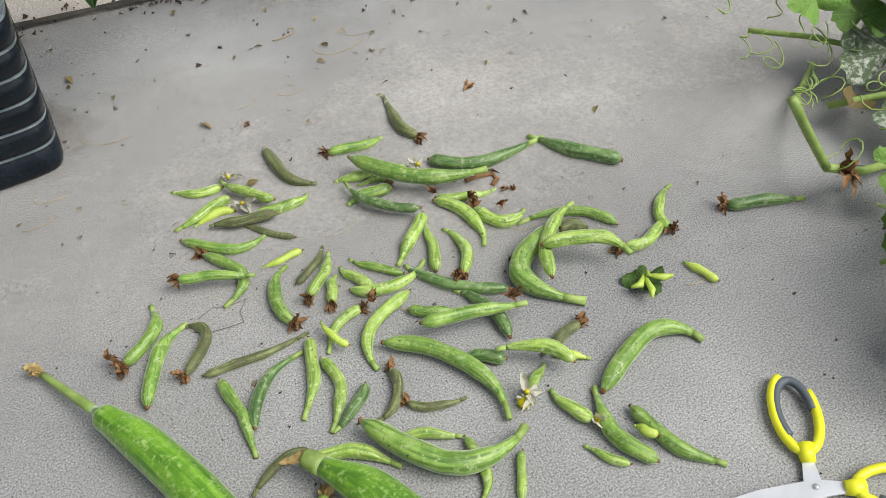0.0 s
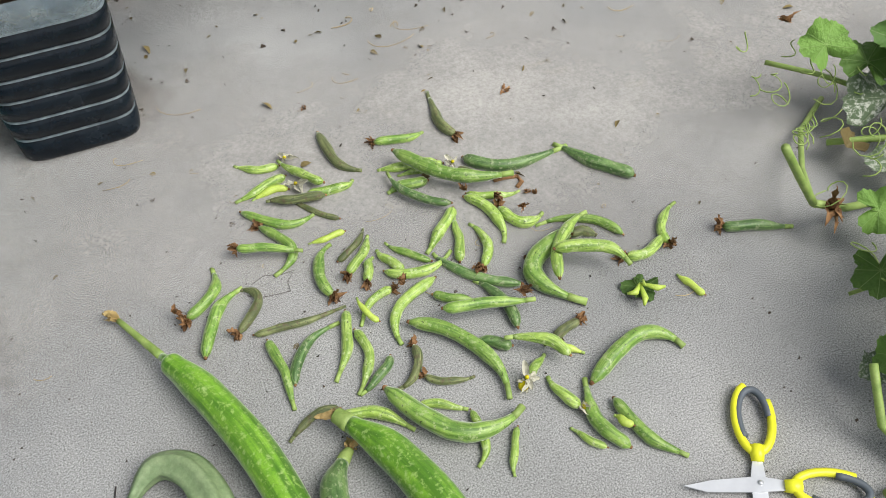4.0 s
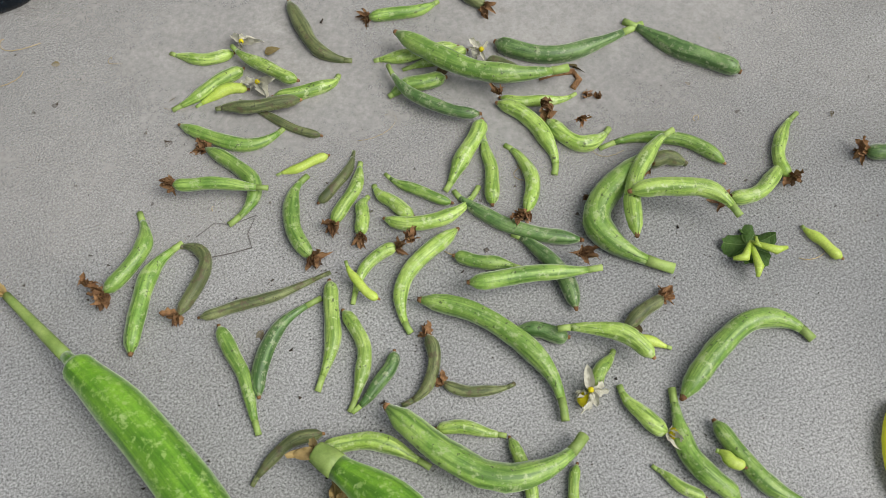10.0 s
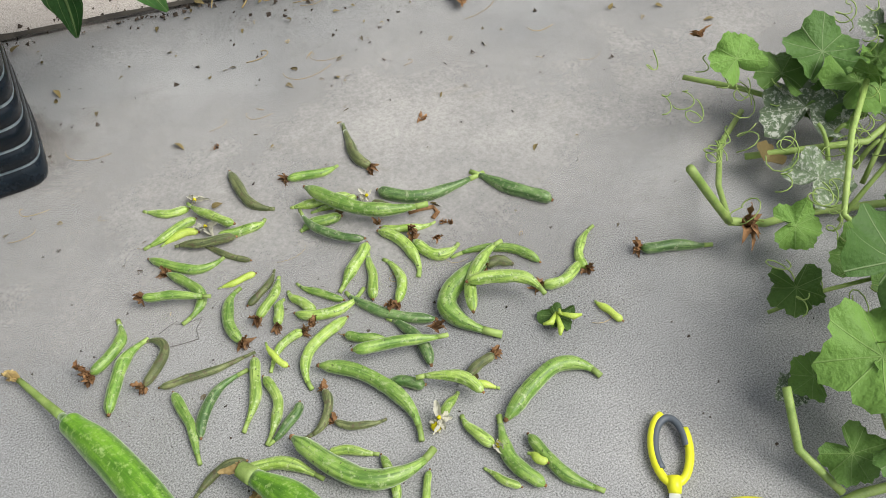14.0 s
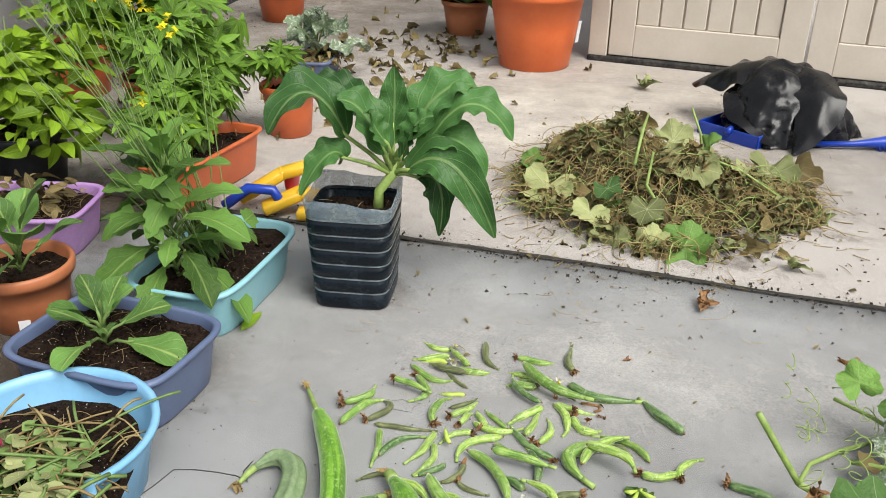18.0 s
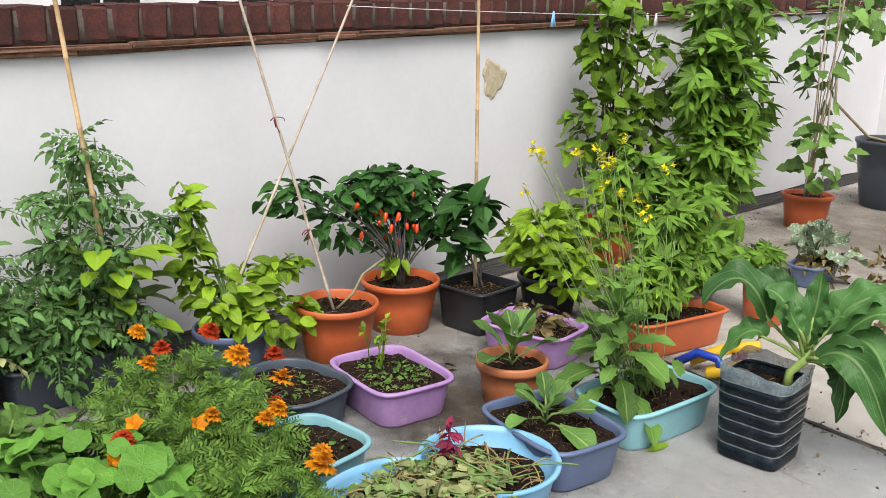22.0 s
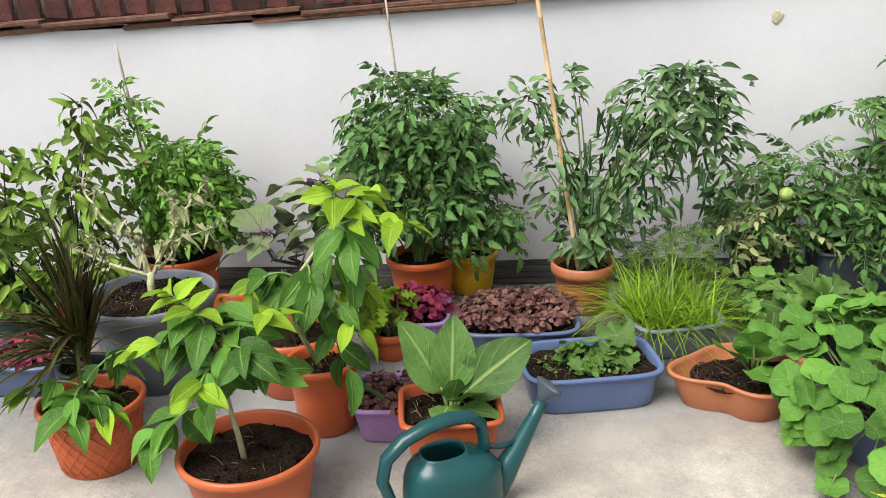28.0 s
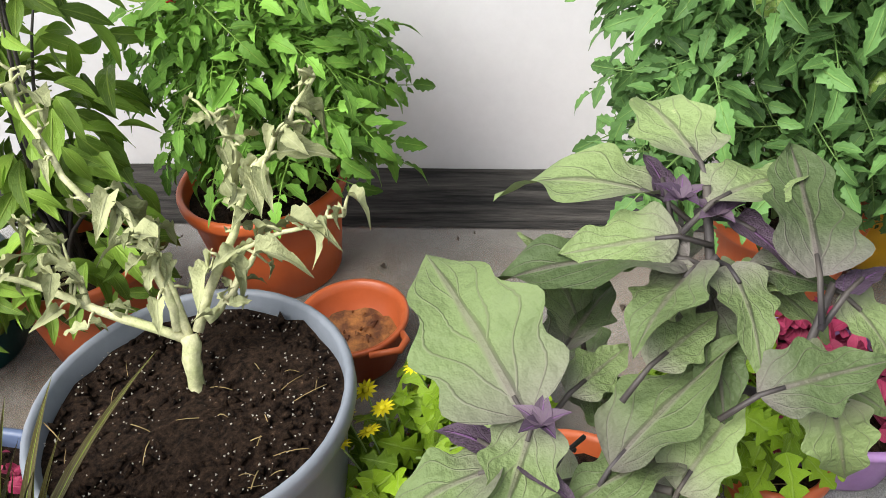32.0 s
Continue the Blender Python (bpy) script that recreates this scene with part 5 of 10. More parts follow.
DRYEGG_M = [leaf_mesh("leaf", leaf("ovate", 0.6, 12, 0.25 + 0.15 * s, 0.3 + 0.25 * s, 0.12, 0.22, 3, s), DRYEGG) for s in range(4)]
HEAP_LEAF = [leaf("broad", 0.7, 6, 0.45, 0.9, 0.25, 0.2, 2, k) for k in range(5)]
HAY_M = [leaf_mesh("leaf", leaf("heart", 0.8, 9, 0.3, 0.6, 0.12, 0.2, 2, s), HAY) for s in range(3)]


# ---------- the far end of the terrace ----------
def far_end():
    # big grey pot with a bare climbing stem, in the corner
    ob, sz = round_pot("corner_pot", -1.505, 5.91, 0.333, 0.52, SLATEP, "large slate-grey plastic pot with a nearly bare climber", taper=0.72)
    for k in range(4):
        a = k * 1.7
        g = Geo()
        tube(g, [(0.04 * math.cos(a + t * 3), 0.04 * math.sin(a + t * 3), sz + 1.5 * t) for t in (0, 0.2, 0.4, 0.6, 0.8, 1)], 0.011 - 0.0015 * k, 6)
        part("stem", g, STEM_B, ob, "twisted bare brown climbing stem")
    g = Geo()
    inv = ob.matrix_basis.to_3x3().inverted()
    tube(g, [inv @ Vector(p) for p in ((0, 0, sz), (-0.2, -0.15, sz + 0.05), (-0.42, -0.3, sz + 0.3), (-0.45, -0.3, sz + 0.6))], 0.011, 6)
    part("stem", g, STEM_B, ob, "bare brown side stem")
    f = foliage(ob, "foliage", CHILLI, "a few small dull leaves")
    crown(f, PAL_LEAF, 45, (0, 0, sz + 1.25), (0.7, 0.7, 0.25), (0.08, 0.14), 0.6)
    crown(f, SML_LEAF, 30, (0, 0, sz + 0.5), (0.12, 0.12, 0.45), (0.03, 0.06), 0.8)
    f.done()
    b = Geo()
    box(b, -0.19, 0.19, -0.012, 0.012, 0, 0.33, None, 0.004)
    o = tagged(new("white_board", b.mesh("white_board", WHITE, False)), "white board leaning behind the corner pot", "board")
    o.matrix_basis = pose(-1.12, 6.45, 0.005, -62, 0, -14)
    # orange pot with a tall bitter gourd vine
    ob, sz = round_pot("orange_pot", 0.05, 3.84, 0.256, 0.4, ORANGE, "big bright orange plastic pot with a tall lobed-leaf vine", taper=0.72, rim=0.045, fill=0.04)
    inv = ob.matrix_basis.to_3x3().inverted()
    bushy(ob, sz, CHILLI, PAL_LEAF, ((0.0, 0.0, 1.0, 0.3, 0.26, 0.22, 120), (0.12, 0.0, 1.35, 0.42, 0.3, 0.25, 150), (-0.1, 0.05, 0.72, 0.25, 0.2, 0.12, 60), (0.3, -0.05, 0.85, 0.32, 0.25, 0.3, 110), (0.52, -0.1, 1.1, 0.14, 0.12, 0.4, 40), (0.25, -0.2, 0.6, 0.16, 0.1, 0.15, 22)), (0.1, 0.17), STEM_B, 0.5, 0.012)
    cane(ob, inv @ Vector((0.05, 0.05, sz)), inv @ Vector((0.08, 0.05, 1.9)), 0.012, STEM_B)
    t = Geo()
    box(t, -0.012, 0.012, -0.002, 0.002, 0.16, 0.27)
    tag = part("label_tag", t, WHITE, ob, "white paper label", False)
    tag.matrix_basis = inv.to_4x4() @ pose(0.2, -0.13, 0.0, 8, 0, 55)
    # squash in a low pot
    ob, sz = round_pot("squash_pot", -0.42, 4.5, 0.15, 0.2, TERRA_D, "low brown pot with broad squash leaves")
    big_leaves(ob, SQUASH_M, 13, (0, 0, sz), (0.2, 0.3), (0.4, 1.3), 0.8, 0.05, STEM)


def climbers():
    """Pots at the wall with tall climbers on canes."""
    for x, y, r, h, kind in ((-1.62, 4.62, 0.17, 0.24, "squash"), (-2.02, 3.9, 0.17, 0.24, "squash"), (-1.98, 2.85, 0.17, 0.24, "dark"), (-1.62, 3.3, 0.16, 0.24, "hand"), (-1.42, 2.55, 0.16, 0.2, "low")):
        words = {"squash": "a thin squash vine on canes", "dark": "a dark leafy bean vine on canes", "hand": "a tall hand-leaved vine on canes", "low": "a mass of bright hand-shaped leaves"}
        ob, sz = round_pot("climber_pot", x, y, r, h, TERRA, "terracotta-coloured pot with " + words[kind], group="climber pots by the wall")
        inv = ob.matrix_basis.to_3x3().inverted()
        for k in range(3 if kind != "low" else 0):
            cane(ob, inv @ Vector((rnd(-0.09, 0.09), rnd(-0.09, 0.09), sz)), inv @ Vector((rnd(-0.15, 0.15), rnd(-0.15, 0.15), 1.75 + rnd(-0.1, 0.15))), 0.006, CANE)
        if kind == "squash":
            bushy(ob, sz, SQUASH, LOB_LEAF, ((0.0, 0.0, 1.15, 0.2, 0.32, 0.45, 52), (0.12, -0.15, 0.55, 0.2, 0.3, 0.28, 34), (0.1, 0.25, 1.45, 0.26, 0.4, 0.2, 46)), (0.08, 0.16), STEM_B, 0.4)
        elif kind == "dark":
            bushy(ob, sz, BEANLEAF, LOB_LEAF, ((0.0, -0.12, 1.25, 0.16, 0.24, 0.32, 120), (0.02, -0.15, 0.75, 0.18, 0.28, 0.3, 110), (0.05, 0.25, 1.0, 0.16, 0.34, 0.5, 110)), (0.08, 0.14), STEM_D, 0.4)
        elif kind == "hand":
            bushy(ob, sz, PALM, PAL_LEAF, ((0.08, -0.22, 1.0, 0.22, 0.34, 0.34, 100), (0.12, -0.25, 0.62, 0.26, 0.34, 0.28, 90), (0.0, 0.05, 1.4, 0.22, 0.32, 0.25, 50), (0.05, 0.25, 0.9, 0.2, 0.2, 0.4, 40)), (0.2, 0.32), STEM, 0.3)
        else:
            bushy(ob, sz, PALM, PAL_LEAF, ((0.15, -0.05, 0.4, 0.26, 0.34, 0.2, 110), (0.28, -0.1, 0.26, 0.16, 0.3, 0.1, 45), (-0.1, -0.2, 0.6, 0.2, 0.25, 0.2, 60)), (0.16, 0.26), STEM, 0.25)


def mid_right():
    # cut-down water bottle with a cauliflower plant
    ob = thing("bottle_planter", -0.217, 1.248, 0, 3, "dark ribbed cut-down plastic bottle planter with a big leafy brassica", "potted plant")
    prof = [(0.022, 0.0), (0.018, 0.003), (0.016, 0.012)]
    ribs = [0.05 + 0.042 * i for i in range(6)]
    for i, z in enumerate(ribs):
        e = 0.016 - 0.0022 * i
        prof += [(e, z - 0.036), (e - 0.002, z - 0.006), (e + 0.003, z - 0.0025), (e + 0.003, z + 0.0025)]
    prof += [(0.004, 0.268), (0.007, 0.268), (0.02, 0.05), (0.1, 0.04)]
    bottle = part("bottle", tub(0.117, 0.117, prof, 6.0, 64), SMOKED, ob, "smoked dark plastic with pale ribs")
    for i, zr in enumerate(ribs):
        rb = Geo()
        e = 0.117 - (0.016 - 0.0022 * i) - 0.0022
        rb.add(*rings([ring(e, e, zr - 0.0024, 6.0, 64), ring(e + 0.0036, e + 0.0036, zr, 6.0, 64), ring(e, e, zr + 0.0024, 6.0, 64)], False, False))
        part("rib", rb, RIBM, bottle, "pale scuffed rib line")
    # cut rim of clear plastic, its edge uneven
    cr = Geo()
    loops = []
    for d, z in ((0.004, 0.262), (0.002, 0.285), (0.0, 0.306), (0.0022, 0.3065), (0.0042, 0.285), (0.0062, 0.262)):
        loops.append([(x, y, z2 + (0.007 * math.sin(3 * math.atan2(y, x) + 1) + 0.003 * math.sin(11 * math.atan2(y, x))) * (z > 0.3)) for x, y, z2 in ring(0.1175 - d, 0.1175 - d, z, 6.0, 64)])
    cr.add(*rings(loops, False, False))
    part("clear_rim", cr, CLEARP, bottle, "cut rim of cloudy blue-grey clear plastic")
    soil(ob, 0.104, 0.104, 0.24, 6.0, 70)
    inv = ob.matrix_basis.inverted()
    foot, crown_at = Vector((-0.163, 1.285, 0.235)), Vector((-0.126, 1.3, 0.335))
    g = Geo()
    tube(g, [inv @ foot, inv @ (foot.lerp(crown_at, 0.4) + Vector((-0.014, 0, 0.012))), inv @ crown_at, inv @ (crown_at + Vector((0.004, 0.008, 0.04)))], [0.016, 0.013, 0.014, 0.008], 9)
    part("stem", g, STALK, ob, "thick pale green stem")
    U, V = Vector((0.986, 0.168, 0)), Vector((-0.168, 0.986, 0))

    def at(x, z, v):
        return inv @ (crown_at + U * x + V * v + Vector((0, 0, z)))
    for k, (b0, m0, t0, w) in enumerate((
            ((-0.115, 0.11, -0.02), (-0.205, 0.235, -0.06), (-0.3, 0.14, -0.1), 0.125), ((-0.12, 0.055, -0.03), (-0.165, 0.07, -0.06), (-0.232, -0.03, -0.08), 0.08),
            ((-0.074, 0.14, 0.05), (-0.148, 0.2, 0.1), (-0.224, 0.215, 0.14), 0.1), ((0.0, 0.11, 0.03), (0.004, 0.185, 0.05), (0.004, 0.27, 0.06), 0.075),
            ((0.04, 0.085, 0.03), (0.124, 0.2, 0.07), (0.218, 0.21, 0.1), 0.13), ((0.095, 0.095, 0.0), (0.206, 0.187, 0.02), (0.313, 0.09, 0.02), 0.11),
            ((0.062, 0.06, 0.0), (0.165, 0.096, 0.0), (0.239, -0.01, -0.02), 0.1), ((0.041, 0.024, -0.03), (0.157, 0.047, -0.06), (0.269, -0.14, -0.09), 0.12),
            ((0.066, 0.0, -0.02), (0.124, -0.022, -0.03), (0.124, -0.155, -0.05), 0.095), ((-0.016, 0.065, -0.02), (-0.074, 0.18, -0.03), (-0.132, 0.21, -0.04), 0.11),
            ((-0.008, 0.1, -0.05), (-0.041, 0.153, -0.06), (-0.05, 0.2, -0.08), 0.065), ((0.033, 0.1, -0.04), (0.066, 0.156, -0.05), (0.107, 0.18, -0.06), 0.07),
            ((-0.008, 0.1, 0.06), (0.025, 0.15, 0.09), (0.066, 0.19, 0.1), 0.09), ((0.025, 0.06, -0.05), (0.05, 0.115, -0.06), (0.074, 0.15, -0.07), 0.055), ((0.0, 0.07, 0.04), (-0.008, 0.14, 0.07), (-0.025, 0.2, 0.09), 0.085))):
        p0, p1 = at(0.0, 0.0 if k < 10 else 0.03, 0.0), at(*b0[:2], b0[2])
        q = Geo()
        tube(q, [p0, p0.lerp(p1, 0.5) + Vector((0, 0, 0.006)), p1, p1.lerp(at(*m0), 0.25)], [0.0075, 0.006, 0.005, 0.0025], 6)
        part("leaf_stalk", q, STALK, ob)
        lf = Geo()
        up = (-0.25, -0.75, 0.75) if k in (7, 8, 1) else (0.0, -0.45, 1)
        lf.add(*draped(p1, at(*m0), at(*t0), w * (0.95 if k in (7, 8) else 1.06), "broad", inv.to_3x3() @ Vector(up), 30, 0.35, 0.1, 18 + k % 3 * 4, k))
        part("leaf", lf, COLLARD, ob)
    # aqua tub with mustard
    ob, sz = tray("aqua_tub", -0.575, 1.145, -6, 0.155, 0.235, 0.14, AQUA, "aqua plastic washing-up bowl planted with mustard and yellow flowers")
    inv = ob.matrix_basis.to_3x3().inverted()
    bushy(ob, sz, MUSTARD, LOB_LEAF, ((-0.1, -0.13, 0.34, 0.08, 0.1, 0.12, 12), (0.03, 0.0, 0.22, 0.08, 0.08, 0.05, 7)), (0.06, 0.11), STEM, 0.5, 0.004)
    big_leaves(ob, MUST_M, 34, inv @ Vector((-0.06, -0.1, sz)), (0.11, 0.19), (0.15, 1.0), 0.4, 0.3, STEM, droop=0.75)
    for _ in range(24):
        fl, sp = Geo(), Geo()
        t = inv @ Vector((-0.2 + rnd(-0.25, 0.2), -0.1 + rnd(-0.34, 0.38), rnd(0.5, 0.98)))
        tube(sp, arc((rnd(-0.05, 0.05), rnd(-0.08, 0.05), sz), t, rnd(-0.03, 0.03), 5, (1, 0.4, 0)), [0.0024, 0.002, 0.0017, 0.0014, 0.0011, 0.0008], 4)
        # seed pods below the flowers
        for k in range(6):
            c = t.lerp(Vector((0, 0, sz)), 0.08 + 0.06 * k)
            tube(sp, [c, c + Vector((rnd(-0.02, 0.02), rnd(-0.02, 0.02), 0.022))], [0.001, 0.0006], 3)
        if rnd(0, 1) < 0.85:
            for _ in range(7):
                q = t + Vector((rnd(-0.016, 0.016), rnd(-0.016, 0.016), rnd(-0.026, 0.016)))
                w = Vector((rnd(-1, 1), rnd(-1, 1), 0.8)).normalized()
                e = w.orthogonal()
                for k in range(4):
                    fl.add(*SML_LEAF[k % 3], aim(q, Matrix.Rotation(k * 1.57, 3, w) @ e + w * 0.5, w, 0.012))
            part("flower", fl, PETAL_Y, ob, "cluster of bright yellow mustard flowers")
        part("flower_stalk", sp, STEM, ob)
    # navy bowl with a young cauliflower
    ob, sz = tray("navy_bowl", -0.622, 0.705, -10, 0.208, 0.158, 0.145, NAVY, "slate-blue washing-up bowl with a young brassica in dark soil", crumbs=150, litter=50)
    big_leaves(ob, YOUNG_M, 10, (-0.02, -0.01, sz), (0.1, 0.15), (0.35, 1.2), 0.45, 0.05, STEM, droop=0.3)
    # small round pot
    ob, sz = round_pot("small_pot", -1.012, 0.952, 0.131, 0.165, TERRA_D, "small terracotta-coloured pot with a young brassica", rim=0.035)
    big_leaves(ob, YOUNG_M, 8, (0, 0, sz), (0.12, 0.18), (0.2, 0.9), 0.5, 0.06, STEM, droop=0.25)
    t = Geo()
    box(t, -0.014, 0.014, 0, 0.001, 0, 0.03)
    part("label_tag", t, WHITE, ob, "white price label", False, m=ob.matrix_basis.to_3x3().inverted().to_4x4() @ pose(0.052, -0.097, 0.02, -8, 0, 28))
    # lilac bowls
    ob, sz = tray("lilac_bowl", -1.265, 0.6, -8, 0.208, 0.165, 0.14, PURPLE, "lilac washing-up bowl with weeds and a spindly stalk", litter=60)
    g = foliage(ob, "weed_growth", MUSTARD, "thin weedy seedlings")
    crown(g, SML_LEAF, 170, (0, 0, sz + 0.012), (0.17, 0.13, 0.016), (0.01, 0.028), -0.2)
    g.done()
    weeds(ob, sz, (-0.07, -0.02), 6, 0.2)
    ob, sz = tray("lilac_bowl", -1.26, 1.36, 8, 0.2, 0.15, 0.14, PURPLE, "lilac bowl heaped with withered stalks", litter=120)
    g = foliage(ob, "withered_tangle", HAY, "tangle of withered stems and leaves")
    crown(g, PEP_LEAF, 90, (0, 0, sz + 0.04), (0.17, 0.13, 0.06), (0.03, 0.07), 0.5)
    g.done()
    # black crate with a staked pepper
    ob, sz = tray("black_crate", -1.66, 1.44, 4, 0.15, 0.15, 0.2, BLACKP, "black plastic crate pot with a staked broad-leaved pepper", power=8)
    inv = ob.matrix_basis.to_3x3().inverted()
    cane(ob, inv @ Vector((-0.02, 0.0, sz)), inv @ Vector((-0.06, 0.0, 1.75)), 0.008)
    bushy(ob, sz, PEPPER, PEP_LEAF, ((-0.04, 0.0, 0.53, 0.11, 0.13, 0.1, 34), (-0.1, -0.05, 0.38, 0.12, 0.14, 0.12, 30)), (0.1, 0.18), STEM_D, 0.3)
    # basil between
    ob, sz = round_pot("basil_pot", -1.55, 1.8, 0.15, 0.2, BLACKP, "black pot of bright green basil-like leaves")
    bushy(ob, sz, FRESH, PEP_LEAF, ((0.0, -0.05, 0.38, 0.2, 0.26, 0.14, 210), (0.2, -0.1, 0.26, 0.16, 0.2, 0.1, 90), (0.0, 0.3, 0.42, 0.2, 0.25, 0.15, 130)), (0.06, 0.11), STEM, 0.2)
    # two terracotta pots with peppers and crossed canes
    ob, sz = round_pot("pepper_pot", -1.785, 0.752, 0.172, 0.225, TERRA, "terracotta-coloured plastic pot with a lean stem and a cane", group="pepper pots by the wall")
    inv = ob.matrix_basis.to_3x3().inverted()
    cane(ob, inv @ Vector((0.02, -0.02, sz - 0.02)), inv @ Vector((-0.36, -0.255, 1.62)), 0.0065, CANE)
    g = Geo()
    tube(g, [inv @ Vector(p) for p in ((0.0, 0, sz), (0.03, 0.06, sz + 0.06), (0.02, 0.12, sz + 0.13), (0, 0.25, sz + 0.17))], 0.006, 5)
    part("stem", g, STEM_B, ob)
    for z in (0.52, 0.95):
        g = Geo()
        k = (z - sz) / (1.62 - sz)
        c = inv @ Vector((0.02 - 0.38 * k, -0.02 - 0.235 * k, z))
        for j in range(5):
            tube(g, arc(c, c + Vector((rnd(-0.03, 0.03), rnd(-0.03, 0.03), -rnd(0.01, 0.06))), 0.012, 4, (rnd(-1, 1), rnd(-1, 1), 0.3)), 0.0025, 4)
        part("tie", g, CRIM, ob, "faded red string tie")
    ob, sz = round_pot("pepper_pot", -1.87, 1.165, 0.174, 0.225, TERRA, "terracotta-coloured plastic pot with a red pepper plant", group="pepper pots by the wall")
    inv = ob.matrix_basis.to_3x3().inverted()
    bushy(ob, sz, PEPPER, PEP_LEAF, ((-0.15, 0.06, 0.58, 0.15, 0.3, 0.12, 280), (-0.15, -0.42, 0.62, 0.09, 0.2, 0.08, 60), (-0.12, 0.3, 0.48, 0.13, 0.2, 0.14, 130), (-0.18, -0.15, 0.48, 0.1, 0.22, 0.14, 90), (-0.16, 0.1, 0.4, 0.1, 0.22, 0.12, 80)), (0.055, 0.1), STEM_D, 0.4)
    red = [fruit_mesh("pepper", RED, rnd(0.035, 0.055), 0.0105, 0.1) for _ in range(3)]
    for m_ in red:
        hang(ob, m_, "pepper", 6, (-0.05, -0.06, 0.5), (0.06, 0.16, 0.11), "ripe red pepper")
    bushy(ob, sz, FRESH, PEP_LEAF, ((0.0, -0.02, 0.3, 0.06, 0.07, 0.05, 10),), (0.08, 0.13), STEM, 0.4, name="young_growth")


def weeds(ob, sz, at, n, h):
    g = foliage(ob, "weed_clump", FRESH, "thin yellow-green weed stalks")
    for k in range(n):
        a = Vector((at[0] + rnd(-0.02, 0.02), at[1] + rnd(-0.02, 0.02), sz))
        b = a + Vector((rnd(-0.03, 0.03), rnd(-0.03, 0.03), h * rnd(0.6, 1)))
        tube(g, arc(a, b, 0.008, 4, (1, 0.3, 0)), 0.0022, 4)
        for j in range(5):
            g.add(*R.choice(SML_LEAF), aim(b + Vector((0, 0, -0.03 * rnd(0, 1))), (rnd(-1, 1), rnd(-1, 1), rnd(0, 1)), (0, 0, 1), rnd(0.02, 0.035)))
    g.done()


R.seed(100)
far_end()
R.seed(101)
climbers()
R.seed(102)
mid_right()



# ---------- along the wall, towards the near end ----------
def marigold_flower(ob, p, s, mat):
    g = Geo()
    for lay, (k, tilt, L) in enumerate(((13, 1.25, 1.0), (12, 0.9, 0.85), (9, 0.55, 0.65), (6, 0.25, 0.45))):
        for i in range(k):
            a = 6.283 * i / k + lay
            d = Vector((math.cos(a) * math.sin(tilt), math.sin(a) * math.sin(tilt), math.cos(tilt)))
            g.add(*leaf("broad", 0.6, 3, 0.1, 0.4, 0.12, 0, 2, i), aim(Vector((0, 0, 0.004 * lay * s / 0.02)), d, (0, 0, 1), L * s))
    inv = ob.matrix_basis.to_3x3().inverted()
    part("flower", g, mat, ob, "ruffled marigold flower", m=Matrix.Translation(p) @ pose(0, 0, 0, rnd(-25, 10), rnd(0, 30), 0))


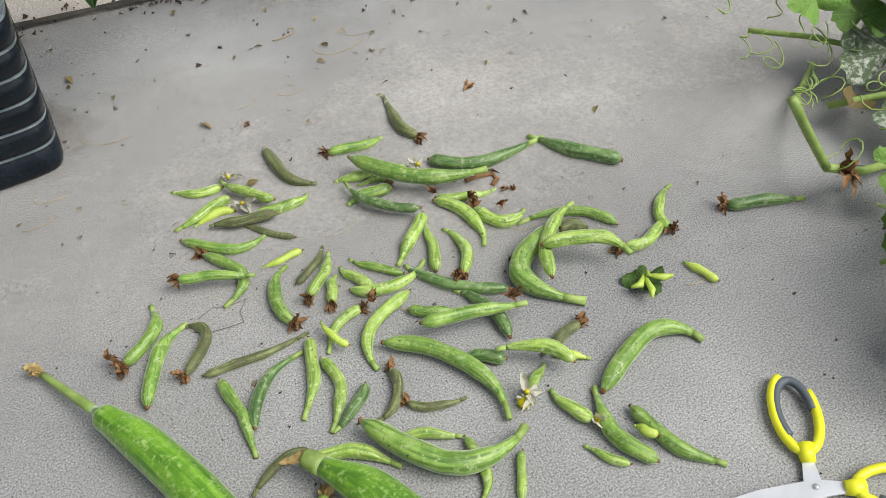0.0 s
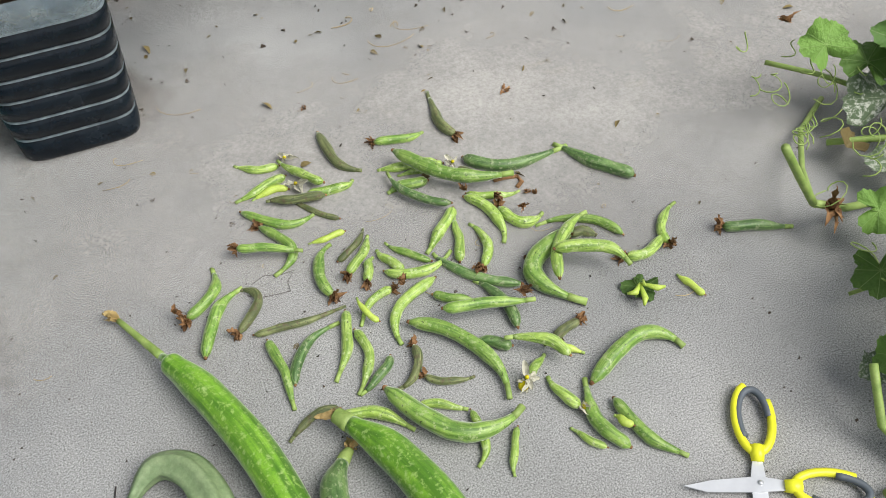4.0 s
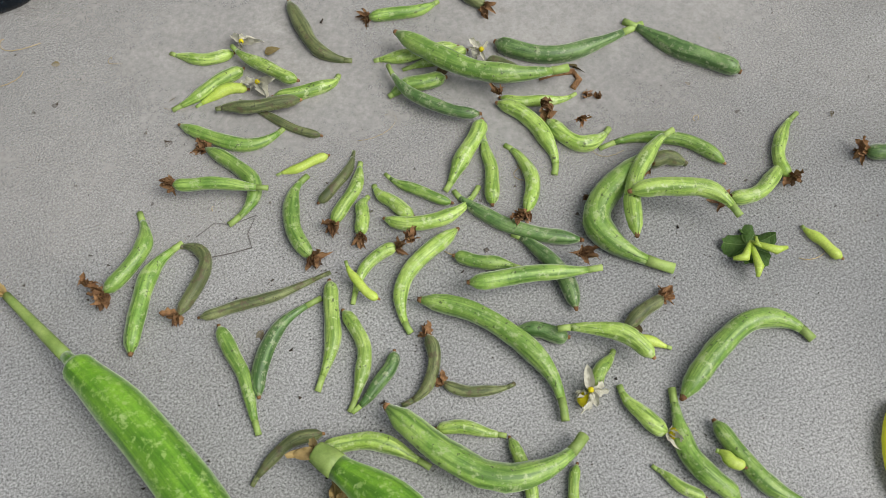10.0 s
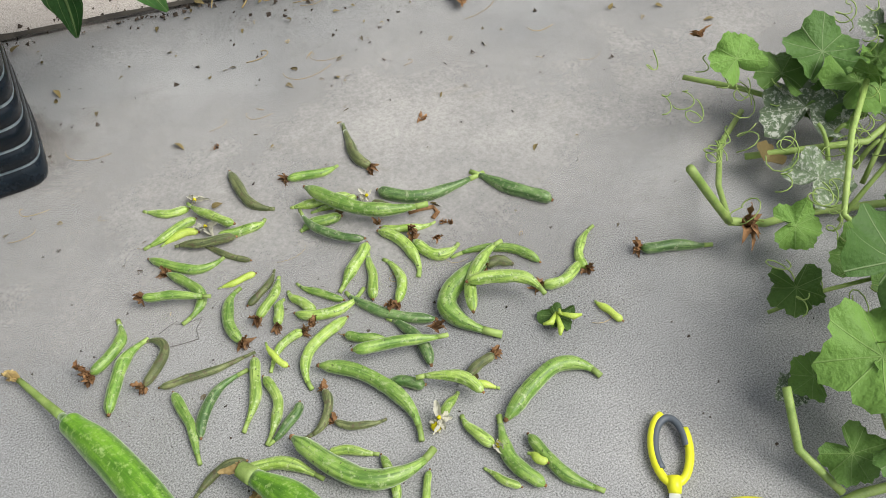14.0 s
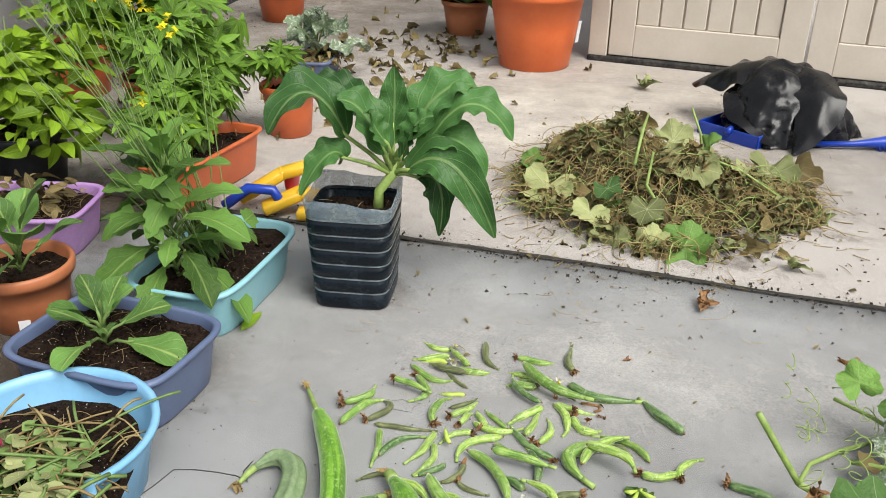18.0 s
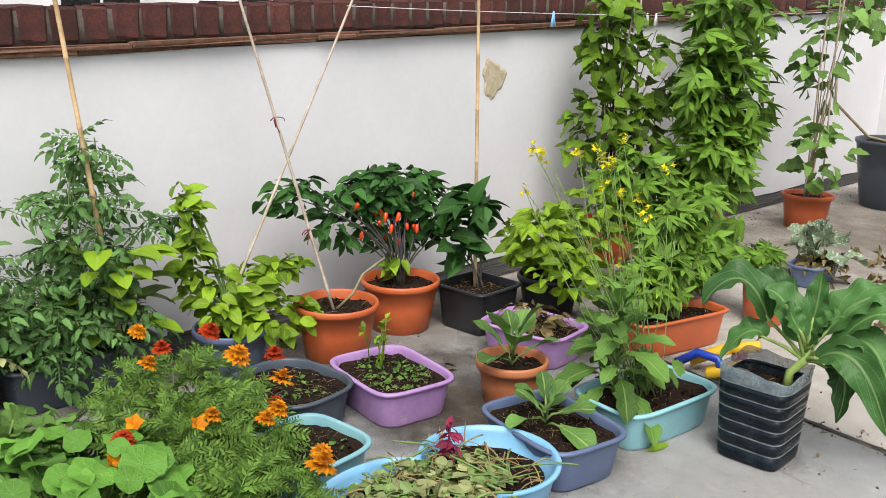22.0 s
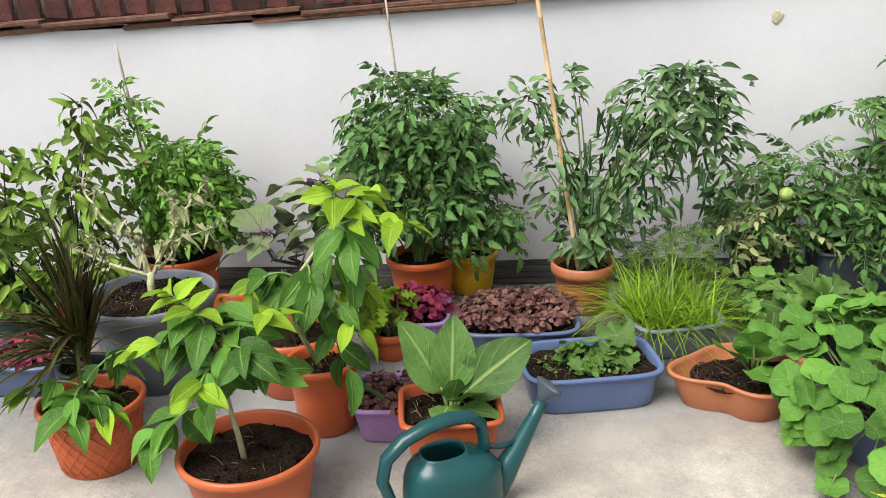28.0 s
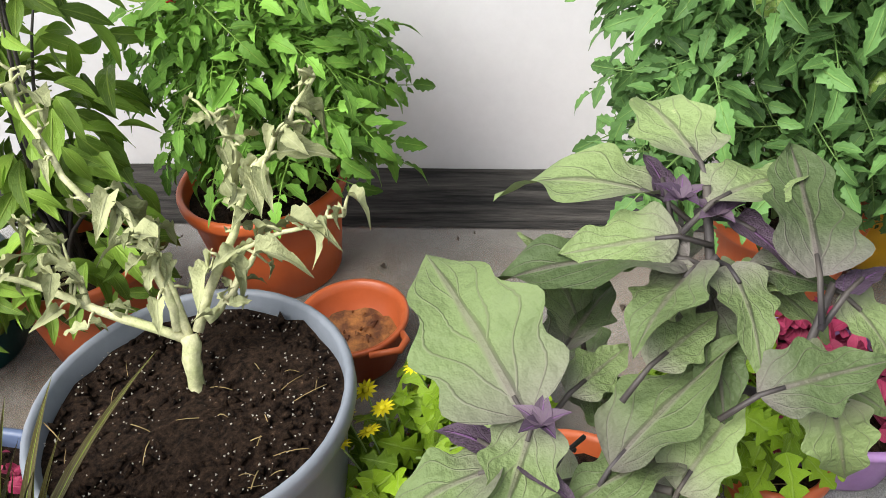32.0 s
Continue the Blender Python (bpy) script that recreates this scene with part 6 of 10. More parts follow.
def near_wall():
    # sky-blue bowl with lobes, full of wilted trimmings
    ob = thing("lobed_bowl", -0.565, 0.18, 0, 4, "sky-blue lobed plastic bowl heaped with wilted garden trimmings", "planter")
    n = 72
    # two round lobes that meet in a waist: a broad one and a longer one
    def plan(d, z):
        out = []
        for i in range(n):
            a = 6.283185 * i / n
            c, w = math.cos(a), math.sin(a)
            r = 0.0
            for cy, rx, ry in ((0.195, 0.205, 0.205), (-0.13, 0.225, 0.27)):
                # where the ray from the middle leaves this lobe
                A, B, C = (c / (rx - d)) ** 2 + (w / (ry - d)) ** 2, -2 * w * cy / (ry - d) ** 2, (cy / (ry - d)) ** 2 - 1
                q = B * B - 4 * A * C
                if q > 0:
                    r = max(r, (-B + math.sqrt(q)) / (2 * A))
            if c > 0:
                r = max(r, 0.0)
            r *= 1 - 0.1 * math.exp(-((a - 2.85) / 0.22) ** 2)
            out.append((r * c, r * w, z))
        return out
    g = Geo()
    g.add(*rings([plan(d, z) for d, z in ((0.05, 0.0), (0.04, 0.004), (0.014, 0.13), (0.012, 0.137), (0.0, 0.139), (0.0, 0.147), (0.006, 0.15), (0.014, 0.148), (0.018, 0.13), (0.045, 0.03), (0.1, 0.03), (0.18, 0.029))]))
    part("bowl", g, SKYB, ob)
    soil(ob, 0.19, 0.345, 0.1, 2.6, 160, litter=60)
    g = foliage(ob, "wilted_tangle", PALE, "wilted pale green leaves and stalks")
    crown(g, PEP_LEAF, 420, (0.0, -0.07, 0.135), (0.17, 0.28, 0.04), (0.02, 0.065), 0.3)
    g.done()
    g = foliage(ob, "green_tangle", STEM, "limp yellow-green stalks")
    for _ in range(110):
        a = Vector((rnd(-0.16, 0.16), rnd(-0.3, 0.2), rnd(0.12, 0.17)))
        tube(g, arc(a, a + Vector((rnd(-0.15, 0.15), rnd(-0.15, 0.15), rnd(-0.03, 0.02))), rnd(-0.02, 0.03), 5, (rnd(-1, 1), rnd(-1, 1), 0.6)), rnd(0.0015, 0.004), 4)
    crown(g, SML_LEAF, 160, (0.0, -0.05, 0.145), (0.17, 0.27, 0.03), (0.02, 0.05), 0.2)
    g.done()
    g = foliage(ob, "dry_tangle", STRAW, "straw-coloured stalks")
    for _ in range(150):
        a = Vector((rnd(-0.15, 0.15), rnd(-0.32, 0.24), rnd(0.11, 0.15)))
        tube(g, arc(a, a + Vector((rnd(-0.12, 0.12), rnd(-0.12, 0.12), rnd(-0.01, 0.03))), rnd(0, 0.02), 4), rnd(0.001, 0.003), 4)
    g.done()
    g = foliage(ob, "red_shoot", CRIM, "dark red shoot")
    crown(g, SML_LEAF, 26, (-0.08, 0.12, 0.2), (0.025, 0.03, 0.06), (0.03, 0.055), 0.5)
    tube(g, [(-0.08, 0.12, 0.1), (-0.08, 0.12, 0.24)], 0.004, 5)
    g.done()
    # dark bowl and small aqua bowl beside it
    ob, sz = tray("dark_bowl", -1.40, 0.27, 8, 0.2, 0.175, 0.14, SLATEP, "dark slate oval bowl of soil with weed seedlings", litter=60, power=3.2)
    g = foliage(ob, "weed_growth", MUSTARD, "tiny weed seedlings")
    crown(g, SML_LEAF, 50, (0, 0, sz + 0.01), (0.15, 0.13, 0.01), (0.012, 0.03), -0.2)
    g.done()
    ob, sz = tray("pale_aqua_bowl", -1.0, 0.03, 6, 0.165, 0.19, 0.14, AQUA, "pale aqua bowl of dark soil with small seedlings", power=4)
    g = foliage(ob, "weed_growth", MUSTARD, "tiny weed seedlings")
    crown(g, SML_LEAF, 60, (0, 0, sz + 0.012), (0.12, 0.15, 0.012), (0.014, 0.035), -0.2)
    g.done()
    # marigolds in a tub
    ob, sz = tray("marigold_tub", -0.98, -0.33, 10, 0.2, 0.26, 0.14, NAVY, "blue tub overgrown by orange marigolds", power=3.5)
    inv = ob.matrix_basis.to_3x3().inverted()
    bushy(ob, sz, MARI, FEA_LEAF, ((0.0, 0.0, 0.24, 0.24, 0.3, 0.14, 700), (-0.28, 0.12, 0.27, 0.22, 0.25, 0.12, 400), (0.28, 0.0, 0.2, 0.18, 0.22, 0.12, 400), (0.05, -0.15, 0.26, 0.22, 0.2, 0.1, 200)), (0.055, 0.09), STEM, 0.1, 0.004)
    for x, y, z, s, mt in ((-0.5, 0.12, 0.39, 0.026, PETAL_O), (-0.36, 0.28, 0.39, 0.032, PETAL_R), (-0.15, 0.25, 0.385, 0.036, PETAL_O), (-0.1, 0.34, 0.38, 0.028, PETAL_R), (-0.02, 0.31, 0.34, 0.032, PETAL_O), (0.08, 0.23, 0.31, 0.028, PETAL_O), (0.4, 0.14, 0.31, 0.036, PETAL_O), (0.53, -0.07, 0.3, 0.036, PETAL_O), (0.54, -0.16, 0.29, 0.024, PETAL_R), (0.1, 0.03, 0.36, 0.024, PETAL_O), (0.12, -0.2, 0.38, 0.026, PETAL_R), (0.02, 0.26, 0.3, 0.022, PETAL_R), (0.32, 0.2, 0.29, 0.026, PETAL_O), (-0.3, 0.1, 0.4, 0.026, PETAL_R), (0.2, 0.12, 0.36, 0.024, PETAL_O), (-0.22, 0.02, 0.4, 0.026, PETAL_O), (0.5, 0.02, 0.27, 0.026, PETAL_R)):
        marigold_flower(ob, inv @ Vector((x, y, z + 0.01)), s * 1.15, mt)
    # nasturtium
    ob, sz = tray("nasturtium_pot", -0.88, -0.62, 0, 0.15, 0.15, 0.15, NAVY, "blue pot hidden under round nasturtium leaves", power=3)
    for i in range(150):
        g = Geo()
        a, r = rnd(0, 6.28), math.sqrt(rnd(0.02, 1))
        x, y = 0.03 + r * 0.32 * math.cos(a), 0.01 + r * 0.31 * math.sin(a)
        z = 0.36 - 0.24 * r ** 1.6 * (0.6 + 0.4 * math.cos(a)) + rnd(-0.06, 0.05) - 0.1 * (x > 0.22)
        z = max(z, 0.05)
        p = Vector((x, y, z))
        q = Vector((x * 0.35, y * 0.35, sz))
        tube(g, arc(q, p, 0.03, 5, (x, y, 1)), 0.0022, 4)
        nrm = Vector((x * 1.7 + rnd(-0.45, 0.45) + 0.25, y * 1.2 - 0.1 + rnd(-0.45, 0.45), 0.9))
        part("leaf", R.choice(NASTY_M if i == 40 else NAST_M), None, ob, m=aim(p, nrm.orthogonal(), nrm, rnd(0.045, 0.105)))
        part("leaf_stalk", g, STEM, ob)
    for i in range(54):
        a = rnd(-2.2, 1.2)
        x, y, z = 0.05 + 0.27 * math.cos(a) * rnd(0.75, 1.1), 0.04 + 0.32 * math.sin(a), rnd(0.05, 0.24)
        nrm = Vector((math.cos(a) + rnd(-0.3, 0.3), math.sin(a) + rnd(-0.3, 0.3), rnd(0.4, 1.1)))
        part("leaf", R.choice(NAST_M), None, ob, m=aim((x, y, z), nrm.orthogonal(), nrm, rnd(0.05, 0.095)))
    for x, y, z in ((0.02, 0.12, 0.42), (0.12, 0.22, 0.42), (0.05, 0.05, 0.36), (0.28, -0.12, 0.07), (0.3, -0.02, 0.06)):
        g = Geo()
        for k in range(5):
            a = k * 1.2566
            g.add(*leaf("broad", 0.85, 4, 0.1, 0.2, 0.05, 0, 2, k), aim((0, 0, 0), (math.cos(a), math.sin(a), 1.0), (0, 0, 1), 0.027))
        part("flower", g, PETAL_O if z > 0.2 else PETAL_Y, ob, "orange-yellow nasturtium flower", m=Matrix.Translation((x, y, z)) @ pose(0, 0, 0, rnd(-20, 20), 35, 0))
    # caladium-like leaves behind
    ob, sz = round_pot("broad_leaf_pot", -1.42, -0.62, 0.12, 0.16, BLACKP, "dark pot with a few broad yellowing leaves")
    big_leaves(ob, SQUASH_M, 6, (0, 0, sz), (0.1, 0.15), (0.2, 0.9), 0.8, 0.05)
    bushy(ob, sz, MUSTARD, LOB_LEAF, ((-0.02, 0.0, 0.17, 0.2, 0.24, 0.09, 120), (-0.25, -0.05, 0.12, 0.16, 0.22, 0.1, 90)), (0.04, 0.085), STEM, 0.2, name="low_growth")
    # malabar spinach, two plants, with the second crossed cane
    ob, sz = round_pot("spinach_pot", -1.93, 0.36, 0.15, 0.17, NAVY, "blue pot with thick-leaved climbing spinach")
    inv = ob.matrix_basis.to_3x3().inverted()
    cane(ob, inv @ Vector((0.06, -0.12, sz)), inv @ Vector((-0.21, 0.86, 1.6)), 0.0065, CANE)
    bushy(ob, sz, FRESH, OVA_LEAF, ((0.0, 0.0, 0.3, 0.17, 0.2, 0.12, 150), (0.1, 0.12, 0.2, 0.16, 0.2, 0.1, 130), (-0.05, -0.12, 0.44, 0.08, 0.08, 0.12, 44), (-0.05, -0.13, 0.62, 0.06, 0.07, 0.14, 34), (0.0, 0.24, 0.36, 0.1, 0.16, 0.05, 44)), (0.045, 0.09), STEM, 0.25, 0.008)
    # tomato and spinach trough with a thick cane
    ob, sz = tray("tomato_trough", -2.08, -0.17, 3, 0.13, 0.28, 0.17, SLATEP, "dark slate trough with a staked tomato and spinach", power=6)
    inv = ob.matrix_basis.to_3x3().inverted()
    cane(ob, inv @ Vector((0.08, 0.13, sz)), inv @ Vector((-0.05, 0.0, 1.75)), 0.0095)
    bushy(ob, sz, TOMATO, TOM_LEAF, ((0.0, 0.05, 0.5, 0.13, 0.17, 0.2, 70), (0.0, 0.08, 0.86, 0.06, 0.07, 0.12, 22), (0.0, 0.32, 0.58, 0.06, 0.12, 0.04, 10), (0.0, -0.14, 0.7, 0.06, 0.14, 0.04, 12), (0.0, 0.08, 0.7, 0.08, 0.1, 0.1, 18), (0.05, -0.15, 0.36, 0.12, 0.18, 0.12, 60), (0.1, 0.0, 0.26, 0.12, 0.28, 0.12, 70)), (0.11, 0.18), STEM, 0.2)
    sp = Geo()
    pl = []
    for k in range(30):
        z = rnd(0.24, 0.56)
        a = rnd(0, 6.28)
        p = inv @ Vector((0.12 + 0.05 * math.cos(a), 0.1 + 0.09 * math.sin(a), z))
        pl.append(aim(p, inv @ Vector((math.cos(a) + 0.3, math.sin(a), rnd(-0.1, 0.5))), (0, 0, 1), rnd(0.08, 0.15)))
    leaves_each(ob, SPIN_M, pl)
    tube(sp, [inv @ Vector(p) for p in ((0.1, 0.08, sz), (0.1, 0.1, 0.4), (0.08, 0.08, 0.58))], 0.009, 6)
    part("spinach_stem", sp, STEM, ob)
    # second tomato with green fruits, leaning
    ob, sz = round_pot("tomato_pot", -2.08, -0.62, 0.14, 0.18, BLACKP, "black pot with a yellowing tomato plant and green tomatoes")
    inv = ob.matrix_basis.to_3x3().inverted()
    bushy(ob, sz, TOMATO, TOM_LEAF, ((0.0, 0.1, 0.44, 0.14, 0.22, 0.14, 70), (0.05, -0.05, 0.3, 0.16, 0.22, 0.14, 60)), (0.1, 0.17), STEM, 0.3)
    bushy(ob, sz, PALE, TOM_LEAF, ((0.14, 0.0, 0.3, 0.1, 0.2, 0.14, 26),), (0.1, 0.17), STEM, 0.5, name="yellowing_foliage")
    t = Geo()
    t.add(*rings([ring(0.026 * math.sin(a), 0.026 * math.sin(a), -0.024 * math.cos(a), 2, 14) for a in (0.1, 0.5, 1.0, 1.57, 2.1, 2.6, 3.0)]))
    tm = t.mesh("tomato", GOURD_L)
    for p in ((0.16, 0.02, 0.42), (0.1, -0.1, 0.36)):
        part("tomato", tm, None, ob, "unripe green tomato", m=Matrix.Translation(inv @ Vector(p)))
    # ---- tray of grass, corner planter ----
    ob, sz = tray("grass_tray", -1.6, -1.08, 12, 0.19, 0.16, 0.12, GREYP, "grey-blue tray of long grassy leaves")
    g = foliage(ob, "grass", GRASS, "long arching grass blades")
    for _ in range(620):
        x, y, a, L = rnd(-0.15, 0.15), rnd(-0.12, 0.12), rnd(0, 6.28), rnd(0.13, 0.3)
        t = rnd(0.25, 1.5)
        d = Vector((math.cos(a) * t, math.sin(a) * t, 1)).normalized()
        p = Vector((x, y, sz))
        w = Vector((-math.sin(a), math.cos(a), 0)) * rnd(0.0018, 0.0038)
        v = []
        for k in (0, 0.35, 0.65, 0.88, 1.0):
            c = p + d * L * k + Vector((math.cos(a), math.sin(a), -0.9)) * L * 0.55 * k * k * t
            c.z = max(c.z, 0.02)
            ww = w * (1 - k * 0.9)
            v += [c - ww, c + ww]
        g.add(v, [(2 * i, 2 * i + 1, 2 * i + 3, 2 * i + 2) for i in range(4)], [(0.2 + 0.6 * (i % 2), i // 2 / 4) for i in range(10)])
    g.done()
    bushy(ob, sz, MARI, FEA_LEAF, ((-0.25, 0.06, 0.22, 0.12, 0.18, 0.12, 170), (-0.1, 0.28, 0.12, 0.14, 0.12, 0.08, 90)), (0.045, 0.075), STEM, 0.3, name="feathery_weed")
    ob = thing("corner_planter", -1.15, -0.93, 0, 0, "terracotta-coloured cloud-shaped planter of dry soil", "planter")
    n = 60
    def plan(d, z):
        out = []
        for i in range(n):
            a = 6.283185 * i / n
            k = 1 + 0.09 * math.cos(4 * a) - 0.22 * max(0.0, math.cos(a + 0.55)) ** 8
            out.append(((0.165 - d) * k * math.cos(a), (0.21 - d) * k * math.sin(a), z))
        return out
    g = Geo()
    g.add(*rings([plan(d, z) for d, z in ((0.05, 0.0), (0.045, 0.004), (0.014, 0.095), (0.012, 0.1), (0.0, 0.102), (0.0, 0.11), (0.005, 0.113), (0.012, 0.112), (0.017, 0.1), (0.045, 0.02), (0.1, 0.02))]))
    part("bowl", g, TERRA_D, ob)
    soil(ob, 0.118, 0.158, 0.085, 2.2, 120, litter=30)
    big_leaves(ob, NAST_M, 6, (0.02, 0.02, 0.085), (0.1, 0.14), (0.3, 1.0), 1.0, 0.02)
    # ---- blue tray in front ----
    ob, sz = tray("blue_tray", -1.205, -1.385, 8, 0.145, 0.212, 0.128, BLUE, "royal-blue rectangular tub with weeds and pale leaves", litter=40, crumbs=150)
    g = foliage(ob, "weed_growth", MUSTARD, "scattered seedlings and fallen leaves")
    crown(g, SML_LEAF, 110, (0.0, 0, sz + 0.014), (0.1, 0.17, 0.014), (0.015, 0.04), -0.1)
    crown(g, LOB_LEAF, 34, (-0.02, -0.01, sz + 0.04), (0.07, 0.1, 0.04), (0.03, 0.07), 0.1)
    g.done()
    for p, d, s in (((-0.03, 0.08, 0.14), (0.7, 0.5, 0.1), 0.16), ((-0.05, 0.1, 0.17), (-0.3, 0.9, 0.25), 0.15), ((0.02, 0.1, 0.13), (0.9, 0.1, -0.3), 0.12)):
        part("leaf", R.choice(SQUASH_M), None, ob, "pale green broad leaf", m=aim(p, d, (0.3, 0, 1), s * 0.85))
    # ---- purple foliage tray ----
    for x, y, rz, ax, ay, mt, tub_m, lab, n in ((-1.553, -1.59, 2, 0.163, 0.208, PURP, NAVY, "navy tray full of burgundy-brown leaves", 900), (-1.62, -1.95, 0, 0.14, 0.13, CRIM, PURPLE, "lilac tray with crimson leaves", 260), (-1.02, -1.975, 0, 0.12, 0.11, PURP, PURPLE, "lilac tub with dark burgundy seedlings", 200), (-1.32, -3.24, -3, 0.13, 0.19, CRIM, NAVY, "slate-blue tray of withering crimson seedlings", 130)):
        ob, sz = tray("leaf_tray", x, y, rz, ax, ay, 0.12, tub_m, lab, litter=40)
        g = foliage(ob, "foliage", mt, "low mat of coloured leaves")
        hh = 0.05 if n > 220 else 0.03
        crown(g, MAT_LEAF, n, (0, 0, sz + hh), (ax * 1.05, ay * 1.05, hh), (0.018, 0.034) if mt is PURP else (0.022, 0.042), 0.1, low=-0.4)
        g.done()
    # ---- chilli in terracotta pot ----
    ob, sz = round_pot("chilli_pot", -1.885, -1.335, 0.121, 0.19, TERRA_D, "terracotta-coloured pot with a tall chilli plant full of green chillies", rim=0.045)
    inv = ob.matrix_basis.to_3x3().inverted()
    cane(ob, inv @ Vector((0.075, -0.02, sz)), inv @ Vector((0.02, -0.235, 1.6)), 0.009)
    bushy(ob, sz, CHILLI, CHI_LEAF, ((0.0, 0.3, 0.74, 0.13, 0.24, 0.17, 350), (0.02, 0.14, 0.48, 0.14, 0.22, 0.22, 237), (-0.02, -0.2, 0.76, 0.1, 0.14, 0.14, 98), (0.0, 0.48, 0.62, 0.09, 0.12, 0.22, 112), (0.02, 0.02, 0.3, 0.13, 0.15, 0.12, 112), (0.0, 0.38, 0.84, 0.1, 0.2, 0.08, 84), (0.0, -0.05, 0.82, 0.05, 0.06, 0.12, 30), (0.02, -0.1, 0.52, 0.1, 0.12, 0.18, 84)), (0.042, 0.085), STEM, 0.5, 0.006)
    ch = [fruit_mesh("chilli", CHILLIF, l, 0.0055, 0.25) for l in (0.07, 0.085, 0.1)]
    for m_ in ch:
        hang(ob, m_, "chilli", 22, (0.08, 0.2, 0.6), (0.1, 0.28, 0.18), "slender dark green chilli")
    # ---- bushy tomato in orange pot, yellow pot behind ----
    ob, sz = round_pot("tomato_pot", -1.97, -1.95, 0.138, 0.2, ORANGE, "orange plastic pot under a dense dark tomato bush")
    inv = ob.matrix_basis.to_3x3().inverted()
    bushy(ob, sz, TOMATO, TOM_LEAF, ((0.0, 0.0, 0.5, 0.2, 0.3, 0.22, 330), (0.02, 0.0, 0.72, 0.17, 0.26, 0.13, 160), (0.0, -0.06, 0.87, 0.06, 0.12, 0.04, 14), (0.05, 0.22, 0.36, 0.14, 0.18, 0.14, 50), (0.08, -0.16, 0.4, 0.12, 0.12, 0.12, 30), (0.0, -0.15, 0.6, 0.1, 0.1, 0.14, 20)), (0.11, 0.185), STEM, 0.25)
    cane(ob, inv @ Vector((-0.03, 0.0, sz)), inv @ Vector((-0.09, -0.09, 1.15)), 0.005, CANE)
    for p in ((0.14, -0.1, 0.62), (0.15, 0.06, 0.5)):
        part("tomato", tm, None, ob, "unripe green tomato", m=Matrix.Translation(inv @ Vector(p)))
    ob, sz = round_pot("yellow_pot", -2.09, -1.76, 0.11, 0.17, YELLOW, "amber-yellow plastic pot behind the tomato bush")
    # ---- square orange pot with young cauliflower ----
    ob, sz = tray("square_pot", -0.87, -1.79, 6, 0.125, 0.14, 0.165, TERRA, "square terracotta-coloured pot with a young brassica", slope=0.035, power=7)
    for d, L, up in (((0.0, 0.23, 0.2), 0.23, (0.9, -0.3, 0.5)), ((-0.01, -0.1, 0.25), 0.22, (0.8, 0.5, 0.4)), ((-0.03, 0.03, 0.26), 0.2, (1, 0.1, 0.2)), ((0.15, -0.03, 0.06), 0.14, (0, 0, 1)), ((0.14, 0.08, 0.13), 0.17, (0, 0, 1)), ((0.13, 0.16, 0.03), 0.13, (0, 0, 1)), ((-0.1, -0.08, 0.2), 0.2, (0.3, 0, 1)), ((0.05, 0.02, 0.12), 0.1, (-0.3, 0, 1)), ((-0.1, 0.12, 0.16), 0.17, (0.3, 0, 1))):
        d, p0 = Vector(d).normalized(), Vector((0, 0, sz + 0.02))
        part("leaf", R.choice(HEAD_M), None, ob, m=aim(p0 + d * L * 0.25, d, up, L))
        q = Geo()
        tube(q, [p0 - Vector((0, 0, 0.03)), p0 + d * L * 0.28], [0.006, 0.004], 6)
        part("leaf_stalk", q, STEM, ob)


def egg_leaf(ob, p, d, length, kind):
    g = Geo()
    tube(g, [p - d * 0.03 - Vector((0, 0, 0.015)), p, p + d * 0.02], [0.003, 0.0026, 0.002], 5)
    part("leaf_stalk", g, STEM_D, ob)
    up = Vector((0, 0, 1)) + Vector((rnd(-0.25, 0.25), rnd(-0.25, 0.25), 0))
    part("leaf", R.choice(EGGP_M if kind else EGG_M), None, ob, "purple young leaf" if kind else "", m=aim(p, d, up, length * (0.62 if kind else 0.9), rnd(-0.25, 0.25)))


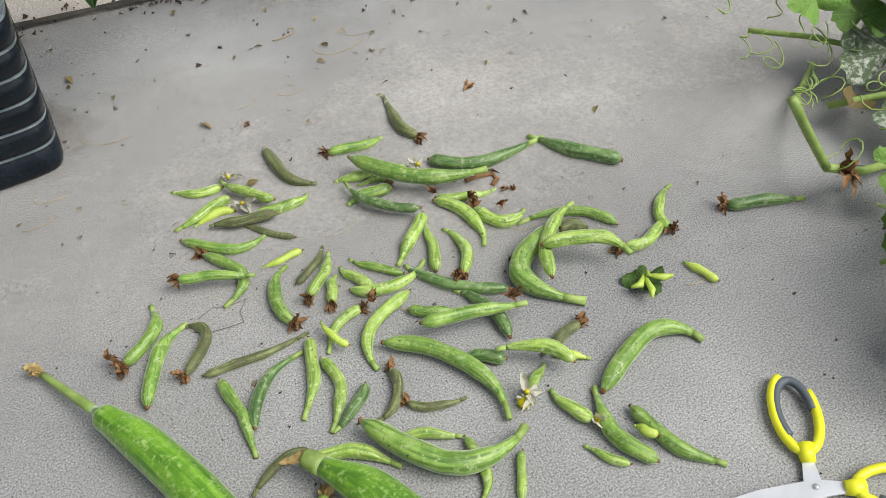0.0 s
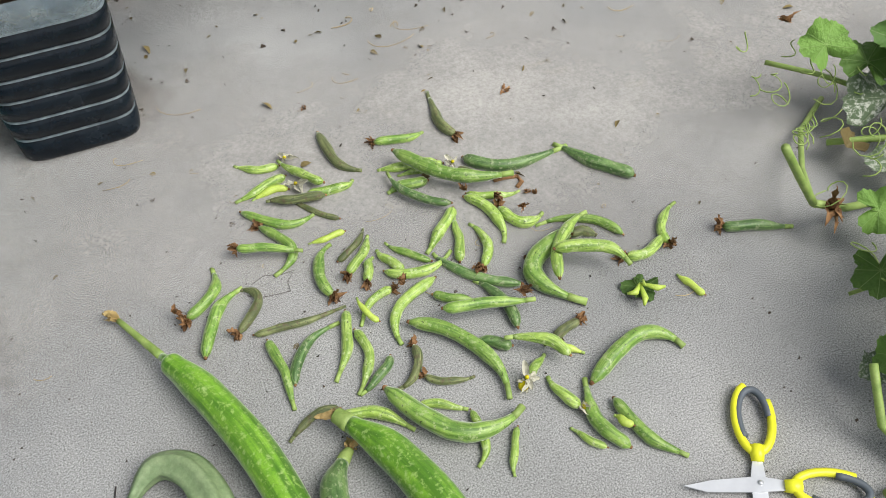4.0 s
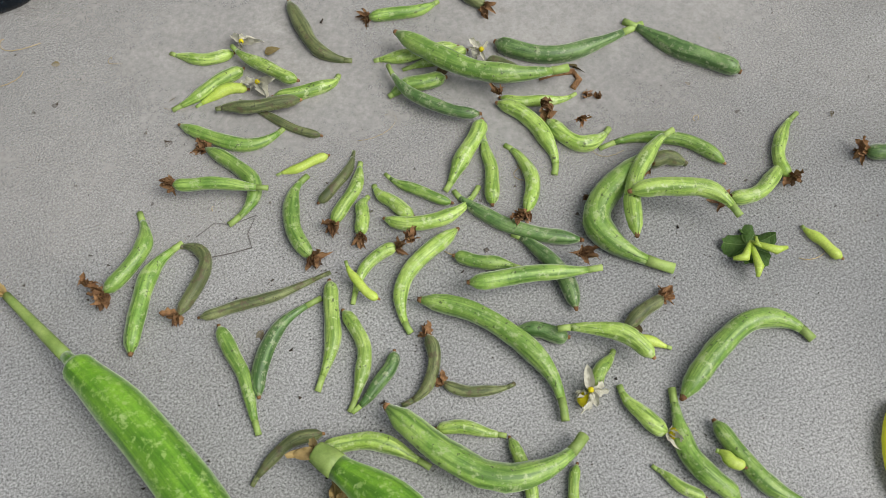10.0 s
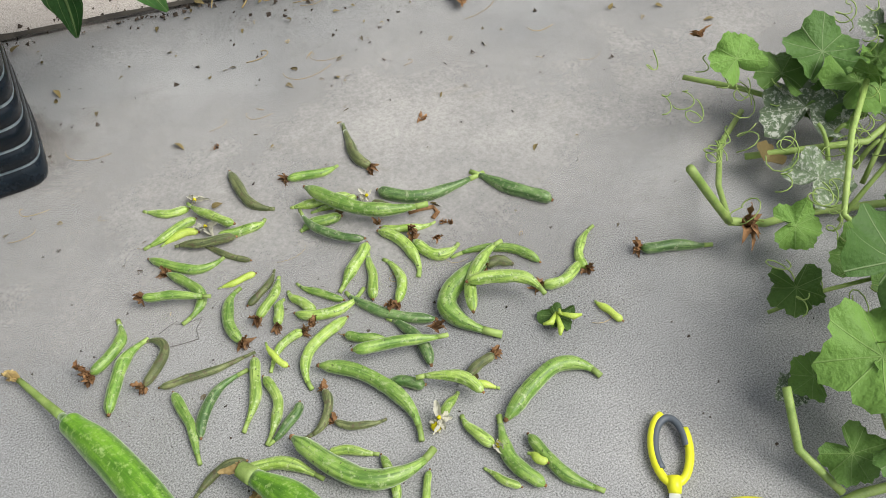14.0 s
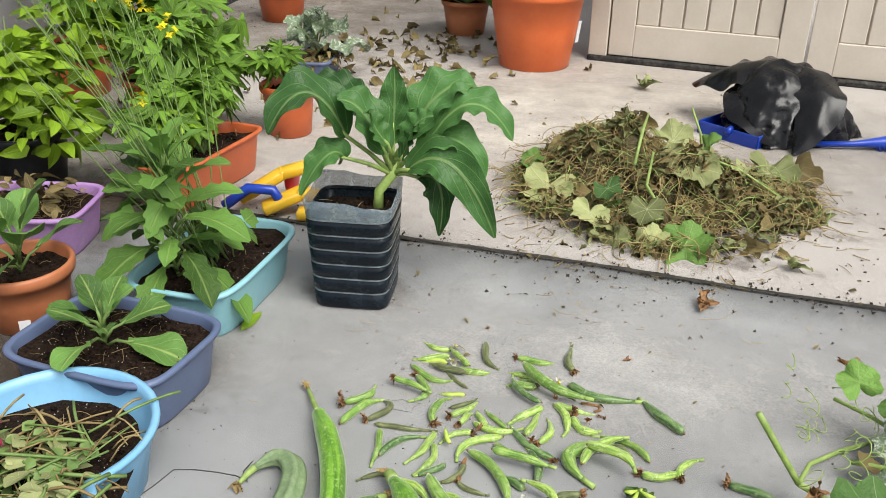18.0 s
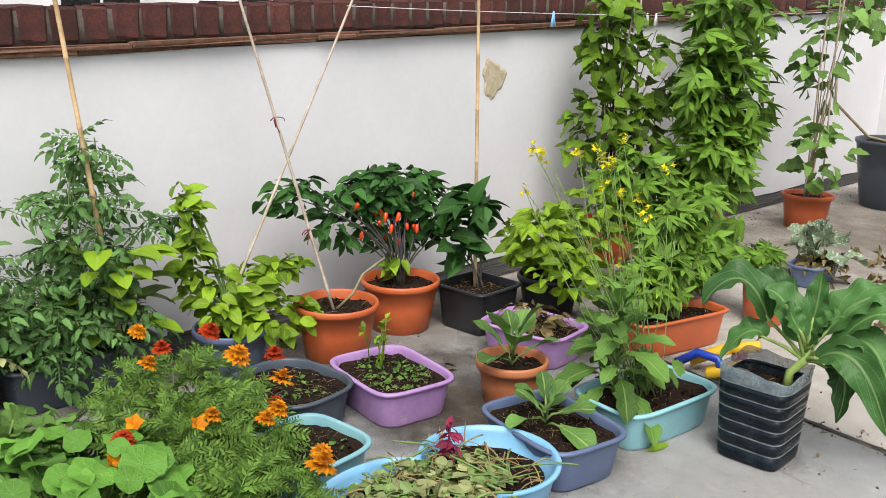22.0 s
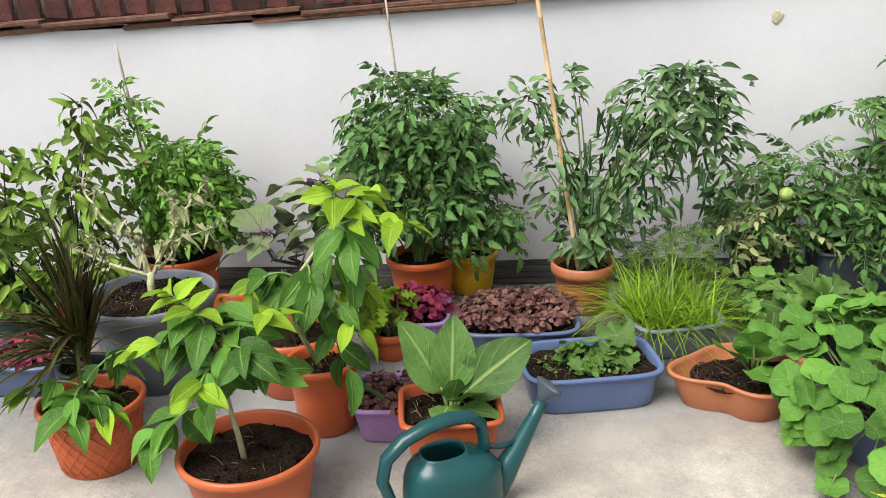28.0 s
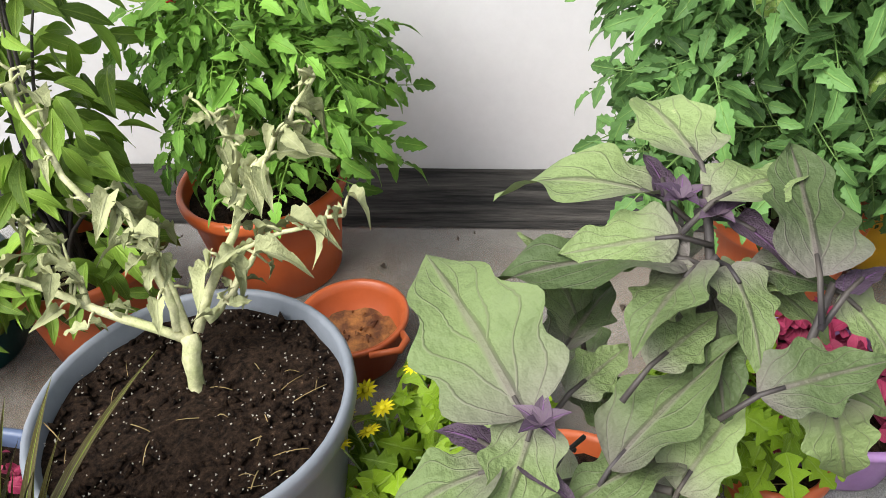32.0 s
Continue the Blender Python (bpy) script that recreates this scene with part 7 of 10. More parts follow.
def near_end():
    # watering can
    ob = thing("watering_can", -0.592, -1.772, 0, 27, "dark green plastic watering can", "watering can")
    g = Geo()
    loops = []
    for z, w, l, c in ((0.0, 0.072, 0.112, 0.0), (0.004, 0.08, 0.12, 0.0), (0.02, 0.084, 0.124, 0.0), (0.1, 0.084, 0.124, 0.0), (0.135, 0.082, 0.12, 0.0), (0.16, 0.074, 0.108, -0.005), (0.178, 0.06, 0.088, -0.014), (0.186, 0.05, 0.068, -0.02), (0.196, 0.047, 0.06, -0.022), (0.2, 0.044, 0.057, -0.022), (0.198, 0.04, 0.053, -0.022), (0.18, 0.042, 0.055, -0.022), (0.15, 0.06, 0.09, -0.01), (0.02, 0.07, 0.11, 0.0)):
        loops.append(ring(w, l, z, 2.5, 44, 0.0, c))
    g.add(*rings(loops, True, True))
    part("body", g, TEAL, ob)
    h = Geo()
    path = [(-0.12, 0.05), (-0.16, 0.1), (-0.178, 0.16), (-0.165, 0.215), (-0.12, 0.252), (-0.06, 0.272), (0.0, 0.278), (0.05, 0.27), (0.078, 0.245), (0.086, 0.2), (0.084, 0.15)]
    tube(h, [(0, y, z) for y, z in path], [0.013, 0.014, 0.015, 0.016, 0.0165, 0.0165, 0.0165, 0.016, 0.015, 0.014, 0.014], 12)
    h.v = [(x * 1.25, y, z) for x, y, z in h.v]
    part("handle", h, TEAL, ob)
    s = Geo()
    tube(s, [(0, 0.09, 0.03), (0, 0.135, 0.085), (0, 0.18, 0.15), (0, 0.225, 0.22), (0, 0.252, 0.268)], [0.04, 0.033, 0.024, 0.017, 0.014], 14)
    part("spout", s, TEAL, ob)
    w = Geo()
    tube(w, [(0, 0.085, 0.18), (0, 0.13, 0.165), (0, 0.185, 0.168)], [0.008, 0.007, 0.006], 8)
    part("brace", w, TEAL, ob, "strut between body and spout")
    r = Geo()
    m = aim((0, 0.25, 0.265), (0, 0.5, 0.85), (0, -0.85, 0.5))
    r.add(*rings([[m @ Vector((x, z, y)) for x, y, z in ring(rr * (1.3 if zz > 0.01 else 1), rr * (0.62 if zz > 0.01 else 1), zz, 2, 24)] for rr, zz in ((0.014, -0.006), (0.018, 0.008), (0.033, 0.028), (0.038, 0.034), (0.038, 0.039), (0.031, 0.042), (0.004, 0.045))]))
    part("rose", r, SLATEP, ob, "grey sprinkler rose")
    # citrus saplings: each a trunk, and twigs that end in young bright leaves
    for x, y, r_, h, mat, lab, trunk, tips in (
            (-0.612, -2.27, 0.175, 0.2, TERRA, "terracotta-coloured pot with a leafy citrus sapling", ((-0.6, -2.278, 0.15), (-0.598, -2.286, 0.23), (-0.6, -2.3, 0.32), (-0.62, -2.31, 0.44)),
             ((-0.58, -2.49, 0.47), (-0.53, -2.47, 0.27), (-0.6, -2.36, 0.56), (-0.6, -2.17, 0.4), (-0.47, -2.32, 0.42), (-0.78, -2.34, 0.48), (-0.66, -2.43, 0.58), (-0.52, -2.21, 0.48), (-0.7, -2.2, 0.5))),
            (-0.86, -2.775, 0.145, 0.2, TERRA, "lattice-patterned terracotta-coloured pot with young citrus shoots", ((-0.85, -2.775, 0.15), (-0.85, -2.78, 0.2), (-0.84, -2.77, 0.26)),
             ((-0.78, -2.9, 0.25), (-0.72, -2.76, 0.22), (-0.76, -2.68, 0.2), (-0.9, -2.64, 0.32))),
            (-1.04, -2.165, 0.11, 0.22, ORANGE, "orange pot with a taller leafy sapling", ((-1.04, -2.17, 0.18), (-0.98, -2.22, 0.36), (-0.92, -2.18, 0.52), (-0.86, -2.06, 0.68)),
             ((-0.82, -1.86, 0.68), (-0.85, -1.95, 0.76), (-0.87, -2.06, 0.76), (-0.83, -2.0, 0.6), (-0.82, -2.02, 0.4), (-0.8, -2.03, 0.26), (-0.9, -2.0, 0.48), (-0.82, -2.12, 0.5), (-0.95, -2.05, 0.66), (-0.86, -2.22, 0.46), (-0.88, -2.3, 0.5)))):
        ob, sz = round_pot("sapling_pot", x, y, r_, h, mat, lab, rim=0.025, group="sapling pots")
        inv = ob.matrix_basis.inverted()
        trunk = [inv @ Vector(p) for p in trunk]
        st = Geo()
        tube(st, trunk, [0.008, 0.007, 0.006, 0.004], 8)
        part("trunk", st, STEM_G, ob, "slim pale trunk")
        for k, tip in enumerate(tips):
            tip = inv @ Vector(tip)
            fork = min((trunk[-2].lerp(trunk[-1], q) for q in (0.0, 0.25, 0.5, 0.75, 1.0)), key=lambda p: (p - tip).length) - Vector((0, 0, 0.01))
            way = arc(fork, tip, 0.03, 7)
            br = Geo()
            tube(br, way, [0.004, 0.0036, 0.0033, 0.003, 0.0026, 0.0022, 0.0018, 0.0014][:len(way)], 6)
            part("branch", br, STEM, ob)
            n = 9 if r_ > 0.12 and trunk[-1].z > 0.3 else 8
            d = (tip - fork).normalized()
            for j in range(n):
                q = 0.3 + 0.7 * j / (n - 1)
                p = fork.lerp(tip, q) + Vector((0, 0, 0.03 * 4 * q * (1 - q)))
                a = j * 2.4 + k
                side = Vector((math.cos(a), math.sin(a), rnd(-0.75, 0.1)))
                way_ = side + d * (0.3 + 0.5 * q)
                young = q > 0.72 and k % 2 == 0 or trunk[-1].z > 0.55 and k < 3
                part("leaf", R.choice(NEW_M if young else MANGO_M), None, ob, "bright young leaf" if young else "", m=aim(p, way_, (0.35 + rnd(-0.5, 0.5), rnd(-0.5, 0.5), 1), rnd(0.075, 0.105) if young else rnd(0.09, 0.135), rnd(-0.5, 0.5)))
        if trunk[-1].z < 0.3:
            # raised lattice on the pot
            for k in range(22):
                for s_ in (-1, 1):
                    q = Geo()
                    tube(q, [((0.109 + 0.0255 * t) * math.cos(k * 0.2856 + s_ * t * 1.1), (0.109 + 0.0255 * t) * math.sin(k * 0.2856 + s_ * t * 1.1), 0.012 + 0.165 * t) for t in (0, 0.25, 0.5, 0.75, 1.0)], 0.0022, 4)
                    part("lattice_rib", q, TERRA, ob)
    ob, sz = round_pot("strap_plant_pot", -1.06, -2.88, 0.085, 0.2, BLACKP, "small black pot with a dark strap-leaved plant")
    ob_turn = math.degrees(ob.matrix_basis.to_euler().z)
    lm = [Geo().add(*leaf("lance", 0.052, 10, 0.3, 0.1 + 0.3 * k, 0, 0, 2, k)).mesh("leaf", DRAC) for k in range(3)]
    for k in range(120):
        a, t = rnd(0, 6.28), 1.0 * rnd(0.03, 1.0) ** 1.2
        L = rnd(0.3, 0.46)
        if math.cos(a + radians(ob_turn)) < -0.2 or math.sin(a + radians(ob_turn)) > 0.5:
            t *= 0.5
            L *= 0.75
        d = Vector((math.cos(a) * math.sin(t), math.sin(a) * math.sin(t), math.cos(t)))
        part("strap_leaf", lm[0 if t < 0.45 else R.choice((1, 2))], None, ob, m=aim((rnd(-0.015, 0.015), rnd(-0.015, 0.015), sz + 0.02 + rnd(0, 0.1)), d, Vector((0, 0, 1)) - d * 0.3, L))
    q = Geo()
    tube(q, [(0, 0, sz - 0.02), (0, 0, sz + 0.13)], [0.018, 0.013], 8)
    part("strap_stem", q, STEM_B, ob, "brown stem of the spiky plant")
    # aubergine, its leaves on two stems
    ob, sz = round_pot("aubergine_pot", -1.29, -2.31, 0.15, 0.2, TERRA, "terracotta-coloured pot with a purple-veined aubergine plant")
    inv = ob.matrix_basis.inverted()
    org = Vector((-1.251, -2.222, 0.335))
    br = Geo()
    tube(br, [inv @ Vector(p) for p in ((-1.3, -2.3, 0.15), (-1.285, -2.285, 0.28), (-1.235, -2.24, 0.4), (-1.225, -2.2, 0.47))], [0.009, 0.008, 0.007, 0.006], 8)
    part("trunk", br, STEM_D, ob, "dark purple trunk")
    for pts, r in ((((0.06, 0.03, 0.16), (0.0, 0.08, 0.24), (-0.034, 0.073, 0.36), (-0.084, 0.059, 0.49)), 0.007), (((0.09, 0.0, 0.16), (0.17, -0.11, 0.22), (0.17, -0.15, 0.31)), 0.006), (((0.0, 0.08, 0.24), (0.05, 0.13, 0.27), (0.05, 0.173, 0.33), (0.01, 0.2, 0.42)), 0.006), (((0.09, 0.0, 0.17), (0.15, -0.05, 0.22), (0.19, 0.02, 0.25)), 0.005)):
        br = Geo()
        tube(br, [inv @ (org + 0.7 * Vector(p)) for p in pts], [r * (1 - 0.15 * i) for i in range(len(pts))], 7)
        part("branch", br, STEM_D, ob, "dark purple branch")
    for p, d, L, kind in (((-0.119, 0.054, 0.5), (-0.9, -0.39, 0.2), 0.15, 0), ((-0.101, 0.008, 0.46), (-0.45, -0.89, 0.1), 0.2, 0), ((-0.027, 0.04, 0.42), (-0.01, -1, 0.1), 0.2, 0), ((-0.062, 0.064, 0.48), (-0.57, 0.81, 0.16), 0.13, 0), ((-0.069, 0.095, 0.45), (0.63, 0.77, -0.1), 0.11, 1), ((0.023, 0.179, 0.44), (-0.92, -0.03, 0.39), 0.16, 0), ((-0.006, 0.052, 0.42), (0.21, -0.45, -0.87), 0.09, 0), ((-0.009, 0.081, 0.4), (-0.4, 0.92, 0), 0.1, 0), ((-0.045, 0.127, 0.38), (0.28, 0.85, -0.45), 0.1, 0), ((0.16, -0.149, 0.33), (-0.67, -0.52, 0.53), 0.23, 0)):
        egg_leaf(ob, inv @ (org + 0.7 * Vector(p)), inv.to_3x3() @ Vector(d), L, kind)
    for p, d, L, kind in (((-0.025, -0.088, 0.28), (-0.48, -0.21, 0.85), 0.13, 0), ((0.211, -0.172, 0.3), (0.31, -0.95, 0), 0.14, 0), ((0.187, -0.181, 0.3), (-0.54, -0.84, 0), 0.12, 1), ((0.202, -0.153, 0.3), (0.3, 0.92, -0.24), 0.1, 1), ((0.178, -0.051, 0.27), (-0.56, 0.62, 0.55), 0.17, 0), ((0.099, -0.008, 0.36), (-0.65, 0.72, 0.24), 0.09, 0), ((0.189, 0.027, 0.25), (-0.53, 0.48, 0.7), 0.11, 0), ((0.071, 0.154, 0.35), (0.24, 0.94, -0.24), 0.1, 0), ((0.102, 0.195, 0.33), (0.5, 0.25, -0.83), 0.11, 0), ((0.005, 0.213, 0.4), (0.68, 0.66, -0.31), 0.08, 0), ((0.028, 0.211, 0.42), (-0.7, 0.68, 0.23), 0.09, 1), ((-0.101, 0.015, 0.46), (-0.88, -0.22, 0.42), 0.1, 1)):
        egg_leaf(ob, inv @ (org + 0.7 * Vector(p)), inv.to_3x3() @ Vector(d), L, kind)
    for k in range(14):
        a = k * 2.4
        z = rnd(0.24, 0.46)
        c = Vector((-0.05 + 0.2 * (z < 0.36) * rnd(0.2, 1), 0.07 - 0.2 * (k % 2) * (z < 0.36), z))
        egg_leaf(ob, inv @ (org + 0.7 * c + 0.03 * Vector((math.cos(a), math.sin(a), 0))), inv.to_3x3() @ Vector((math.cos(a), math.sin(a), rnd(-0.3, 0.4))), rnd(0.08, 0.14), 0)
    for k in range(8):
        a = k * 2.4
        egg_leaf(ob, inv @ Vector((-1.27 + 0.05 * math.cos(a), -2.27 + 0.05 * math.sin(a), rnd(0.28, 0.44))), inv.to_3x3() @ Vector((math.cos(a), math.sin(a), rnd(-0.4, 0.3))), rnd(0.1, 0.16), 0)
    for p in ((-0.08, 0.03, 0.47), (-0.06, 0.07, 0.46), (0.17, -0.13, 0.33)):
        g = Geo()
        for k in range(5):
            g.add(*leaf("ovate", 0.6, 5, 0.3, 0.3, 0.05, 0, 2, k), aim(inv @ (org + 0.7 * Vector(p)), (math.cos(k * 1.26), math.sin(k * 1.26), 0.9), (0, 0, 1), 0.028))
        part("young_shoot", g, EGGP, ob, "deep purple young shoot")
    # chrysanthemum greens with yellow flowers
    for x, y, heads in ((-1.56, -2.46, ((-1.584, -2.494), (-1.558, -2.5), (-1.503, -2.52))), (-1.42, -2.53, ((-1.425, -2.55), (-1.385, -2.56), (-1.36, -2.595), (-1.41, -2.6), (-1.455, -2.58))), (-1.5, -2.02, ())):
        ob, sz = round_pot("daisy_pot", x, y, 0.08, 0.1, TERRA, "orange pot of lobed bright greens" + (" with yellow daisies" if heads else " without flowers"))
        inv = ob.matrix_basis.inverted()
        bushy(ob, sz, FRESH, CUT_LEAF, ((0.0, 0.02, 0.15, 0.11, 0.11, 0.06, 80),) if heads else ((0.0, -0.06, 0.18, 0.14, 0.14, 0.07, 130),), (0.05, 0.09), STEM, 0.2)
        for hx, hy in heads:
            g = Geo()
            for i in range(12):
                a = 6.283 * i / 12
                g.add(*leaf("broad", 0.36, 3, 0.1, 0.1, 0, 0, 2, i), aim((0.003 * math.cos(a), 0.003 * math.sin(a), 0), (math.cos(a), math.sin(a), 0.1), (0, 0, 1), 0.0155))
            g.add(*rings([ring(0.005, 0.005, 0.0, 2, 10), ring(0.005, 0.005, 0.003, 2, 10), ring(0.002, 0.002, 0.005, 2, 10)]))
            p = inv @ Vector((hx, hy, 0.235))
            part("flower", g, PETAL_Y, ob, "yellow daisy flower", m=Matrix.Translation(p) @ pose(0, 0, 0, rnd(-20, 20), rnd(0, 25), 0))
            q = Geo()
            tube(q, arc((p.x * 0.5, p.y * 0.5, sz), p, 0.01, 4), 0.0014, 4)
            part("flower_stalk", q, STEM, ob)
    # big grey pot with a dying aubergine
    ob, sz = round_pot("grey_pot", -1.373, -2.787, 0.215, 0.3, GREYP, "large grey plastic pot with a drying aubergine", rim=0.035, fill=0.032, crumbs=420)
    inv = ob.matrix_basis.to_3x3().inverted()
    ways = (((-0.04, -0.013, 0.25), (-0.045, -0.012, 0.29), (-0.071, -0.019, 0.335)), ((-0.071, -0.019, 0.33), (-0.087, -0.162, 0.37), (-0.083, -0.266, 0.42)), ((-0.087, -0.162, 0.37), (-0.127, -0.202, 0.41), (-0.163, -0.265, 0.45)), ((-0.071, -0.019, 0.33), (-0.167, -0.105, 0.45), (-0.19, -0.177, 0.47)), ((-0.19, -0.177, 0.47), (-0.27, -0.28, 0.54), (-0.33, -0.32, 0.6)), ((-0.082, -0.011, 0.335), (-0.171, 0.039, 0.45), (-0.219, 0.049, 0.49)), ((-0.219, 0.049, 0.49), (-0.252, 0.097, 0.54), (-0.314, 0.137, 0.59)), ((-0.219, 0.03, 0.48), (-0.256, 0.023, 0.52), (-0.278, -0.011, 0.56)), ((-0.136, 0.015, 0.4), (-0.167, 0.084, 0.43), (-0.18, 0.19, 0.46)), ((-0.089, 0.003, 0.35), (-0.113, 0.031, 0.37), (-0.143, 0.069, 0.42)), ((-0.076, -0.035, 0.34), (-0.121, -0.065, 0.41), (-0.142, -0.078, 0.45)))
    for k, way in enumerate(ways):
        a, m, b = (inv @ Vector(p) for p in way)
        c = 2 * m - (a + b) / 2
        pts = [a * (1 - t) ** 2 + c * 2 * t * (1 - t) + b * t * t + Vector((rnd(-0.004, 0.004), rnd(-0.004, 0.004), rnd(-0.003, 0.003))) * (0 < t < 1) for t in (0, 0.15, 0.3, 0.45, 0.6, 0.75, 0.9, 1)]
        r = 0.0125 if k == 0 else 0.0075 if way[0][2] < 0.36 else 0.0052
        br = Geo()
        tube(br, pts, [r * (1 - (0.1 if k == 0 else 0.5) * i / 7) * rnd(0.9, 1.15) for i in range(8)], 7)
        limb = part("trunk" if k == 0 else "branch", br, STEM_G, ob, "pale dry " + ("trunk" if k == 0 else "branch"))
        for p in pts[2:] if k else ():
            for _ in range(2):
                q = p + Vector((rnd(-1, 1), rnd(-1, 1), rnd(-0.5, 1))).normalized() * rnd(0.01, 0.035)
                tw = Geo()
                tube(tw, [p, p.lerp(q, 0.6) + Vector((0, 0, 0.003)), q], [0.0028, 0.0022, 0.0016], 5)
                part("twig", tw, STEM_G, limb)
                part("leaf", R.choice(DRYEGG_M), None, limb, m=aim(q, (rnd(-1, 1), rnd(-1, 1), rnd(-0.6, 0.5)), (rnd(-0.5, 0.5), rnd(-0.5, 0.5), 1), rnd(0.02, 0.048) if p.z < 0.39 or rnd(0, 1) < 0.86 else rnd(0.05, 0.08), rnd(-0.8, 0.8)))
    # small saucer pot
    ob = thing("saucer_pot", -1.745, -2.69, 0, 0, "small orange bowl pot with dry dirt", "pot")
    part("pot", vessel([(0.06, 0), (0.07, 0.004), (0.095, 0.09), (0.1, 0.092), (0.1, 0.1), (0.096, 0.102), (0.09, 0.1), (0.085, 0.085), (0.065, 0.02), (0.01, 0.018)]), TERRA, ob)
    soil(ob, 0.074, 0.074, 0.045, 2.0, 30, material=RUSTY, litter=0)
    lug = Geo()
    tube(lug, [(0.03, 0.094, 0.094), (0.05, 0.106, 0.096), (0.075, 0.1, 0.096), (0.088, 0.05, 0.094)], [0.006, 0.007, 0.007, 0.006], 8)
    part("lug", lug, TERRA, ob, "moulded lug at the rim")
    # tomato in orange pot, chillies behind
    ob, sz = round_pot("tomato_pot", -2.0, -2.912, 0.165, 0.22, ORANGE, "orange pot with a bright green tomato bush")
    inv = ob.matrix_basis.to_3x3().inverted()
    bushy(ob, sz, TOMATO_B, TOM_LEAF, ((0.0, 0.06, 0.44, 0.17, 0.2, 0.18, 190), (0.0, 0.05, 0.58, 0.13, 0.17, 0.1, 70), (0.0, -0.13, 0.8, 0.045, 0.06, 0.14, 20), (0.08, 0.12, 0.36, 0.12, 0.12, 0.1, 30)), (0.1, 0.17), STEM, 0.25)
    cane(ob, inv @ Vector((0, -0.05, sz)), inv @ Vector((-0.1, -0.17, 1.02)), 0.006, CANE)
    g = Geo()
    c = inv @ Vector((0.0, -0.085, 0.58))
    tube(g, [c + Vector((rnd(-0.03, 0.03), rnd(-0.03, 0.03), rnd(-0.018, 0.018))) for j in range(22)], 0.0022, 5)
    part("tie", g, TOYRED, ob, "twisted red wire tie")
    for k, (x, y, r_, h, mt) in enumerate(((-1.78, -3.2, 0.14, 0.2, TERRA), (-1.72, -3.46, 0.14, 0.2, TEAL))):
        ob, sz = round_pot("chilli_pot", x, y, r_, h, mt, ("terracotta-coloured" if k == 0 else "dark green") + " pot with a drooping chilli plant", group="chilli pots at the near end")
        bushy(ob, sz, CHILLI_B, CHI_LEAF, ((0.0, 0.0, 0.46, 0.17, 0.2, 0.12, 120), (0.05, 0.02, 0.27, 0.17, 0.2, 0.14, 130), (-0.05, 0.05, 0.64, 0.12, 0.2, 0.1, 44)) + (((0.0, -0.24, 0.5, 0.13, 0.2, 0.07, 70), (0.06, -0.16, 0.24, 0.14, 0.16, 0.14, 80), (0.1, 0.1, 0.2, 0.1, 0.14, 0.1, 40), (0.0, -0.12, 0.66, 0.1, 0.1, 0.05, 22)) if k else ((0.0, 0.1, 0.78, 0.06, 0.1, 0.1, 30),)), (0.06, 0.115), STEM_D, 0.7)


def near_corner():
    ob = thing("plastic_sheet", -1.96, -3.93, 0, 20, "crumpled grey-white plastic sheet weighed down on the floor", "plastic sheet")
    g = Geo()
    n = 22
    for i in range(n):
        for j in range(n):
            x, y = (i / (n - 1) - 0.5) * 0.3, (j / (n - 1) - 0.5) * 0.4
            k = max(0.0, 1 - (2 * x / 0.3) ** 4) * max(0.0, 1 - (2 * y / 0.4) ** 4)
            g.v.append((x, y, 0.004 + k * (0.03 + 0.02 * math.sin(13 * x + 9 * y) + 0.02 * math.sin(31 * y - 17 * x) + rnd(-0.006, 0.006))))
            g.uv.append((i / n, j / n))
    g.f = [(i * n + j, (i + 1) * n + j, (i + 1) * n + j + 1, i * n + j + 1) for i in range(n - 1) for j in range(n - 1)]
    part("sheet", g, CONCRETE_B, ob)
    for x, y, a in ((-1.83, -3.87, 12), (-1.8, -3.77, -20), (-1.93, -3.72, 40)):
        ob = thing("stone_block", x, y, 0, a, "rough grey stone block on the floor", "stone", "stones by the sheet")
        g = Geo()
        box(g, -0.03, 0.03, -0.045, 0.045, 0, 0.045, None, 0.012)
        part("block", g, CONCRETE, ob)
    ob = thing("black_tub", -2.04, -3.9, 0, 0, "low black tub against the wall foot", "tub")
    part("tub", vessel([(0.1, 0), (0.12, 0.005), (0.135, 0.1), (0.145, 0.105), (0.145, 0.115), (0.13, 0.115), (0.11, 0.03), (0.01, 0.025)]), BLACKP, ob)
    ob = thing("hooked_stake", -2.14, -3.705, 0, 0, "dark green stake with a hooked top", "stake")
    g = Geo()
    tube(g, [(0, 0, 0), (0, 0, 0.5), (0, 0, 0.55), (0.0, 0.012, 0.585), (0.0, 0.04, 0.6), (0.0, 0.068, 0.588), (0.0, 0.075, 0.56)], [0.009, 0.009, 0.012, 0.014, 0.015, 0.014, 0.01], 10)
    part("rod", g, TEAL, ob)


R.seed(103)
near_wall()
R.seed(104)
near_end()
R.seed(109)
near_corner()



# ---------- the harvest on the floor ----------
def crumple(g, p, d, s, n=9):
    for k in range(n):
        a = rnd(0, 6.28)
        side = Vector(d).orthogonal()
        w = Vector(d) + (side * math.cos(a) + Vector(d).cross(side) * math.sin(a)) * rnd(0.3, 1.0)
        g.add(*leaf("broad", rnd(0.3, 0.6), 6, rnd(0.2, 0.7), rnd(-0.7, 1.0), 0.3, 0, 2, k), aim(p, w, (rnd(-1, 1), rnd(-1, 1), 1), s * rnd(0.7, 1.2)))


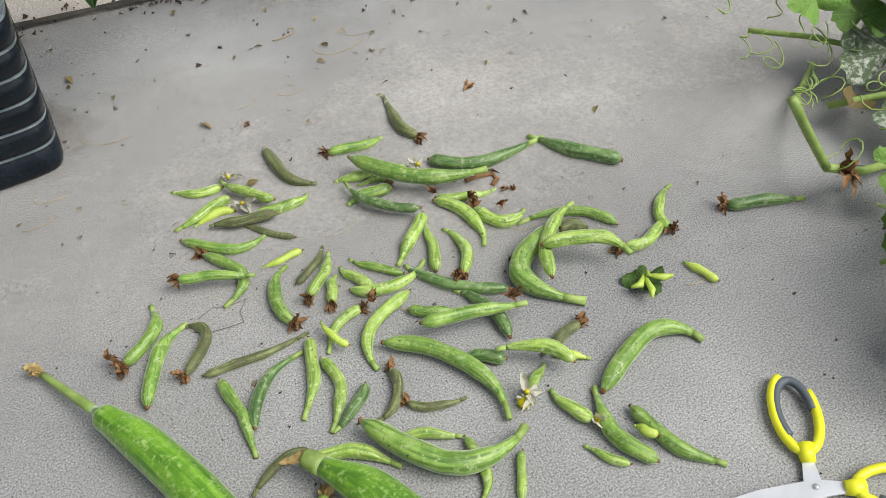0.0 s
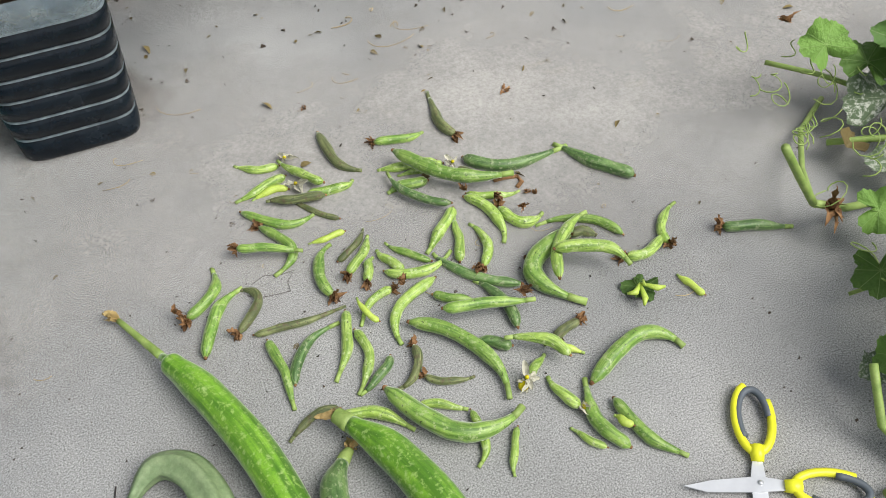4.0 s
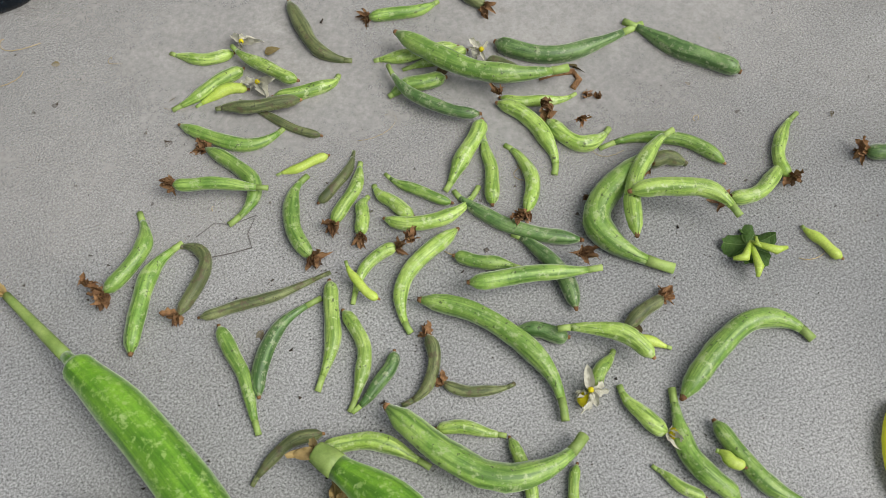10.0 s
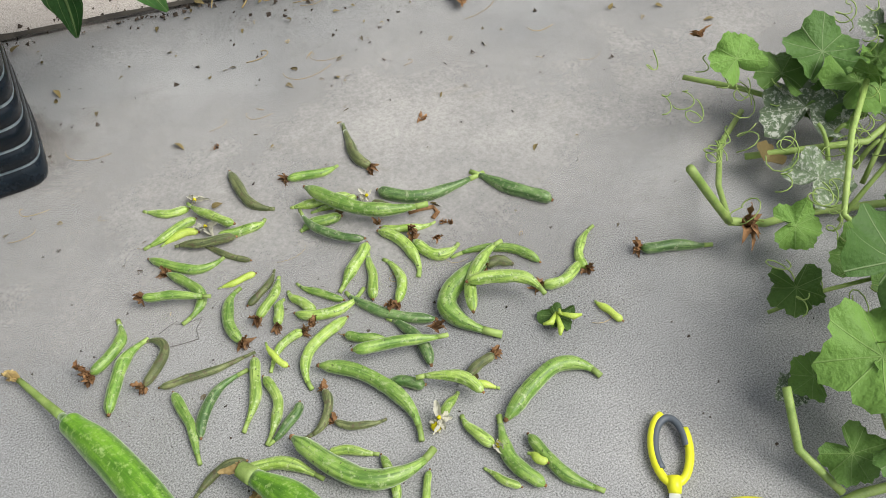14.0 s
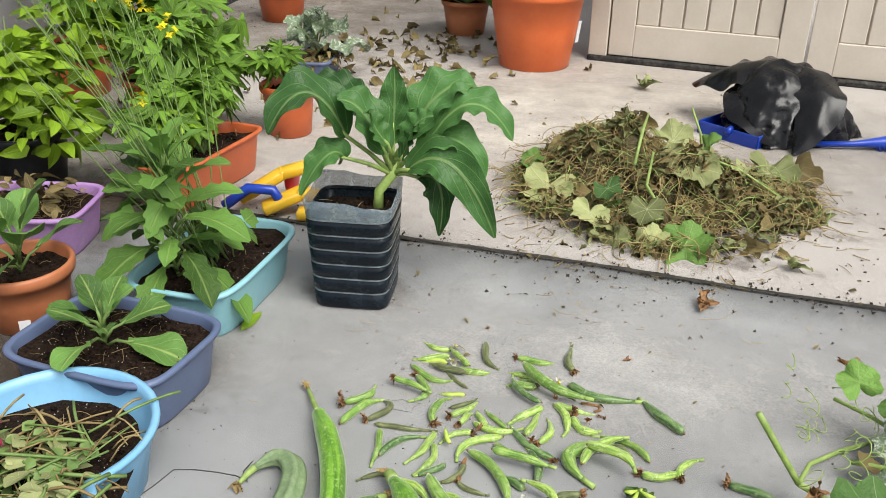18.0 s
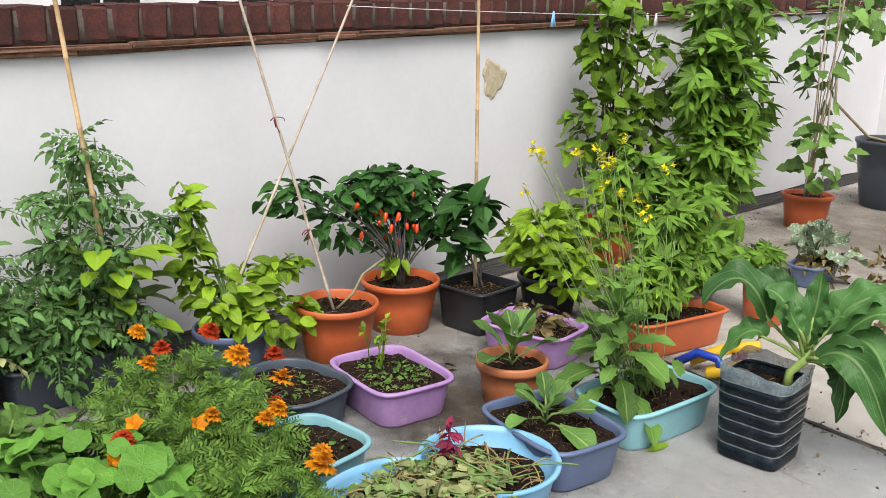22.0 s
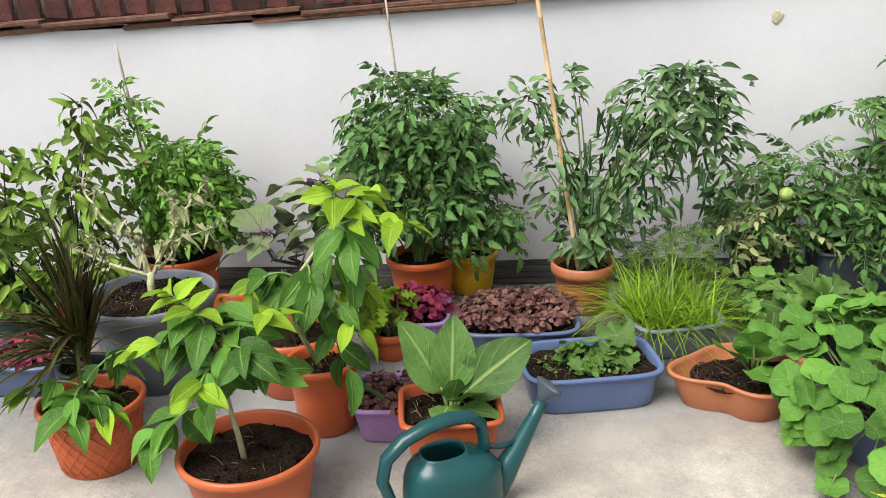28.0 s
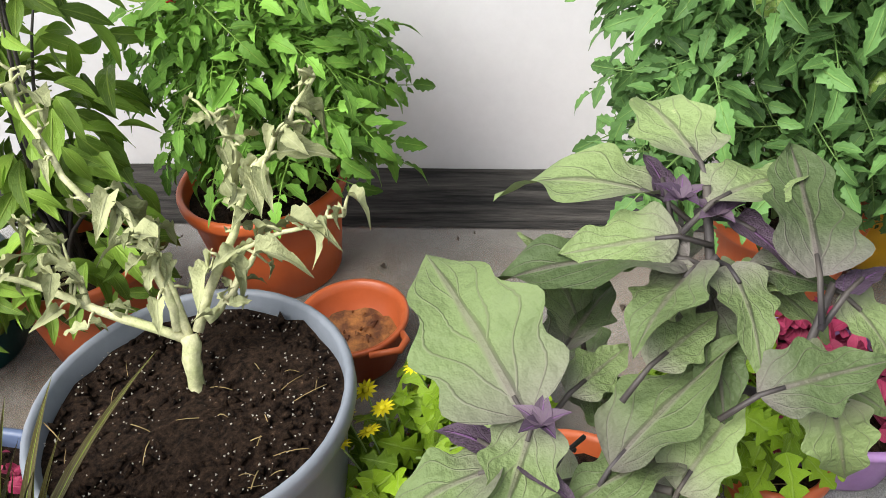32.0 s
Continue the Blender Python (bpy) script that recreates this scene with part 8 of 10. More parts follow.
def gourd(x0, y0, xm, ym, x1, y1, r, mat, flower, up):
    """A small gourd from its stalk over its middle to its blossom end."""
    names = {GOURD_L: "light green", GOURD_M: "mid green", GOURD_D: "dark green", GOURD_B: "withering dull green", GOURD_Y: "yellow-green"}
    bend = abs((x1 - x0) * (ym - y0) - (y1 - y0) * (xm - x0)) / max(0.02, math.hypot(x1 - x0, y1 - y0))
    shape = "curved" if bend > 0.016 else "straight"
    tail = (" with a dried brown flower", " with a yellow flower")[flower - 1] if flower else ""
    ob = thing("gourd", xm, ym, r * 0.96 + up, 0, "%s %s young gourd%s" % (shape, names[mat], tail), "gourd", "harvested gourds")
    a, m, b = Vector((x0 - xm, y0 - ym, -r * 0.55)), Vector((0, 0, 0)), Vector((x1 - xm, y1 - ym, 0))
    c = 2 * m - (a + b) / 2
    n = 18
    pts, rad = [], []
    for i in range(n + 1):
        t = i / n
        w = (b - a).cross(Vector((0, 0, 1))).normalized() * r * 0.28 * math.sin(6.3 * t + ym * 60) * math.sin(math.pi * t)
        pts.append(a * (1 - t) ** 2 + c * 2 * t * (1 - t) + b * t * t + w)
        neck = min(1.0, max(0.0, (t - 0.06) / 0.38))
        k = 0.4 + 0.6 * (neck * neck * (3 - 2 * neck))
        if t > 0.86:
            k *= math.sqrt(max(0.03, 1 - ((t - 0.86) / 0.145) ** 2))
        rad.append(r * k * (1 + 0.04 * math.sin(9 * t + xm * 40)))
    cut = 3
    g = Geo()
    tube(g, pts[cut - 1:], rad[cut - 1:], 12)
    for q, v in enumerate(g.v):
        c = pts[cut - 1 + q // 12]
        k = 1 + 0.16 * noise.noise(Vector((v[0] * 45 + xm * 90, v[1] * 45, v[2] * 60))) + 0.05 * math.cos(6.283 * (q % 12) / 12 * 5)
        g.v[q] = tuple(c + (Vector(v) - c) * k)
    part("body", g, mat, ob)
    s = Geo()
    tube(s, pts[:cut], [rad[0] * 1.05, rad[1], rad[2]], 8)
    part("stalk", s, mat if mat is GOURD_B else STALK, ob, "short paler stalk")
    d = (pts[-1] - pts[-3]).normalized()
    if flower == 1:
        f = Geo()
        crumple(f, pts[-1] - d * 0.002, d, r * 2.0, 11)
        part("dried_flower", f, BROWN, ob, "shrivelled brown flower")
    elif flower == 2:
        f = Geo()
        crumple(f, pts[-1], d, r * 2.4)
        bloom = part("flower", f, PETAL_W, ob, "wilted cream flower")
        f = Geo()
        f.add(*rings([ring(0.008 * math.sin(q), 0.008 * math.sin(q), 0.008 * math.cos(q), 2, 10) for q in (3.0, 2.2, 1.5, 0.8, 0.1)]), None, Matrix.Translation(pts[-1] + d * r))
        part("flower_heart", f, PETAL_Y, bloom, "yellow flower heart")
    else:
        f = Geo()
        tube(f, [pts[-1] - d * 0.002, pts[-1] + d * 0.0025], [rad[-1] * 1.4, rad[-1] * 0.8], 7)
        part("blossom_scar", f, BROWN, ob, "small brown blossom scar")


gourd(0.015, 1.022, 0.045, 1.000, 0.085, 0.995, 0.0071, GOURD_L, 0, 0.000)
gourd(0.085, 0.998, 0.109, 0.957, 0.143, 0.921, 0.0076, GOURD_L, 0, 0.012)
gourd(0.191, 0.924, 0.164, 0.910, 0.112, 0.917, 0.0081, GOURD_L, 0, 0.000)
gourd(0.000, 0.941, 0.047, 0.954, 0.089, 0.968, 0.0076, GOURD_L, 0, 0.000)
gourd(0.026, 0.936, 0.058, 0.945, 0.087, 0.939, 0.0062, GOURD_Y, 0, 0.000)
gourd(0.047, 0.920, 0.083, 0.909, 0.139, 0.897, 0.0074, GOURD_B, 0, 0.008)
gourd(0.075, 0.930, 0.109, 0.884, 0.148, 0.850, 0.0053, GOURD_B, 0, 0.000)
gourd(0.115, 0.876, 0.065, 0.867, 0.004, 0.915, 0.0079, GOURD_M, 0, 0.000)
gourd(0.025, 0.775, 0.060, 0.811, 0.024, 0.875, 0.0083, GOURD_M, 1, 0.000)
gourd(0.076, 0.794, 0.026, 0.814, -0.018, 0.830, 0.0071, GOURD_M, 1, 0.018)
gourd(0.088, 0.818, 0.117, 0.819, 0.148, 0.822, 0.0051, GOURD_Y, 0, 0.000)
gourd(0.120, 0.805, 0.089, 0.766, 0.097, 0.705, 0.0087, GOURD_M, 1, 0.000)
gourd(0.177, 0.819, 0.154, 0.788, 0.122, 0.768, 0.0057, GOURD_B, 0, 0.000)
gourd(0.179, 0.802, 0.161, 0.770, 0.128, 0.737, 0.0075, GOURD_L, 1, 0.000)
gourd(0.200, 0.779, 0.222, 0.748, 0.255, 0.719, 0.0062, GOURD_M, 0, 0.000)
gourd(0.184, 0.769, 0.192, 0.744, 0.211, 0.716, 0.0074, GOURD_L, 0, 0.000)
gourd(0.290, 0.729, 0.235, 0.702, 0.182, 0.724, 0.0080, GOURD_L, 0, 0.000)
gourd(0.174, 0.758, 0.161, 0.740, 0.153, 0.714, 0.0074, GOURD_L, 1, 0.000)
gourd(0.254, 0.736, 0.290, 0.769, 0.323, 0.806, 0.0089, GOURD_L, 0, 0.000)
gourd(0.319, 0.791, 0.309, 0.747, 0.295, 0.702, 0.0076, GOURD_L, 0, 0.000)
gourd(0.336, 0.769, 0.348, 0.728, 0.325, 0.680, 0.0076, GOURD_L, 1, 0.000)
gourd(0.263, 0.733, 0.293, 0.681, 0.367, 0.630, 0.0080, GOURD_D, 0, 0.000)
gourd(0.302, 0.663, 0.327, 0.621, 0.330, 0.561, 0.0084, GOURD_D, 0, 0.000)
gourd(0.367, 0.587, 0.299, 0.600, 0.235, 0.615, 0.0089, GOURD_M, 0, 0.022)
gourd(0.274, 0.459, 0.265, 0.548, 0.185, 0.621, 0.0104, GOURD_M, 0, 0.004)
gourd(0.166, 0.594, 0.178, 0.647, 0.249, 0.686, 0.0083, GOURD_L, 0, 0.000)
gourd(0.296, 0.623, 0.264, 0.641, 0.236, 0.658, 0.0078, GOURD_M, 0, 0.000)
gourd(0.128, 0.687, 0.132, 0.658, 0.146, 0.635, 0.0047, GOURD_Y, 0, 0.012)
gourd(0.121, 0.644, 0.152, 0.682, 0.183, 0.688, 0.0066, GOURD_L, 1, 0.000)
gourd(0.110, 0.686, 0.034, 0.679, -0.027, 0.681, 0.0060, GOURD_B, 0, 0.000)
gourd(0.093, 0.661, 0.033, 0.633, 0.008, 0.581, 0.0076, GOURD_D, 0, 0.000)
gourd(-0.002, 0.546, -0.003, 0.608, -0.011, 0.664, 0.0076, GOURD_M, 0, 0.000)
gourd(0.062, 0.568, 0.094, 0.624, 0.106, 0.674, 0.0082, GOURD_L, 0, 0.000)
gourd(0.085, 0.538, 0.114, 0.584, 0.110, 0.638, 0.0075, GOURD_L, 0, 0.000)
gourd(0.087, 0.537, 0.123, 0.555, 0.144, 0.580, 0.0068, GOURD_D, 0, 0.000)
gourd(0.134, 0.527, 0.172, 0.544, 0.180, 0.586, 0.0068, GOURD_B, 1, 0.000)
gourd(0.244, 0.511, 0.209, 0.513, 0.178, 0.535, 0.0056, GOURD_B, 1, 0.000)
gourd(-0.020, 0.502, 0.015, 0.525, 0.055, 0.526, 0.0062, GOURD_B, 0, 0.000)
gourd(0.140, 0.462, 0.099, 0.500, 0.051, 0.512, 0.0083, GOURD_L, 0, 0.000)
gourd(0.283, 0.439, 0.200, 0.428, 0.119, 0.526, 0.0132, GOURD_M, 0, 0.010)
gourd(0.217, 0.466, 0.186, 0.483, 0.157, 0.494, 0.0067, GOURD_L, 0, 0.000)
gourd(0.199, 0.384, 0.219, 0.413, 0.219, 0.462, 0.0066, GOURD_L, 0, 0.000)
gourd(0.238, 0.356, 0.248, 0.385, 0.268, 0.418, 0.0055, GOURD_L, 0, 0.000)
gourd(0.300, 0.542, 0.347, 0.522, 0.373, 0.483, 0.0082, GOURD_L, 0, 0.020)
gourd(0.254, 0.566, 0.285, 0.551, 0.310, 0.536, 0.0081, GOURD_D, 0, 0.000)
gourd(0.403, 0.492, 0.384, 0.505, 0.367, 0.517, 0.0053, GOURD_Y, 0, 0.000)
gourd(0.348, 0.509, 0.328, 0.493, 0.306, 0.476, 0.0069, GOURD_L, 2, 0.000)
gourd(0.354, 0.523, 0.384, 0.532, 0.418, 0.543, 0.0071, GOURD_B, 1, 0.000)
gourd(0.538, 0.452, 0.489, 0.487, 0.387, 0.441, 0.0110, GOURD_M, 0, 0.000)
gourd(0.384, 0.454, 0.372, 0.392, 0.393, 0.339, 0.0097, GOURD_M, 0, 0.000)
gourd(0.460, 0.304, 0.423, 0.350, 0.406, 0.411, 0.0087, GOURD_M, 0, 0.000)
gourd(0.392, 0.385, 0.399, 0.374, 0.408, 0.362, 0.0058, GOURD_Y, 0, 0.012)
gourd(0.334, 0.394, 0.347, 0.372, 0.366, 0.351, 0.0051, GOURD_L, 0, 0.000)
gourd(0.338, 0.474, 0.342, 0.442, 0.360, 0.417, 0.0080, GOURD_L, 2, 0.000)
gourd(0.443, 0.568, 0.391, 0.641, 0.481, 0.696, 0.0142, GOURD_M, 0, 0.000)
gourd(0.510, 0.713, 0.452, 0.679, 0.415, 0.607, 0.0090, GOURD_L, 0, 0.020)
gourd(0.519, 0.587, 0.490, 0.631, 0.424, 0.649, 0.0096, GOURD_L, 0, 0.035)
gourd(0.433, 0.729, 0.506, 0.718, 0.552, 0.664, 0.0073, GOURD_M, 0, 0.000)
gourd(0.514, 0.678, 0.499, 0.689, 0.472, 0.691, 0.0085, GOURD_B, 1, 0.000)
gourd(0.663, 0.697, 0.619, 0.665, 0.611, 0.624, 0.0075, GOURD_L, 1, 0.000)
gourd(0.619, 0.653, 0.583, 0.623, 0.534, 0.622, 0.0086, GOURD_L, 1, 0.000)
gourd(0.594, 0.568, 0.601, 0.546, 0.612, 0.520, 0.0059, GOURD_Y, 0, 0.000)
gourd(0.373, 0.715, 0.382, 0.768, 0.348, 0.822, 0.0091, GOURD_L, 0, 0.000)
gourd(0.454, 0.750, 0.418, 0.739, 0.391, 0.781, 0.0091, GOURD_L, 1, 0.000)
gourd(0.439, 0.807, 0.398, 0.807, 0.355, 0.829, 0.0067, GOURD_L, 0, 0.000)
gourd(0.435, 0.828, 0.346, 0.852, 0.267, 0.938, 0.0115, GOURD_M, 0, 0.022)
gourd(0.236, 0.930, 0.273, 0.923, 0.334, 0.914, 0.0076, GOURD_L, 0, 0.000)
gourd(0.263, 0.906, 0.309, 0.905, 0.342, 0.906, 0.0069, GOURD_L, 0, 0.000)
gourd(0.247, 0.910, 0.267, 0.847, 0.321, 0.808, 0.0073, GOURD_D, 0, 0.012)
gourd(0.236, 0.875, 0.264, 0.878, 0.305, 0.876, 0.0088, GOURD_M, 0, 0.000)
gourd(0.394, 0.847, 0.380, 0.866, 0.358, 0.882, 0.0075, GOURD_B, 0, 0.000)
gourd(-0.061, 0.821, -0.069, 0.773, -0.112, 0.739, 0.0089, GOURD_M, 1, 0.000)
gourd(-0.026, 0.770, -0.071, 0.732, -0.099, 0.665, 0.0093, GOURD_M, 0, 0.000)
gourd(-0.036, 0.769, -0.008, 0.743, -0.048, 0.690, 0.0074, GOURD_B, 1, 0.000)
gourd(0.554, 0.873, 0.443, 0.864, 0.378, 0.903, 0.0110, GOURD_D, 0, 0.000)
gourd(0.535, 0.884, 0.581, 0.819, 0.626, 0.767, 0.0112, GOURD_D, 0, 0.000)
gourd(0.378, 1.084, 0.372, 1.006, 0.386, 0.961, 0.0089, GOURD_B, 1, 0.000)
gourd(0.337, 0.990, 0.301, 0.984, 0.249, 0.992, 0.0078, GOURD_M, 1, 0.000)
gourd(0.212, 0.939, 0.179, 0.970, 0.166, 1.048, 0.0085, GOURD_B, 0, 0.000)
gourd(0.811, 0.588, 0.753, 0.606, 0.704, 0.624, 0.0092, GOURD_D, 1, 0.000)
gourd(0.358, 0.251, 0.311, 0.274, 0.261, 0.254, 0.0110, GOURD_L, 0, 0.000)


def big_gourd(name, pts, rads, mat, label, ribs=0):
    o = Vector(pts[len(pts) // 2])
    ob = thing(name, o.x, o.y, 0, 0, label, "gourd")
    # smooth centre line through the given places
    fine, fr = [], []
    P = [Vector((p[0] - o.x, p[1] - o.y, p[2])) for p in pts]
    for i in range(len(P) - 1):
        p0, p1, p2, p3 = P[max(i - 1, 0)], P[i], P[i + 1], P[min(i + 2, len(P) - 1)]
        for k in range(6):
            t = k / 6
            fine.append(0.5 * (2 * p1 + (p2 - p0) * t + (2 * p0 - 5 * p1 + 4 * p2 - p3) * t * t + (3 * p1 - p0 - 3 * p2 + p3) * t ** 3))
            fr.append(rads[i] + (rads[i + 1] - rads[i]) * (t * t * (3 - 2 * t)))
    fine.append(P[-1])
    fr.append(rads[-1])
    stalk = 7
    g = Geo()
    n = 20 if not ribs else ribs * 4
    tube(g, fine[stalk - 1:], fr[stalk - 1:], n)
    if ribs:
        m = len(fine) - stalk + 1
        for i in range(m):
            c = fine[stalk - 1 + i]
            for k in range(n):
                q = i * n + k
                v = Vector(g.v[q])
                g.v[q] = tuple(c + (v - c) * (1 + 0.17 * math.cos(2 * math.pi * k / 4)))
    part("body", g, mat, ob)
    s = Geo()
    tube(s, fine[:stalk], [x * 1.1 for x in fr[:stalk]], 8)
    part("stalk", s, STALK, ob, "pale green stalk")
    f = Geo()
    crumple(f, fine[0], (fine[0] - fine[2]).normalized(), 0.022, 5)
    part("stalk_end", f, STRAW, ob, "dry torn stalk end")


big_gourd("bottle_gourd", ((-0.204, 0.768, 0.012), (-0.153, 0.675, 0.028), (-0.14, 0.652, 0.032), (-0.105, 0.59, 0.036), (-0.062, 0.49, 0.036), (-0.035, 0.39, 0.034), (-0.03, 0.345, 0.03)), (0.004, 0.006, 0.0165, 0.0235, 0.0255, 0.0245, 0.007), GOURD_S, "long speckled green bottle gourd lying on the concrete")
big_gourd("bottle_gourd", ((0.046, 0.505, 0.03), (0.06, 0.485, 0.032), (0.1, 0.425, 0.036), (0.135, 0.33, 0.038), (0.145, 0.23, 0.038), (0.14, 0.19, 0.03)), (0.01, 0.012, 0.0245, 0.0285, 0.028, 0.009), GOURD_S, "thick speckled green bottle gourd lying on the concrete")
big_gourd("bottle_gourd", ((0.05, 0.46, 0.012), (0.036, 0.445, 0.016), (0.016, 0.41, 0.024), (0.012, 0.35, 0.027), (0.025, 0.28, 0.026), (0.03, 0.26, 0.02)), (0.006, 0.009, 0.018, 0.022, 0.02, 0.005), GOURD_D, "short dark green gourd with a dry tip")
big_gourd("ridged_gourd", ((-0.24, 0.445, 0.01), (-0.222, 0.485, 0.018), (-0.185, 0.515, 0.026), (-0.145, 0.49, 0.028), (-0.125, 0.42, 0.028), (-0.13, 0.32, 0.026), (-0.135, 0.29, 0.02)), (0.004, 0.007, 0.016, 0.021, 0.023, 0.02, 0.005), GOURD_R, "pale grey-green ridged gourd, curved like a hook", 5)



# ---------- the middle of the floor and the doors' end ----------
def debris():
    cx, cy, ax, ay = 0.63, 2.1, 0.52, 0.52

    def top(x, y):
        h = 0.0
        for px, py, rx, ry, hh in ((0.47, 2.28, 0.24, 0.24, 0.21), (0.68, 2.1, 0.22, 0.2, 0.17), (0.93, 2.1, 0.2, 0.18, 0.1), (0.6, 1.78, 0.2, 0.16, 0.045), (0.3, 2.0, 0.17, 0.17, 0.05)):
            h = max(h, hh * math.exp(-((x - px) / rx) ** 2 - ((y - py) / ry) ** 2))
        return max(0.0, h * (0.85 + 0.7 * noise.noise(Vector((x * 7, y * 7, 1)))) + 0.018 * noise.noise(Vector((x * 21, y * 21, 2))) - 0.012)
    ob = thing("trimmings_heap", cx, cy, 0, 0, "heap of withered vine trimmings and wilted leaves on the concrete", "garden waste")
    g = Geo()
    n = 40
    v = [(ax * (2 * i / n - 1), ay * (2 * k / n - 1), top(cx + ax * (2 * i / n - 1), cy + ay * (2 * k / n - 1)) * 0.85 - 0.008) for i in range(n + 1) for k in range(n + 1)]
    g.add(v, [(i * (n + 1) + k, (i + 1) * (n + 1) + k, (i + 1) * (n + 1) + k + 1, i * (n + 1) + k + 1) for i in range(n) for k in range(n)])
    part("core", g, HEAP, ob, "matted brown core")
    f = foliage(ob, "withered_leaves", HAY, "small shrivelled leaves")
    d = foliage(ob, "wilted_leaves", PALE_S, "small wilted grey-green leaves")
    s = foliage(ob, "stalk_tangle", STRAW, "tangled dry stalks and tendrils")
    q = foliage(ob, "green_stalk_tangle", STALK, "limp yellow-green stalks")
    made = 0
    while made < 5200:
        x, y = rnd(-1, 1) * ax, rnd(-1, 1) * ay
        z = top(cx + x, cy + y)
        if z < 0.006 and rnd(0, 1) < 0.93 or (x / ax) ** 2 + (y / ay) ** 2 > 1.05:
            continue
        made += 1
        z += rnd(0, 0.02)
        k = rnd(0, 1)
        if k < 0.55:
            (f if k < 0.27 else d).add(*R.choice(HEAP_LEAF), aim((x, y, z), (rnd(-1, 1), rnd(-1, 1), rnd(-0.5, 0.7)), (rnd(-0.9, 0.9), rnd(-0.9, 0.9), 1), rnd(0.014, 0.045), rnd(-1.2, 1.2)))
        else:
            a, L = rnd(0, 6.28), rnd(0.03, 0.16)
            tube(s if k < 0.9 else q, arc((x, y, z), (x + L * math.cos(a), y + L * math.sin(a), max(0.003, min(z + rnd(-0.03, 0.03), top(cx + x + L * math.cos(a), cy + y + L * math.sin(a)) + 0.03))), rnd(-0.02, 0.04), 5, (rnd(-1.2, 1.2), rnd(-1.2, 1.2), 1)), rnd(0.0005, 0.0016), 4)
    for _ in range(220):
        a, r = rnd(0, 6.28), rnd(0.75, 1.35)
        x, y = ax * r * math.cos(a), ay * r * math.sin(a)
        tube(s, arc((x, y, 0.003), (x + rnd(-0.06, 0.06), y + rnd(-0.06, 0.06), 0.004), rnd(-0.02, 0.02), 4, (rnd(-1, 1), rnd(-1, 1), 0.1)), rnd(0.0008, 0.0018), 4)
    for k in (f, d, s, q):
        k.done()
    for x, y, z, dx, dy, dz, nx, ny, size, kind in (
            (0.249, 1.997, 0.05, -0.1, -0.6, -0.3, -0.3, -0.8, 0.2, PALE_M), (0.398, 1.805, 0.05, 0.1, -0.8, -0.3, 0.1, -0.6, 0.13, PALE_M), (0.997, 2.198, 0.08, 0.8, -0.3, 0.0, 0.2, -0.6, 0.21, PALE_M), (1.106, 2.331, 0.05, 0.8, -0.2, -0.1, 0.1, -0.7, 0.16, HAY_M),
            (0.668, 2.248, 0.16, 0.5, 0.3, 0.1, 0.1, -0.6, 0.17, PALE_M), (0.719, 2.034, 0.15, 0.1, -0.8, -0.4, 0.1, -0.7, 0.19, PALE_M), (0.448, 1.899, 0.1, 0.2, -0.7, -0.3, 0.0, -0.8, 0.1, SQUASHD_M), (0.571, 1.777, 0.09, -0.1, -0.7, -0.4, 0.0, -0.7, 0.12, PALE_M),
            (0.803, 2.387, 0.1, 0.4, -0.5, 0.3, 0.1, -0.8, 0.12, SQUASH_M), (0.182, 2.219, 0.06, -0.6, 0.2, 0.2, 0.0, -0.7, 0.1, SQUASH_M), (0.687, 1.659, 0.03, 0.8, -0.1, 0.25, 0.1, -0.8, 0.17, SQUASH_M), (0.591, 1.676, 0.03, -0.6, 0.3, 0.2, -0.2, -0.6, 0.11, PALE_M)):
        part("leaf", R.choice(kind), None, ob, "large wilted leaf", m=aim((x - cx, y - cy, z), (dx, dy, dz), (nx, ny, 1), size, rnd(-0.2, 0.2)))
    for k in range(34):
        a, r = k * 2.4, math.sqrt(rnd(0.02, 0.8))
        x, y = ax * r * math.cos(a), ay * r * math.sin(a)
        part("leaf", R.choice(PALE_M + HAY_M + HAY_M + SQUASHD_M[:1]), None, ob, "curled withered leaf", m=aim((x, y, top(cx + x, cy + y) + 0.02), (rnd(-1, 1), rnd(-1, 0.4), rnd(-0.4, 0.5)), (rnd(-0.9, 0.9), rnd(-1.2, 0.4), 1), rnd(0.04, 0.1), rnd(-0.9, 0.9)))
    for pts, r in ((((0.16, 0.24, 0.06), (0.14, 0.25, 0.16), (0.1, 0.25, 0.25)), 0.005), (((-0.1, -0.1, 0.15), (-0.08, 0.0, 0.24), (-0.06, 0.12, 0.26)), 0.006), (((0.0, -0.3, 0.06), (-0.06, -0.2, 0.12), (-0.04, -0.05, 0.18)), 0.006), (((0.1, 0.0, 0.17), (0.25, -0.02, 0.13), (0.4, -0.1, 0.06)), 0.005)):
        t = Geo()
        tube(t, pts, [r, r * 0.9, r * 0.7], 6)
        part("upright_stalk", t, STALK, ob, "cut green stalk")


